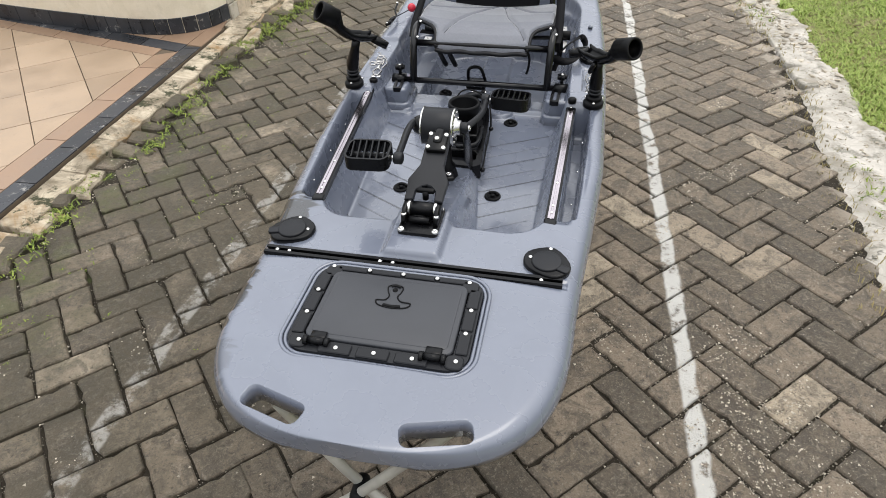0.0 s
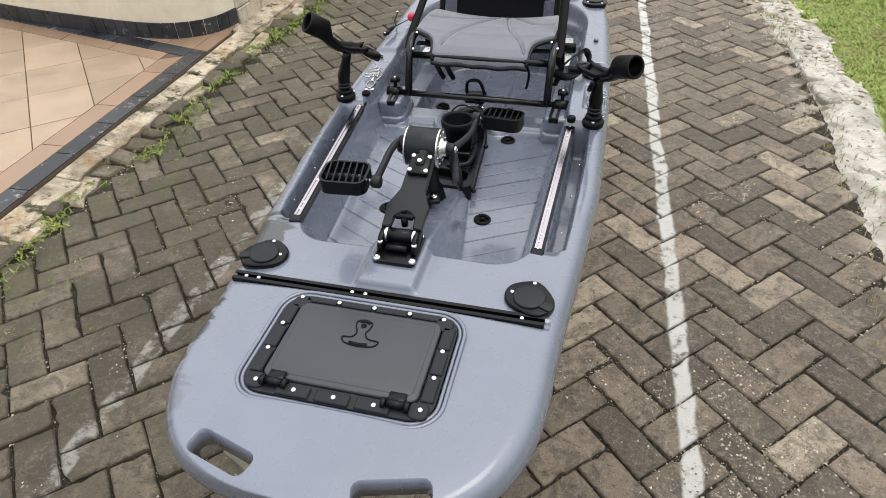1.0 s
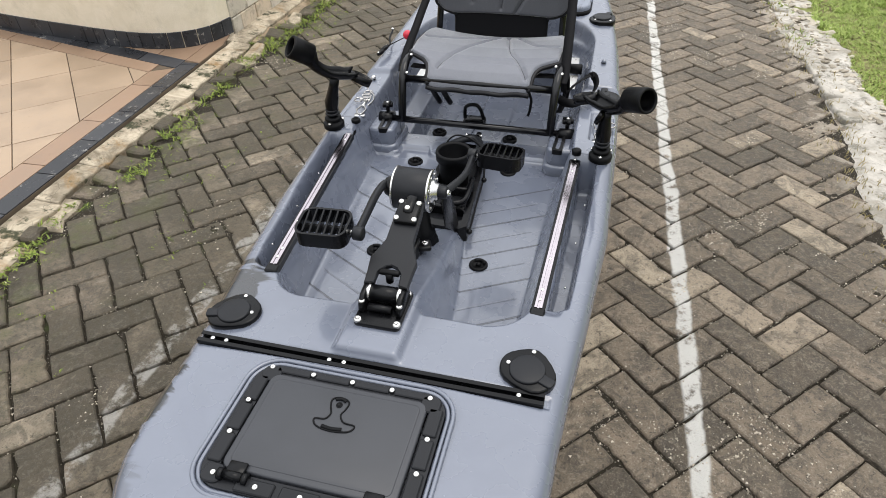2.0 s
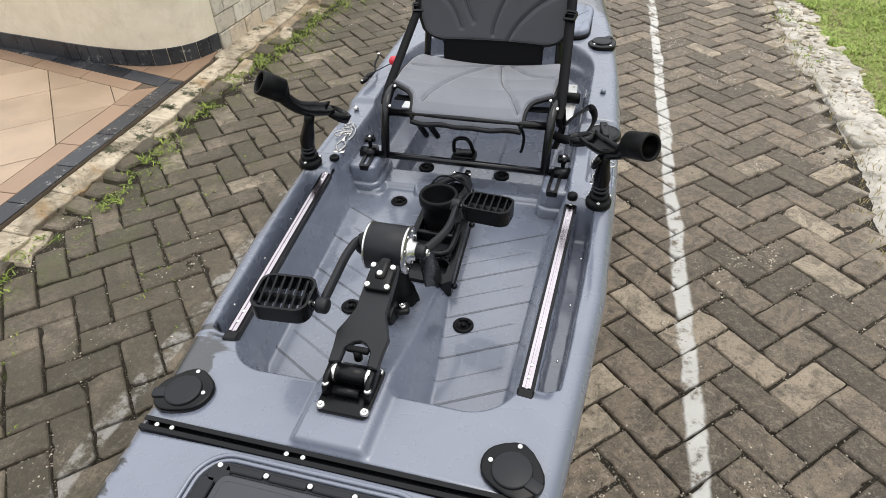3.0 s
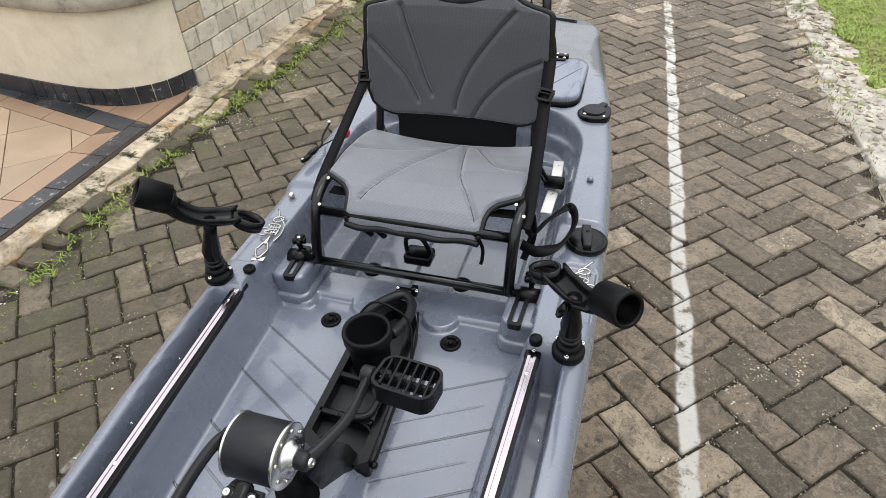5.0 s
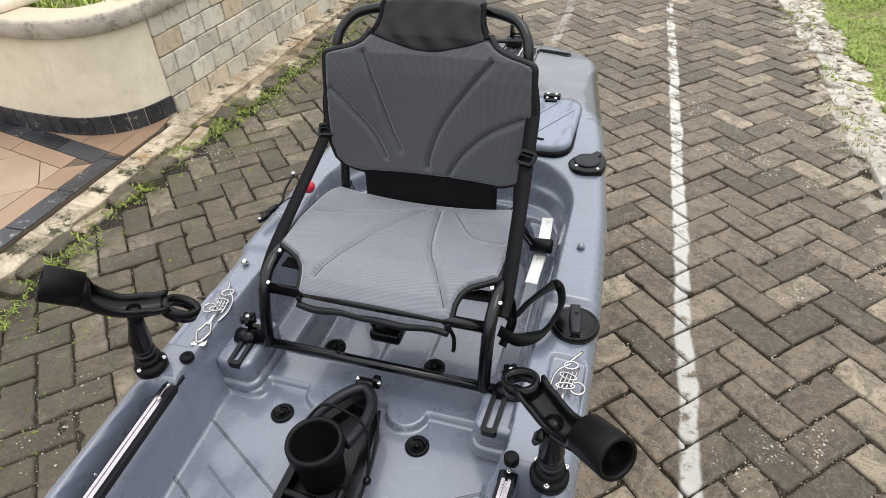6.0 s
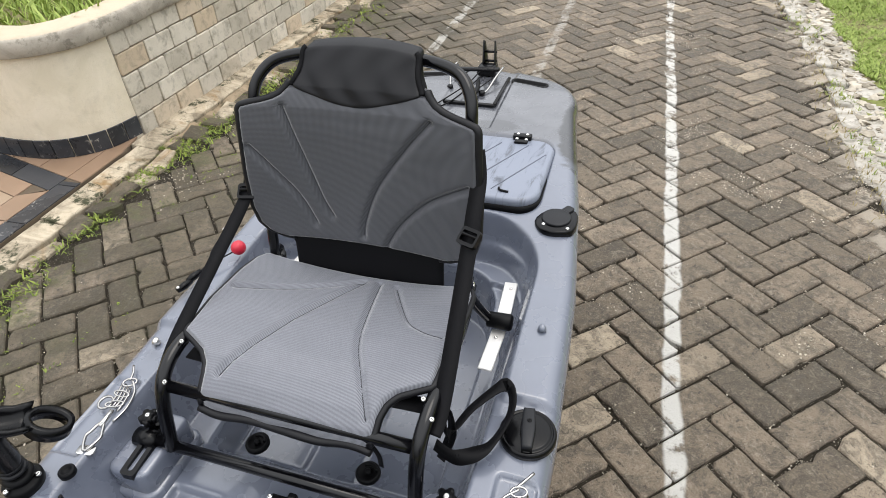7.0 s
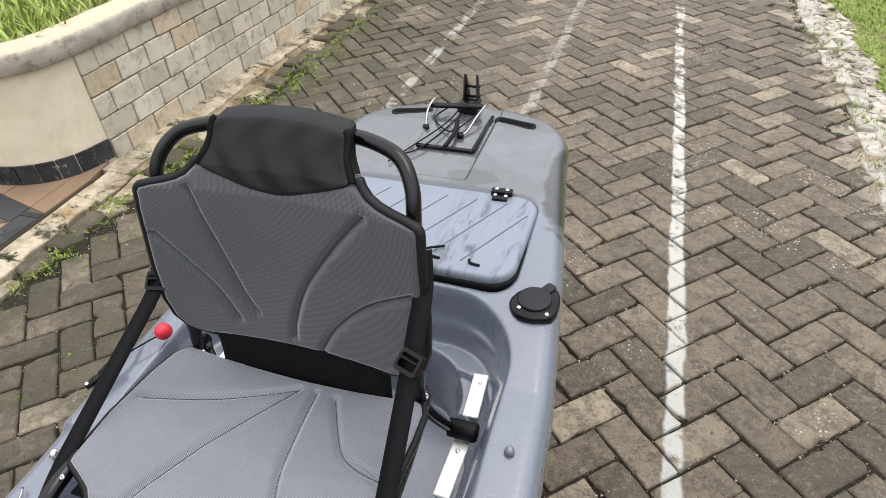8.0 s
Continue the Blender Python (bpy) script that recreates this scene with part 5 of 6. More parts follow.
# ---- folding stands under the hull ----
def build_stand(at, tops):
    stand = thing("folding_stand", KAYAK @ Matrix.Translation((0, at, 0)), "folding stand of crossed pale steel tubes carrying the kayak", "stand", "folding stands")
    for dv, top in tops:
        low = top * 0.50
        for pts in ([(-0.165, dv, top), (-0.03, dv + 0.012, low), (0.080, dv + 0.012, low * 0.5), (0.215, dv, 0.014)],
                    [(0.175, dv, top), (-0.03, dv - 0.012, low), (-0.16, dv - 0.012, low * 0.5), (-0.315, dv, 0.014)]):
            bm = bmesh.new()
            tube(bm, curve(pts, 6), 0.0115, 12)
            part("leg", bm, GREYTUBE, stand)
        bm = bmesh.new()
        lathe(bm, [(0.014, -0.030), (0.017, -0.020), (0.017, 0.020), (0.014, 0.030)], pose(-0.03, dv, low, 90), 16)
        part("pivot", bm, RUBBER, stand, "black rubber pivot")
    for u in (0.215, -0.315):
        bm = bmesh.new()
        tube(bm, [(u, tops[0][0] - 0.03, 0.012), (u, tops[-1][0] + 0.03, 0.012)], 0.0115, 12)
        part("foot_bar", bm, GREYTUBE, stand)


build_stand(-0.40, ((0.0, 0.535),))
build_stand(1.85, ((-0.15, 0.300), (0.15, 0.315)))


# ---- pedal drive ----
def pedal(parent, u, v, z, w, d, turn, tilt):
    """A slatted pedal: rounded side walls, slats across, a bright spindle."""
    at = pose(u, v, z, tilt, 0, turn)
    bm = bmesh.new()
    frame_ring(bm, rounded(w, d, 0.022, 5), rounded(w - 0.010, d - 0.010, 0.018, 5), -0.034, 0.0)
    box(bm, (w - 0.012, 0.014, 0.018), pose(0, 0, -0.020), 0.004, 1)
    ped = part("pedal", bm, PLASTIC, parent, "black slatted plastic pedal", False, at)
    n = 7
    for i in range(1, n):
        x = -w / 2 + w * i / n
        inset = 0.010 if i in (1, n - 1) else 0.004
        bm = bmesh.new()
        box(bm, (0.0045, d - 2 * inset, 0.020), pose(x, 0, -0.010, 0, 0, 6), 0.001, 1)
        part("slat", bm, PLASTIC, ped, "", False)
    return ped


def build_drive():
    drive = thing("pedal_drive", KAYAK, "black pedal drive unit with slatted pedals bolted to the kayak's ridge", "pedal drive")
    # base plate
    bm = bmesh.new()
    slab(bm, rounded(0.096, 0.110, 0.010, 4, 0.003, 0.110), 0.600, 0.613, bevel=0.002)
    plate = part("base_plate", bm, PLASTIC, drive)
    for u, v in ((-0.036, 0.064), (0.044, 0.066), (0.040, 0.155), (-0.036, 0.155)):
        fixed_screw(plate, (u, v, 0.6135), 0.009)
    # hinge: two cheeks and rollers
    for u in (-0.036, 0.042):
        bm = bmesh.new()
        slab(bm, [(0.082, 0.612), (0.152, 0.612), (0.148, 0.640), (0.128, 0.652), (0.100, 0.648), (0.086, 0.632)], -0.005, 0.005, Matrix(((0, 0, 1, u), (1, 0, 0, 0), (0, 1, 0, 0), (0, 0, 0, 1))), 0.002, 1)
        part("cheek", bm, PLASTIC, drive)
        for v, z in ((0.094, 0.630), (0.140, 0.642)):
            fixed_screw(drive, (u, v, z + 0.006), 0.007)
    bm = bmesh.new()
    tube(bm, [(-0.034, 0.124, 0.634), (0.040, 0.124, 0.634)], 0.017, 18)
    tube(bm, [(-0.022, 0.092, 0.624), (0.026, 0.092, 0.624)], 0.008, 12)
    part("hinge_pin", bm, PLASTIC, drive)
    for u in (-0.029, 0.035):
        bm = bmesh.new()
        lathe(bm, [(0.0175, -0.004), (0.0185, -0.003), (0.0185, 0.003), (0.0175, 0.004)], pose(u, 0.124, 0.634, 0, 90), 18)
        part("collar", bm, STEEL, drive, "bright steel collar")
    # wing knob
    bm = bmesh.new()
    box(bm, (0.044, 0.012, 0.012), pose(0.004, 0.156, 0.664, 12), 0.004)
    cyl(bm, 0.008, 0.008, 0.022, pose(0.004, 0.154, 0.642), 12)
    part("wing_knob", bm, RUBBER, drive)
    # spade-shaped arm, rising to the head
    ax = Vector((0, 0.205, 0.066)).normalized()
    m = Matrix.Translation((0.004, 0.128, 0.650)) @ ax.to_track_quat("Y", "Z").to_matrix().to_4x4()
    bm = bmesh.new()
    half = [(0.046, 0.0), (0.047, 0.030), (0.050, 0.062), (0.040, 0.085), (0.030, 0.110), (0.029, 0.185), (0.026, 0.215)]
    notch = [(0.026, 0.004), (0.024, 0.030), (0.012, 0.044)]
    outline = half + [(-x, y) for x, y in half[::-1]] + [(-x, y) for x, y in notch] + [(0.0, 0.048)] + notch[::-1]
    slab(bm, outline, -0.006, 0.006, m, 0.002, 1)
    part("arm", bm, DULL, drive, "flat black spade-shaped arm", False)
    # head block
    bm = bmesh.new()
    box(bm, (0.050, 0.062, 0.016), m @ pose(0, 0.180, 0.010), 0.005)
    box(bm, (0.024, 0.050, 0.026), m @ pose(0.001, 0.196, 0.011), 0.008)
    part("head", bm, PLASTIC, drive)
    for x, y, z in ((-0.019, 0.158, 0.018), (0.020, 0.158, 0.018), (-0.019, 0.201, 0.018), (0.020, 0.201, 0.018), (0.0, 0.182, 0.0245)):
        fixed_screw(drive, m @ Vector((x, y, z)), 0.0065, None, m.to_3x3() @ Vector((0, 0, 1)))
    # the drum with bright rims
    c = Vector((-0.014, 0.400, 0.704))
    side = pose(*c, 0, 90)
    bm = bmesh.new()
    lathe(bm, [(0.044, -0.042), (0.0485, -0.038), (0.0485, 0.038), (0.044, 0.042)], side, 40)
    part("drum", bm, DULL, drive, "satin black drum")
    for z, r, h in ((-0.041, 0.0500, 0.005), (0.041, 0.0500, 0.006)):
        bm = bmesh.new()
        lathe(bm, [(r - 0.002, z - h / 2), (r, z - h / 4), (r, z + h / 4), (r - 0.002, z + h / 2), (0.02, z + h / 2)], side, 40)
        rim = part("rim", bm, STEEL, drive, "bright steel rim")
        if z > 0:
            for k in range(8):
                a = k * math.pi / 4 + 0.2
                bm = bmesh.new()
                lathe(bm, [(0.0035, 0.0), (0.0035, 0.0022), (0.0015, 0.0016)], side @ pose(0.039 * math.cos(a), 0.039 * math.sin(a), z + h / 2), 8)
                part("bolt", bm, STEEL, rim)
    bm = bmesh.new()
    lathe(bm, [(0.027, 0.043), (0.027, 0.047), (0.020, 0.050), (0.020, 0.058)], side, 24)
    part("hub", bm, STEEL, drive, "bright steel hub")
    bm = bmesh.new()
    lathe(bm, [(0.020, -0.066), (0.024, -0.058), (0.026, -0.043)], side, 24)
    part("hub", bm, PLASTIC, drive)
    # cranks
    for pts, r0, r1 in (([(-0.066, 0.404, 0.712), (-0.080, 0.392, 0.716), (-0.083, 0.340, 0.719), (-0.077, 0.270, 0.723), (-0.071, 0.208, 0.727), (-0.068, 0.190, 0.727)], 0.0125, 0.0105),
                        ([(0.054, 0.398, 0.706), (0.068, 0.420, 0.707), (0.087, 0.480, 0.707), (0.088, 0.545, 0.705), (0.084, 0.575, 0.704)], 0.015, 0.010)):
        bm = bmesh.new()
        p = curve(pts, 6)
        tube(bm, p, lambda t: (r0 + (r1 - r0) * min(1, t * 1.6)) * 0.66, 16, square=1.26)
        for e in (p[0], p[-1]):
            lathe(bm, [(0.012, -0.011), (0.015, -0.008), (0.015, 0.008), (0.012, 0.011)], pose(*e, 0, 90), 16)
        part("crank", bm, DULL, drive, "cast black crank arm")
    fixed_screw(drive, (0.067, 0.398, 0.706), 0.008, None, (1, -0.2, 0.2))
    for u, v, z in ((-0.082, 0.190, 0.727), (0.098, 0.573, 0.704)):
        bm = bmesh.new()
        tube(bm, [(u - 0.012, v, z), (u + 0.012, v, z)], 0.006, 10)
        part("spindle", bm, STEEL, drive)
    pedal(drive, -0.142, 0.192, 0.744, 0.108, 0.086, 4, 3)
    pedal(drive, 0.156, 0.572, 0.724, 0.108, 0.078, -6, -6)
    # the leg that goes down through the well, with its rubber boot
    bm = bmesh.new()
    lathe(bm, [(0.036, 0.0), (0.037, 0.008), (0.031, 0.012), (0.035, 0.020), (0.029, 0.025), (0.032, 0.034), (0.026, 0.040), (0.030, 0.048), (0.022, 0.054), (0.018, 0.15)], pose(-0.006, 0.428, 0.520, 6), 28)
    part("boot", bm, RUBBER, drive, "ribbed black rubber boot")
    bm = bmesh.new()
    box(bm, (0.016, 0.045, 0.050), pose(0.000, 0.340, 0.572, 15), 0.004)
    box(bm, (0.036, 0.030, 0.014), pose(0.014, 0.358, 0.575, 10, 0, 20), 0.005)
    lug = part("lug", bm, PLASTIC, drive)
    fixed_screw(lug, (0.018, 0.358, 0.584), 0.008)
    bm = bmesh.new()
    slab(bm, [(0.392, 0.690), (0.455, 0.682), (0.520, 0.570), (0.552, 0.480), (0.538, 0.472), (0.488, 0.530), (0.420, 0.590)], -0.002, 0.002, Matrix(((0, 0, 1, 0.052), (1, 0, 0, 0), (0, 1, 0, 0), (0, 0, 0, 1))), 0.001, 1)
    part("guard", bm, PLASTIC, drive)


build_drive()


# ---- cup holder tray behind the drive ----
def build_tray():
    tray = thing("cup_holder_tray", KAYAK, "black plastic tray with round cup holder and loop handle", "tray")
    bm = bmesh.new()
    outer = [(-0.066, 0.545), (-0.020, 0.520), (0.060, 0.515), (0.078, 0.530), (0.064, 0.80), (0.052, 0.88), (0.024, 0.94), (-0.020, 0.945), (-0.056, 0.90), (-0.072, 0.80)]
    inner = [(-0.052, 0.565), (-0.018, 0.545), (0.046, 0.540), (0.060, 0.555), (0.046, 0.790), (0.036, 0.855), (0.016, 0.905), (-0.014, 0.910), (-0.040, 0.870), (-0.056, 0.785)]
    frame_ring(bm, outer, inner, FLOOR_Z, 0.515)
    part("rim", bm, PLASTIC, tray, "", False)
    bm = bmesh.new()
    slab(bm, offset_in(outer, 0.004), FLOOR_Z - 0.004, 0.486)
    part("pan", bm, DULL, tray, "", False)
    for v, w in ((0.705, 0.112), (0.612, 0.116)):
        bm = bmesh.new()
        box(bm, (w, 0.014, 0.030), pose(-0.003, v, 0.500, 0, 0, -2), 0.003, 1)
        part("cross_bar", bm, PLASTIC, tray)
    bm = bmesh.new()
    tube(bm, curve([(0.050, 0.73, 0.530), (0.054, 0.66, 0.532), (0.048, 0.612, 0.532), (0.014, 0.597, 0.532), (-0.006, 0.600, 0.530)], 5), 0.008, 8)
    part("grab", bm, PLASTIC, tray)
    # cup holder
    bm = bmesh.new()
    at = Matrix.Translation((-0.013, 0.768, 0.0))
    lathe(bm, [(0.040, 0.47), (0.043, 0.53), (0.045, 0.562), (0.051, 0.568), (0.052, 0.588), (0.050, 0.594), (0.044, 0.594), (0.0415, 0.588), (0.039, 0.492), (0.002, 0.490)], at, 36)
    part("cup_holder", bm, RUBBER, tray, "deep round black cup holder")
    # loop handle
    bm = bmesh.new()
    tube(bm, curve([(0.030, 0.795, 0.560), (0.042, 0.850, 0.553), (0.034, 0.905, 0.546), (0.004, 0.935, 0.542), (-0.028, 0.905, 0.546), (-0.052, 0.850, 0.553), (-0.056, 0.800, 0.560)], 6), 0.011, 10)
    part("loop_handle", bm, DULL, tray, "rounded black loop handle")
    bm = bmesh.new()
    box(bm, (0.040, 0.020, 0.022), pose(-0.002, 0.955, 0.530), 0.006)
    box(bm, (0.016, 0.018, 0.026), pose(0.020, 0.962, 0.534), 0.004)
    part("clip", bm, PLASTIC, tray)
    for u in (-0.018, 0.028):
        fixed_screw(tray, (u, 0.955, 0.542), 0.005)
    # cords
    for pts in ([(-0.064, 0.800, 0.560), (-0.030, 0.835, 0.600), (0.020, 0.835, 0.598), (0.060, 0.825, 0.565), (0.076, 0.770, 0.505)],
                [(0.034, 0.600, 0.522), (0.058, 0.590, 0.516), (0.068, 0.560, 0.505), (0.082, 0.540, 0.492), (0.078, 0.640, 0.495), (0.070, 0.80, 0.505), (0.050, 0.90, 0.530)]):
        bm = bmesh.new()
        tube(bm, curve(pts, 7), 0.0026, 6)
        part("cord", bm, RUBBER, tray)
    for at in ((0.084, 0.538, 0.492), (0.076, 0.768, 0.505)):
        bm = bmesh.new()
        bmesh.ops.create_uvsphere(bm, u_segments=12, v_segments=8, radius=0.008, matrix=Matrix.Translation(at))
        part("cord_bead", bm, PLASTIC, tray)


build_tray()


# ---- rod holders ----
def build_rod_holder(base, tip, tail, facing):
    """A swivel base, a stem and a cradle that ends in a ring collar."""
    base, tip, tail = Vector(base), Vector(tip), Vector(tail)
    holder = thing("rod_holder", KAYAK @ Matrix.Translation(base), "black plastic fishing rod holder on a swivel base", "rod holder", "rod holders")
    tip, tail = tip - base, tail - base
    bm = bmesh.new()
    lathe(bm, [(0.031, -0.008), (0.032, 0.006), (0.028, 0.010), (0.022, 0.011), (0.022, 0.016), (0.025, 0.018), (0.025, 0.024), (0.018, 0.028)], Matrix(), 28)
    part("swivel_base", bm, RUBBER, holder)
    for a in (0.5, 2.6, 4.7):
        fixed_screw(holder, (0.028 * math.cos(a), 0.028 * math.sin(a), 0.014), 0.005)
    mid = tip.lerp(tail, 0.60)
    low = mid - Vector((0, 0, 0.028))
    bm = bmesh.new()
    tube(bm, [Vector((0, 0, 0.028)), Vector((0, 0, 0.045)), Vector((0, 0, 0.062)).lerp(low, 0.1), low.lerp(Vector((0, 0, 0.06)), 0.35), low], lambda t: 0.0135 + 0.0085 * math.exp(-((t - 0.42) / 0.20) ** 2), 16)
    part("stem", bm, PLASTIC, holder)
    bm = bmesh.new()
    lathe(bm, [(0.019, -0.004), (0.022, 0.0), (0.019, 0.004)], Matrix.Translation((0, 0, 0.037)), 20)
    lathe(bm, [(0.018, -0.004), (0.021, 0.0), (0.018, 0.004)], Matrix.Translation((0, 0, 0.048)), 20)
    part("stem_ring", bm, DULL, holder)
    # collar: a short open tube
    ax = (tip - tail).normalized()
    m = Matrix.Translation(tip) @ ax.to_track_quat("Z", "Y").to_matrix().to_4x4()
    bm = bmesh.new()
    n, r0, r1 = 28, 0.0305, 0.0245
    rows = []
    for r, z in ((r1, -0.062), (r0, -0.062), (r0 + 0.001, -0.005), (r0, 0.0), (r1 + 0.001, 0.0), (r1, -0.004)):
        rows.append([bm.verts.new(m @ Vector((r * math.cos(2 * math.pi * i / n), r * math.sin(2 * math.pi * i / n), z))) for i in range(n)])
    for a, b in zip(rows, rows[1:] + rows[:1]):
        for i in range(n):
            bm.faces.new((a[i], a[(i + 1) % n], b[(i + 1) % n], b[i]))
    part("collar", bm, RUBBER, holder, "round black collar open at its end")
    # cradle: a trough from the collar to the end ring
    side = ax.cross(Vector((0, 0, 1))).normalized()
    up = side.cross(ax).normalized()
    length = (tip - tail).length
    bm = bmesh.new()
    rows = []
    for k in range(13):
        t = k / 12
        c = tip - ax * (0.056 + (length - 0.080) * t)
        drop = 0.014 * t * t - 0.018 * math.sin(t * math.pi)
        ro = 0.0285 - 0.002 * math.sin(t * math.pi)
        wall = radians(176 if t < 0.10 else 92 + 30 * abs(t - 0.5) if t < 0.80 else 90)
        row = []
        for j in range(9):
            a = -wall + 2 * wall * j / 8
            row.append(c + (side * math.sin(a) - up * math.cos(a)) * ro + up * drop)
        for j in range(8, -1, -1):
            a = -wall + 2 * wall * j / 8
            row.append(c + (side * math.sin(a) - up * math.cos(a)) * (ro - 0.006) + up * drop)
        rows.append([bm.verts.new(p) for p in row])
    for a, b in zip(rows, rows[1:]):
        for j in range(len(a)):
            bm.faces.new((a[j], a[(j + 1) % len(a)], b[(j + 1) % len(a)], b[j]))
    bm.faces.new(rows[0])
    bm.faces.new(rows[-1][::-1])
    part("cradle", bm, PLASTIC, holder)
    # open ring at the cradle's end
    bm = bmesh.new()
    c = tip - ax * (length + 0.002) - up * 0.004
    tube(bm, [c + ax * 0.030 * math.cos(t) + side * 0.024 * math.sin(t) for t in [i * math.pi / 12 for i in range(24)]], 0, closed=True, flat=(0.009, 0.022, tuple(up)))
    part("end_ring", bm, PLASTIC, holder, "open oval ring of black plastic")
    bm = bmesh.new()
    box(bm, (0.012, 0.022, 0.040), Matrix.Translation(low + side * 0.024 * facing - Vector((0, 0, 0.02))) @ pose(0, 0, 0, 20, 20 * facing), 0.004, 1)
    part("lever", bm, PLASTIC, holder)


build_rod_holder((-0.404, 0.836, 0.600), (-0.462, 0.762, 0.866), (-0.318, 0.880, 0.738), 1)
build_rod_holder((0.391, 0.806, 0.600), (0.480, 0.712, 0.818), (0.330, 0.862, 0.744), 1)


# ---- snap hooks and links on the side decks ----
def wire(parent, pts, r=0.0026, closed=True, name="link", steps=5):
    bm = bmesh.new()
    tube(bm, curve(pts, steps, closed), r, 7, closed)
    return part(name, bm, CHROME, parent)


def oval(c, a, b, turn, z=0.0, tilt=0.0):
    m = pose(*c, tilt, 0, turn)
    return [m @ Vector((a * math.cos(t), b * math.sin(t), z)) for t in [i * math.pi / 5 for i in range(10)]]


def build_hooks(at, turn, label, flip):
    h = thing("snap_hook", KAYAK @ pose(*at, 0, 0, turn), label, "snap hook", "snap hooks")
    bm = bmesh.new()
    slab(bm, rounded(0.034, 0.020, 0.007, 4), -0.001, 0.003, bevel=0.001, seg=1)
    part("pad", bm, STEEL, h)
    wire(h, [(0, -0.004, 0.005), (0.014, 0.022, 0.007), (0.011, 0.034, 0.007), (0.003, 0.052, 0.008), (-0.004, 0.052, 0.008), (-0.011, 0.034, 0.007), (-0.014, 0.022, 0.007)], 0.0028)
    bm = bmesh.new()
    tube(bm, [(0.0, 0.045, 0.008), (0.002, 0.062, 0.009), (0.003, 0.080, 0.010)], lambda t: 0.0050 - 0.001 * t, 8)
    part("swivel", bm, STEEL, h)
    for k in range(4):
        x = (-0.011 + 0.0075 * k) * flip
        wire(h, [(x, 0.082 + 0.004 * k, 0.006 + 0.003 * (k % 2)), (x + 0.002, 0.108, 0.008), (x + 0.005 * flip, 0.134 + 0.004 * k, 0.007)], 0.0024, False, "pin", 2)
    for y, a, b, turn in ((0.094, 0.017, 0.006, 12), (0.118, 0.016, 0.006, -8), (0.146, 0.013, 0.008, 20)):
        wire(h, oval((0.002 * flip, y, 0.009), a, b, turn, tilt=12), 0.0020, steps=3)
    wire(h, [(-0.004, 0.150, 0.010), (0.006 * flip, 0.166, 0.012), (0.016 * flip, 0.184, 0.012)], 0.0024, False, "pin", 3)
    wire(h, [(-0.014 * flip, 0.060, 0.004), (-0.024 * flip, 0.090, 0.006), (-0.020 * flip, 0.125, 0.008), (0.002, 0.150, 0.010)], 0.0024, False)
    wire(h, oval((0.024 * flip, 0.098, 0.005), 0.013, 0.014, 10), 0.0026)


build_hooks((-0.352, 0.918, 0.5925), 8, "bright steel snap hook and chain links lying on the side deck", -1)
build_hooks((0.380, 0.900, 0.592), -4, "bright steel clip with a split ring lying in the deck recess", 1)


# ---- terrace tiles, skirting, wall stones ----
def clip(poly, keep):
    """The part of a convex polygon on the side where keep(p) >= 0."""
    out = []
    for p, q in zip(poly, poly[1:] + poly[:1]):
        a, b = keep(p), keep(q)
        if a >= 0:
            out.append(p)
        if (a >= 0) != (b >= 0):
            t = a / (a - b)
            out.append((p[0] + (q[0] - p[0]) * t, p[1] + (q[1] - p[1]) * t))
    return out


def tile_piece(poly, z, material, name="tile", parent=None, gap=0.0026):
    if len(poly) < 3:
        return
    area = abs(sum(x0 * y1 - x1 * y0 for (x0, y0), (x1, y1) in zip(poly, poly[1:] + poly[:1]))) / 2
    if area < 0.0004:
        return
    cx, cy = sum(p[0] for p in poly) / len(poly), sum(p[1] for p in poly) / len(poly)
    flat = offset_in([(x - cx, y - cy) for x, y in poly], gap)
    bm = bmesh.new()
    slab(bm, flat, -0.010, 0.0, bevel=0.0012, seg=1)
    ob = part(name, bm, material, parent or terrace, "", False)
    ob.matrix_basis = pose(cx, cy, z + rng.uniform(-0.0006, 0.0006))


def front_line(a):
    """Near edge of the black band that runs along the wall."""
    return 3.345 - 0.262 * (a + 2.25)


def foot_b(a):
    """The wall's foot, as its distance along the lane."""
    return float(np.interp(a, [p.x for p in WALL_CURVE], [p.y for p in WALL_CURVE]))


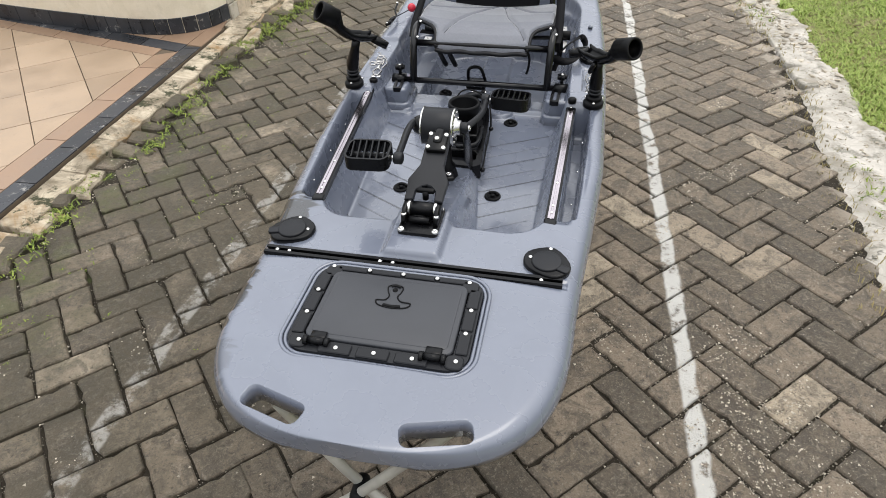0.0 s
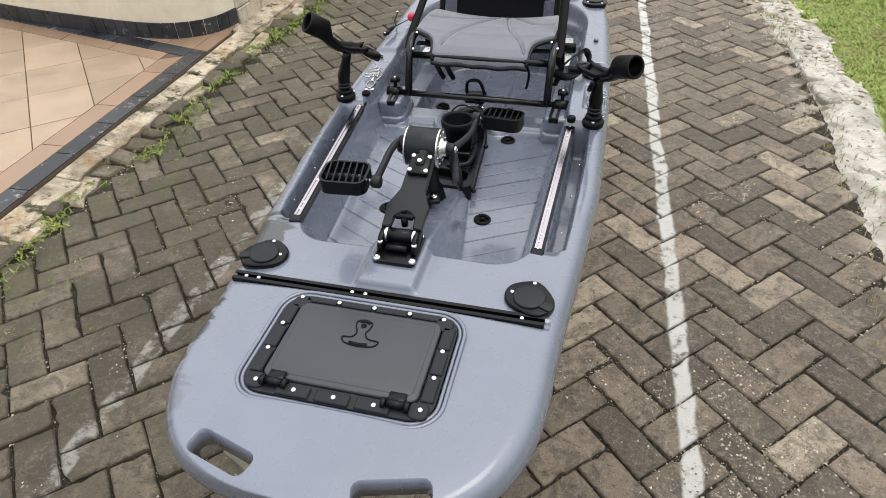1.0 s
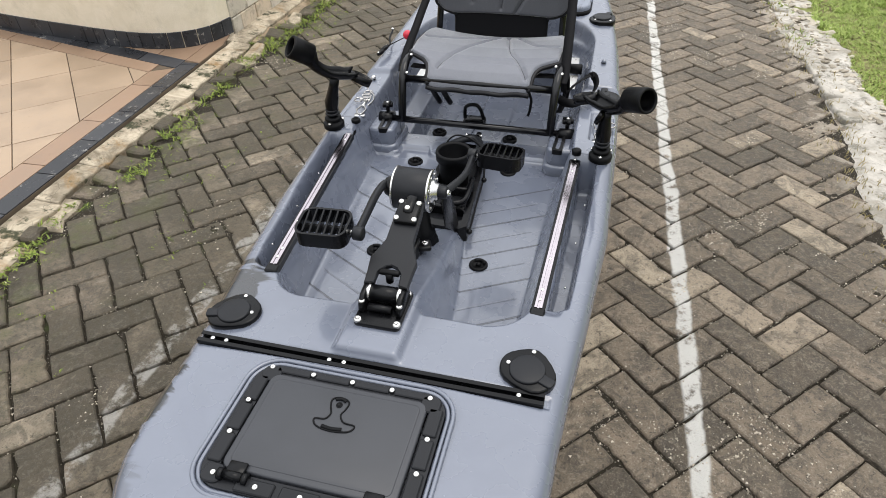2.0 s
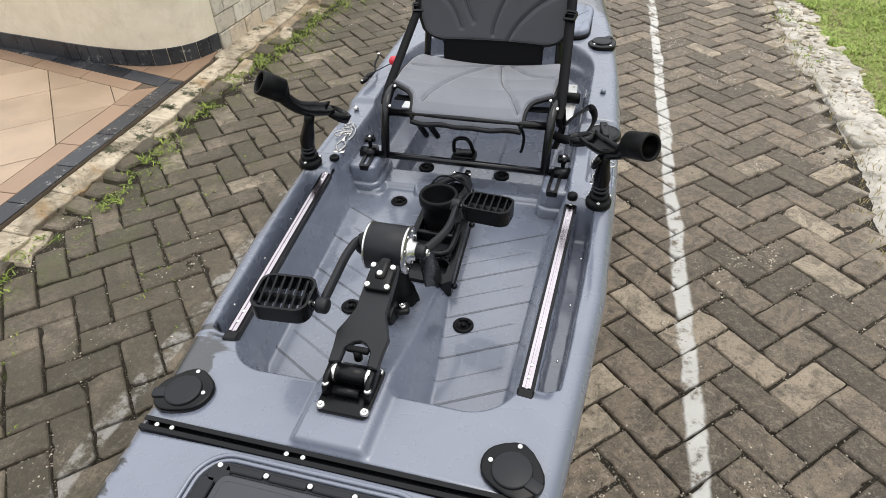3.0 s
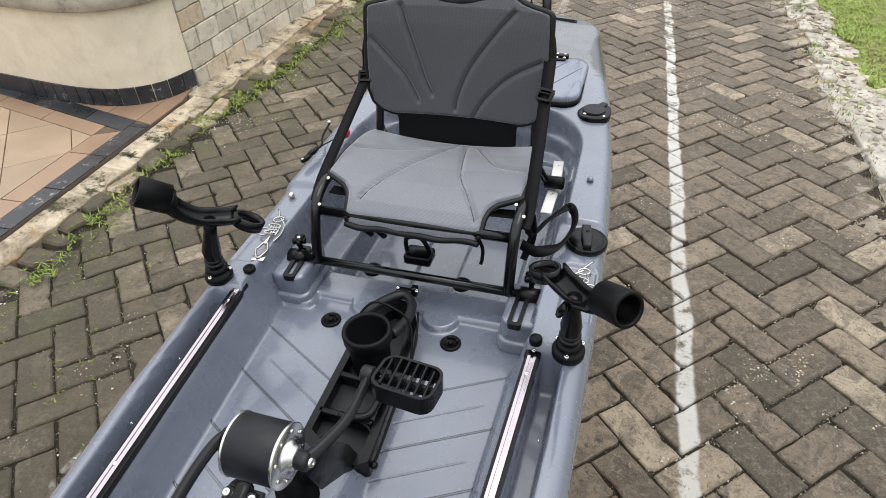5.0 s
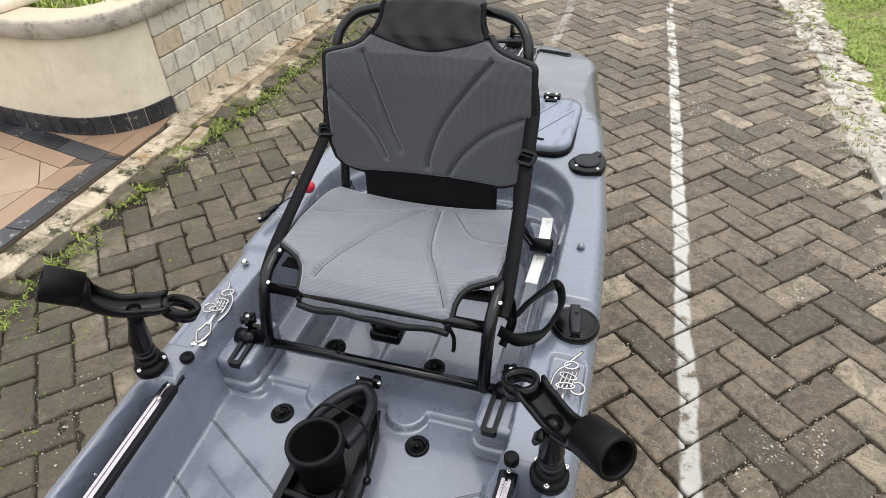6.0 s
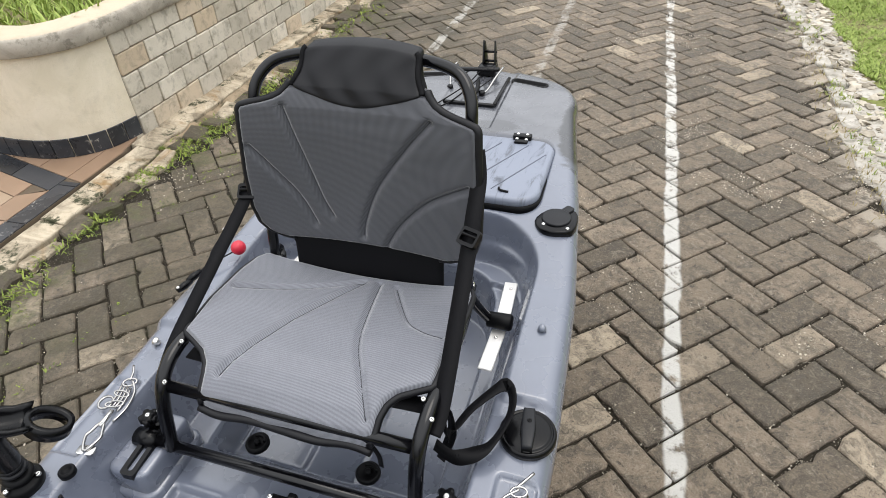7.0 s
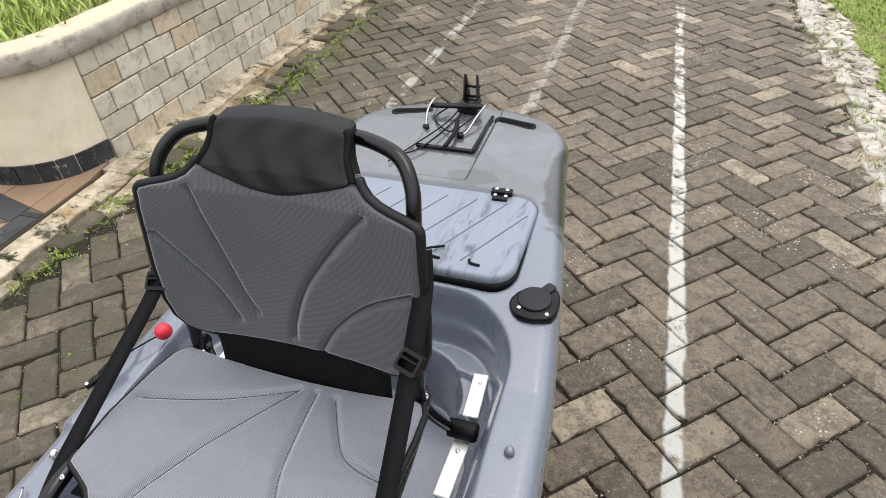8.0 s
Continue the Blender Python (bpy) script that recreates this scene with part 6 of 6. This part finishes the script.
def lay_terrace():
    t = TERRACE_Z
    inner = EDGE - 0.105
    # band along the lane
    b = -1.1
    while b < front_line(EDGE) + 0.11:
        e = min(b + 0.30, front_line(EDGE) + 0.115)
        tile_piece([(inner, b), (EDGE, b), (EDGE, e), (inner, e)], t, BAND, "border_tile")
        b = e
    # band along the wall
    a = inner
    while a > -5.2:
        c = a - 0.30
        tile_piece([(c, front_line(c)), (a, front_line(a)), (a, front_line(a) + 0.115), (c, front_line(c) + 0.115)], t, BAND, "border_tile")
        a = c
    # strips of terracotta inside both bands
    strip = inner - 0.125
    b = -1.1
    while b < 3.3:
        e = min(b + 0.42, front_line(inner))
        poly = [(strip, b), (inner, b), (inner, e), (strip, e)]
        tile_piece(clip(poly, lambda p: front_line(p[0]) - 0.10 - p[1] if p[0] < strip + 0.01 else front_line(p[0]) - p[1]), t, STRIP, "tile")
        b += 0.42
    a = strip
    while a > -5.2:
        c = a - 0.42
        tile_piece([(c, front_line(c) - 0.11), (a, front_line(a) - 0.11), (a, front_line(a)), (c, front_line(c))], t, STRIP, "tile")
        a = c
    # the floor behind the band, up to the wall
    a = inner
    while a > -3.6:
        c = a - 0.22
        tile_piece([(c, front_line(c) + 0.115), (a, front_line(a) + 0.115), (a, foot_b(a) + 0.03), (c, foot_b(c) + 0.03)], t, STRIP, "tile")
        a = c
    tile_piece([(inner, front_line(inner) + 0.115), (EDGE, front_line(EDGE) + 0.117), (EDGE, 3.72), (-2.19, 3.90), (inner, foot_b(inner) + 0.03)], t, STRIP, "tile")
    # slanting field
    size_x, size_y = 0.305, 0.40
    ang = radians(-48.7)
    ex, ey = Vector((math.cos(ang), math.sin(ang))), Vector((-math.sin(ang), math.cos(ang)))
    for i in range(-20, 20):
        for j in range(-20, 20):
            o = Vector((-2.345, 2.623)) + ex * (size_y * (i + 0.07)) + ey * (size_x * j)
            poly = [tuple(o), tuple(o + ex * size_y), tuple(o + ex * size_y + ey * size_x), tuple(o + ey * size_x)]
            if not (-5.8 < o.x < -1.6 and -1.8 < o.y < 4.6):
                continue
            poly = clip(poly, lambda p: strip - p[0])
            for keep in (lambda p: p[1] + 1.19, lambda p: p[0] + 5.19):
                poly = clip(poly, keep) if len(poly) > 2 else poly
            if len(poly) > 2:
                poly = clip(poly, lambda p: front_line(p[0]) - 0.11 - p[1])
            tile_piece(poly, t, TILE)


def lay_skirting():
    """Upright black tiles along the cream wall's foot."""
    dist, k = 0.0, len(WALL_CURVE) - 1
    pts = WALL_CURVE[::-1]
    walked, out = 0.0, [pts[0]]
    width = 0.088
    for p, q in zip(pts, pts[1:]):
        seg = (q - p).length
        pos = 0.0
        while walked + (seg - pos) >= width:
            pos += width - walked
            walked = 0.0
            out.append(p.lerp(q, pos / seg))
            if len(out) > 12:
                width = 0.30
        walked += seg - pos
    for p, q in zip(out[:34], out[1:35]):
        d = (q - p).normalized()
        n = Vector((-d.y, d.x))
        mid = (p + q) / 2
        bm = bmesh.new()
        w = (q - p).length - 0.004
        box(bm, (w, 0.010, 0.098), Matrix(), 0.0015, 1)
        ob = part("skirting_tile", bm, BAND, bpy.data.objects["wall_cream"], "", False)
        side = 1 if n.y < 0 else -1
        ob.matrix_basis = Matrix.Translation((mid.x + n.x * side * 0.004, mid.y + n.y * side * 0.004, TERRACE_Z + 0.050)) @ pose(0, 0, 0, 0, 0, math.degrees(math.atan2(d.y, d.x)))


def stone_mesh(seed, w, h):
    r = random.Random(seed)
    bm = bmesh.new()
    out = [(x + r.uniform(-0.002, 0.002), y + r.uniform(-0.002, 0.002)) for x, y in rounded(w, h, 0.006, 1)]
    slab(bm, out, -0.012, 0.010, bevel=0.004, seg=1)
    return mesh_of("stone", bm, STONE, False)


def lay_stones():
    d = (far_end - corner).normalized()
    yaw = math.degrees(math.atan2(d.y, d.x))
    base = Matrix.Translation((*corner, 0)) @ pose(0, 0, 0, 90, 0, yaw)
    flip = base @ pose(0, 0, 0, 0, 0, 0)
    shapes = {}
    heights = [-0.075, 0.035, 0.145, 0.255, 0.365, 0.475, 0.580]
    for row in range(6):
        z0, z1 = heights[row], heights[row + 1]
        x = 0.0
        first = 0.11 if row % 2 else 0.21
        k = 0
        while x < 5.4:
            w = first if k == 0 else 0.205
            key = (w, row == 5, (k * 7 + row * 3) % 5)
            if key not in shapes:
                shapes[key] = stone_mesh(k * 13 + row, w - 0.006, z1 - z0 - 0.006)
            ob = new("stone", shapes[key])
            ob.parent = stone_wall
            ob.matrix_basis = flip @ pose(x + w / 2, (z0 + z1) / 2, 0.004 + rng.uniform(-0.003, 0.003), rng.uniform(-0.8, 0.8), rng.uniform(-0.8, 0.8), rng.choice((0, 180)))
            x += w
            k += 1


lay_terrace()
lay_skirting()
lay_stones()


# ---- kerb stones and rubble by the verge ----
def rock_mesh(seed, flat=0.6):
    r = random.Random(seed)
    bm = bmesh.new()
    bmesh.ops.create_icosphere(bm, subdivisions=1, radius=1.0)
    for v in bm.verts:
        n = noise.fractal(v.co * 1.3 + Vector((seed * 3.1, 0, 0)), 1.0, 2.0, 2)
        v.co *= 0.8 + 0.5 * n
        v.co.x = max(-0.75, min(0.8, v.co.x))
        v.co.z = max(-0.5, min(0.45, v.co.z * flat))
    return mesh_of("rubble_stone", bm, VERGE, False)


verge_edge = thing("kerb_line", ROAD, "row of worn pale concrete kerb stones beside the lane", "kerb", kind="structure")
kinds = []
for s in range(4):
    bm = bmesh.new()
    slab(bm, [(x + rng.uniform(-0.008, 0.008), y + rng.uniform(-0.008, 0.008)) for x, y in rounded(0.085, 0.24, 0.015, 2)], -0.06, 0.010, bevel=0.008, seg=2)
    kinds.append(mesh_of("kerb_stone", bm, VERGE, True))
b = 3.5
while b < 10.0:
    ob = new("kerb_stone", kinds[rng.randrange(4)])
    ob.parent = verge_edge
    ob.matrix_basis = pose(road_edge(b) + 0.045 + rng.uniform(-0.012, 0.012), b, rng.uniform(-0.014, 0.002), rng.uniform(-4, 4), rng.uniform(-5, 5), rng.uniform(-6, 6))
    b += 0.25 + rng.uniform(0, 0.03)

def scatter_rubble():
    """Broken concrete and pebbles beside the kerb stones."""
    rocks = [rock_mesh(s) for s in range(9)]
    verts, faces = [], []
    q = random.Random(17)
    for k in range(2200):
        b = q.uniform(1.2, 9.8)
        a = road_edge(b) + 0.10 + abs(q.gauss(0.0, 0.15)) - (0.14 if k % 6 == 0 else 0.0)
        size = 0.004 + 0.021 * q.random() ** 2.4
        if b > 4.6:
            size *= 1.5
        if b < 3.4:
            size *= 0.45
        if a > 1.80:
            continue
        m = pose(a, b, verge_height(a, b) + size * 0.15, q.uniform(-20, 20), q.uniform(-20, 20), q.uniform(0, 360)) @ Matrix.Diagonal((size * q.uniform(0.8, 1.6), size, size * 0.7, 1))
        me = rocks[q.randrange(9)]
        n = len(verts)
        verts += [tuple(m @ v.co) for v in me.vertices]
        faces += [tuple(n + i for i in p.vertices) for p in me.polygons]
    me = bpy.data.meshes.new("rubble")
    me.from_pydata(verts, [], faces)
    me.materials.append(VERGE_STONE)
    ob = new("rubble", me)
    ob.matrix_world = ROAD
    tagged(ob, "loose pale stones and broken concrete beside the lane", "rubble", kind="stuff")


VERGE_STONE = make_tile("rubble_stone", (0.549, 0.490, 0.400), (0.158, 0.135, 0.098), 0.7)
scatter_rubble()


# ---- grit lying in the joints ----
def joint_gap(a, b):
    """How far a spot on the road lies from the nearest block's edge."""
    slip = 0.042 * float(smooth_between(np.array(a), -0.2, -0.9))
    p = pose(0, 0, 0, 0, 0, -LAY) @ (ROAD @ Vector((a, b, 0)))
    x, y = (p.x - LAY_AT[0] - slip) / MODULE, (p.y - LAY_AT[1]) / MODULE
    i, j = math.floor(x), math.floor(y)
    fx, fy = x - i, y - j
    d = (i - j) % 4
    gaps = [fx, 1 - fx, fy, 1 - fy]
    gaps[{0: 1, 1: 0, 3: 3, 2: 2}[d]] = 1.0
    return min(gaps) * MODULE


def scatter_grit():
    """Crumbs of stone, most of them in the joints, a few on the blocks."""
    base = [(1, 0, 0), (-0.5, 0.86, 0), (-0.5, -0.86, 0), (0.1, 0.1, 0.8)]
    verts, faces = [], []
    r = random.Random(5)
    for k in range(150000):
        a, b = (r.gauss(0.70, 0.30), r.uniform(0.2, 6.0)) if k % 3 == 0 else (r.uniform(-2.0, 1.3), r.uniform(-0.3, 6.5))
        heap = k % 30 == 0
        if heap:
            a, b = (r.gauss(0.62, 0.13), r.gauss(0.95, 0.24)) if k % 60 else (r.gauss(-0.62, 0.14), r.gauss(1.35, 0.22))
        patch = noise.fractal(Vector((a * 2.6, b * 2.6, 8.0)), 0.8, 2.1, 4)
        gap = joint_gap(a, b)
        top = gap > 0.0085
        if not heap and r.random() > (0.95 if not top else 0.015) * max(0.10, min(1.0, 0.42 + 1.5 * patch)):
            if not (top and patch > 0.42 and r.random() < 0.5):
                continue
        s = 0.0015 + 0.0042 * r.random() ** 2.5
        t = r.uniform(0, 6.3)
        z = max(joint_height(a, b), wavy(a, b, 0.9, 0.010, 12.0) + (0.001 if top else -0.009))
        n = len(verts)
        for x, y, h in base:
            verts.append((a + s * (x * math.cos(t) - y * math.sin(t)), b + s * (x * math.sin(t) + y * math.cos(t)), z + s * h))
        faces += [(n, n + 1, n + 3), (n + 1, n + 2, n + 3), (n + 2, n, n + 3)]
    me = bpy.data.meshes.new("grit")
    me.from_pydata(verts, [], faces)
    me.materials.append(GRIT)
    ob = new("grit", me)
    ob.matrix_world = ROAD
    tagged(ob, "pale grit scattered over the paving", "grit", kind="stuff")


GRIT = make_leaf("grit", (0.169, 0.145, 0.107), (0.781, 0.700, 0.577))
scatter_grit()


# ---- grass and weeds ----
def blades(name, spots, material, label, size, lean=0.6, per=1, wide=1.0):
    """Tapered, bent blades at the spots (a, b, z, scale)."""
    verts, faces = [], []
    r = random.Random(len(spots))
    for a, b, z, sc in spots:
        for _ in range(per):
            t = r.uniform(0, 6.283)
            h = size * sc * r.uniform(0.5, 1.2)
            w = (h * r.uniform(0.035, 0.07) + 0.0008) * wide
            ln = h * lean * r.uniform(0.3, 1.3)
            dx, dy = math.cos(t), math.sin(t)
            px, py = -dy * w, dx * w
            x, y = a + r.gauss(0, 0.006), b + r.gauss(0, 0.006)
            n = len(verts)
            for f, up, wd in ((0.0, 0.0, 1.0), (0.35, 0.6, 0.9), (1.0, 0.95, 0.12)):
                cx, cy, cz = x + dx * ln * f, y + dy * ln * f, z + h * up
                verts += [(cx - px * wd, cy - py * wd, cz), (cx + px * wd, cy + py * wd, cz)]
            faces += [(n, n + 1, n + 3, n + 2), (n + 2, n + 3, n + 5, n + 4)]
    me = bpy.data.meshes.new(name)
    me.from_pydata(verts, [], faces)
    me.materials.append(material)
    me.polygons.foreach_set("use_smooth", [True] * len(me.polygons))
    ob = new(name, me)
    ob.matrix_world = ROAD
    return tagged(ob, label, "grass", kind="stuff")


r = random.Random(21)
spots = []
for _ in range(48000):
    b = r.uniform(-1.1, 10.5)
    a = 1.57 + wavy(0.1, b, 0.4, 0.07, 9.0) + abs(r.gauss(0, 0.75)) - 0.03
    thin = noise.fractal(Vector((a * 1.3, b * 1.3, 3.0)), 1.0, 2.0, 3)
    if a < 4.5 and thin > -0.55 + 0.30 * (b < 3) - 0.4 * (a > 1.75):
        spots.append((a, b, -0.03 + 0.05 * float(smooth_between(np.array(a), 1.5, 2.4)), 0.6 + 0.5 * max(0, a - 1.6) + 0.4 * thin))
blades("grass", spots, GRASS, "green grass beside the lane", 0.046, 1.5, 4)
dry = [s for s in spots if s[1] < 4.5 and s[0] < 2.2][::3] + [(road_edge(b) + r.gauss(0.0, 0.05), b, 0.0, 0.45) for b in [r.uniform(1.6, 8.5) for _ in range(900)]]
blades("dry_grass", dry, DRYGRASS, "dry straw-coloured grass at the lane's edge", 0.045, 1.0, 2)

# weeds in the kerb's cracks and along the wall's foot
weeds = []
for ca, cb, spread, count in ((-1.99, 3.66, 0.06, 150), (-1.93, 4.02, 0.08, 230), (-1.86, 4.36, 0.08, 130), (-1.88, 4.72, 0.07, 90), (-1.80, 5.05, 0.09, 110), (-1.84, 5.5, 0.09, 90), (-1.85, 6.1, 0.10, 110), (-1.86, 6.9, 0.15, 120),
                              (-1.93, 2.75, 0.05, 90), (-1.90, 2.35, 0.04, 60), (-2.03, 1.78, 0.07, 150), (-1.98, 1.50, 0.06, 90), (-1.95, 3.2, 0.05, 80), (1.33, 2.35, 0.05, 40), (1.30, 5.1, 0.05, 40), (1.33, 4.5, 0.06, 30), (1.30, 6.2, 0.07, 60)):
    for _ in range(count):
        weeds.append((ca + r.gauss(0.03, spread * 0.8), cb + r.gauss(0, spread * 2.2), 0.010, 0.25 + 0.75 * r.random()))
for _ in range(2200):
    a, b = -2.02 + abs(r.gauss(0, 0.30)), r.uniform(1.0, 7.5)
    if noise.fractal(Vector((a * 3, b * 3, 1.0)), 1.0, 2.0, 3) > 0.12 - 0.12 * (b > 3.6):
        weeds.append((a, b, -0.004, 0.25 + 0.3 * r.random()))
blades("weed", weeds, WEED, "low green weeds growing from the kerb's cracks", 0.018, 1.8, 4, 1.8)

bed = []
for _ in range(5200):
    a, b = r.uniform(-5.5, -2.25), r.uniform(3.8, 7.5)
    if a < -2.3 - 0.0 and b > foot_b(a) + 0.19:
        bed.append((a, b, 0.60, 0.7 + 0.8 * r.random()))
blades("bed_grass", bed, GRASS, "dense green plants in the bed behind the wall", 0.075, 0.8, 4)


# ---- broken kerb stones between the terrace and the lane ----
def ragged(q, wide, long, jag):
    """The outline of a worn slab with broken edges."""
    pts = []
    n = max(3, int(long / 0.05))
    for i in range(n + 1):
        pts.append((wide / 2 + q.uniform(-jag, jag) * 1.6, -long / 2 + long * i / n))
    for i in range(n + 1):
        pts.append((-wide / 2 + q.uniform(-jag, jag) * 0.3, long / 2 - long * i / n))
    return pts


def lay_broken_kerb():
    line = thing("broken_kerb", ROAD, "broken kerb stones with gaping cracks along the terrace", "kerb", kind="structure")
    q = random.Random(31)
    b = 0.2
    while b < 9.3:
        size, wide = q.uniform(0.20, 0.62), q.uniform(0.105, 0.135)
        foot = EDGE + 0.004 if b < 3.75 else corner.x + 0.0333 * (b - corner.y) + 0.006
        bm = bmesh.new()
        slab(bm, ragged(q, wide, size, 0.007), -0.06, 0.010, bevel=0.007, seg=2)
        ob = part("kerb_slab", bm, KERB, line, "", False)
        ob.matrix_basis = pose(foot + wide / 2 + 0.002, b + size / 2, q.uniform(0.026, 0.034), q.uniform(-0.6, 0.6), q.uniform(5, 9), q.uniform(-1, 1))
        b += size + (q.uniform(-0.002, 0.002) if q.random() < 0.8 else q.uniform(0.015, 0.04))
    b = 0.3
    while b < 6.5:
        size, wide = q.uniform(0.07, 0.20), q.uniform(0.075, 0.130)
        bm = bmesh.new()
        slab(bm, ragged(q, wide, size, 0.012), -0.07, 0.024, bevel=0.009, seg=1)
        ob = part("kerb_stone", bm, KERB if q.random() < 0.12 else PAVER, line, "", False)
        ob.matrix_basis = pose(kerb_edge(b + size / 2) + 0.050 + q.uniform(-0.012, 0.012), b + size / 2, q.uniform(-0.018, 0.010), q.uniform(-9, 9), q.uniform(-4, 12), q.uniform(-14, 14))
        b += size + q.uniform(0.006, 0.03)


lay_broken_kerb()


# ---- paving blocks, laid in a herringbone at 45 degrees to the lane ----


def paver_mesh(seed, long):
    r = random.Random(seed)
    w, h = MODULE * 2 - 0.0060, MODULE - 0.0060
    pts = []
    for sx, sy in ((1, 1), (-1, 1), (-1, -1), (1, -1)):
        c = 0.003 + 0.016 * r.random() ** 6
        pts += [(sx * w / 2, sy * (h / 2 - c)), (sx * (w / 2 - c), sy * h / 2)] if sx * sy > 0 else [(sx * (w / 2 - c), sy * h / 2), (sx * w / 2, sy * (h / 2 - c))]
    # worn, chipped edges
    worn = []
    for (x0, y0), (x1, y1) in zip(pts, pts[1:] + pts[:1]):
        worn.append((x0, y0))
        n = int(math.hypot(x1 - x0, y1 - y0) / 0.026)
        for k in range(1, n):
            worn.append((x0 + (x1 - x0) * k / n, y0 + (y1 - y0) * k / n))
    pts = []
    for x, y in worn:
        chip = 0.0026 * r.random() + (0.010 * r.random() if r.random() < 0.08 else 0)
        d = math.hypot(x, y)
        pts.append((x * (1 - chip / d), y * (1 - chip * 1.4 / d)))
    bm = bmesh.new()
    slab(bm, pts, -0.03, 0.0, bevel=0.0045, seg=1)
    return mesh_of("paver", bm, PAVER, False)


def lay_pavers():
    kinds = [paver_mesh(s, True) for s in range(16)]
    turn = pose(0, 0, 0, 0, 0, LAY)
    back = ROAD.inverted()
    found = []
    for x in range(-60, 130):
        for y in range(-60, 130):
            d = (x - y) % 4
            if d not in (0, 3):
                continue
            cx, cy, spin = (x + 1, y + 0.5, 0) if d == 0 else (x + 0.5, y + 1, 90)
            p = turn @ Vector((LAY_AT[0] + cx * MODULE, LAY_AT[1] + cy * MODULE, 0))
            q = back @ p
            slip = 0.042 * float(smooth_between(np.array(q.x), -0.2, -0.9))
            p = p + turn.to_3x3() @ Vector((slip, -0.006 if slip > 0.03 else 0, 0))
            q = back @ p
            if -1.12 < q.y < 9.8 and kerb_edge(q.y) + 0.10 < q.x < road_edge(q.y) + 0.03:
                found.append((p, q, spin))
    near = sorted(found, key=lambda f: (f[1].x - 0.9) ** 2 * 1.5 + (f[1].y - 2.2) ** 2 * 0.35)
    r = random.Random(11)
    bm_rest = bmesh.new()
    for i, (p, q, spin) in enumerate(near):
        edge = min(q.x - kerb_edge(q.y), road_edge(q.y) - q.x)
        loose = 1.0 + 1.5 * max(0.0, 0.25 - edge) / 0.25
        dip = wavy(q.x, q.y, 0.9, 0.010, 12.0) - 0.004 * max(0, loose - 1)
        m = pose(p.x + r.uniform(-0.002, 0.002) * loose, p.y + r.uniform(-0.002, 0.002) * loose, dip + r.uniform(-0.003, 0.003) * loose,
                 r.uniform(-1.2, 1.2) * loose, r.uniform(-1.0, 1.0) * loose, LAY + spin + r.uniform(-1.2, 1.2) * loose + r.choice((0, 180)))
        me = kinds[r.randrange(len(kinds))]
        if i < 300:
            ob = new("paver", me)
            ob.parent = road
            ob.matrix_basis = back @ m
        else:
            n0 = len(bm_rest.verts)
            bm_rest.from_mesh(me)
            bm_rest.verts.ensure_lookup_table()
            bmesh.ops.transform(bm_rest, matrix=back @ m, verts=bm_rest.verts[n0:])
    rest = part("paving", bm_rest, PAVER, road, smooth=False)
    tagged(rest, kind="stuff")


lay_pavers()
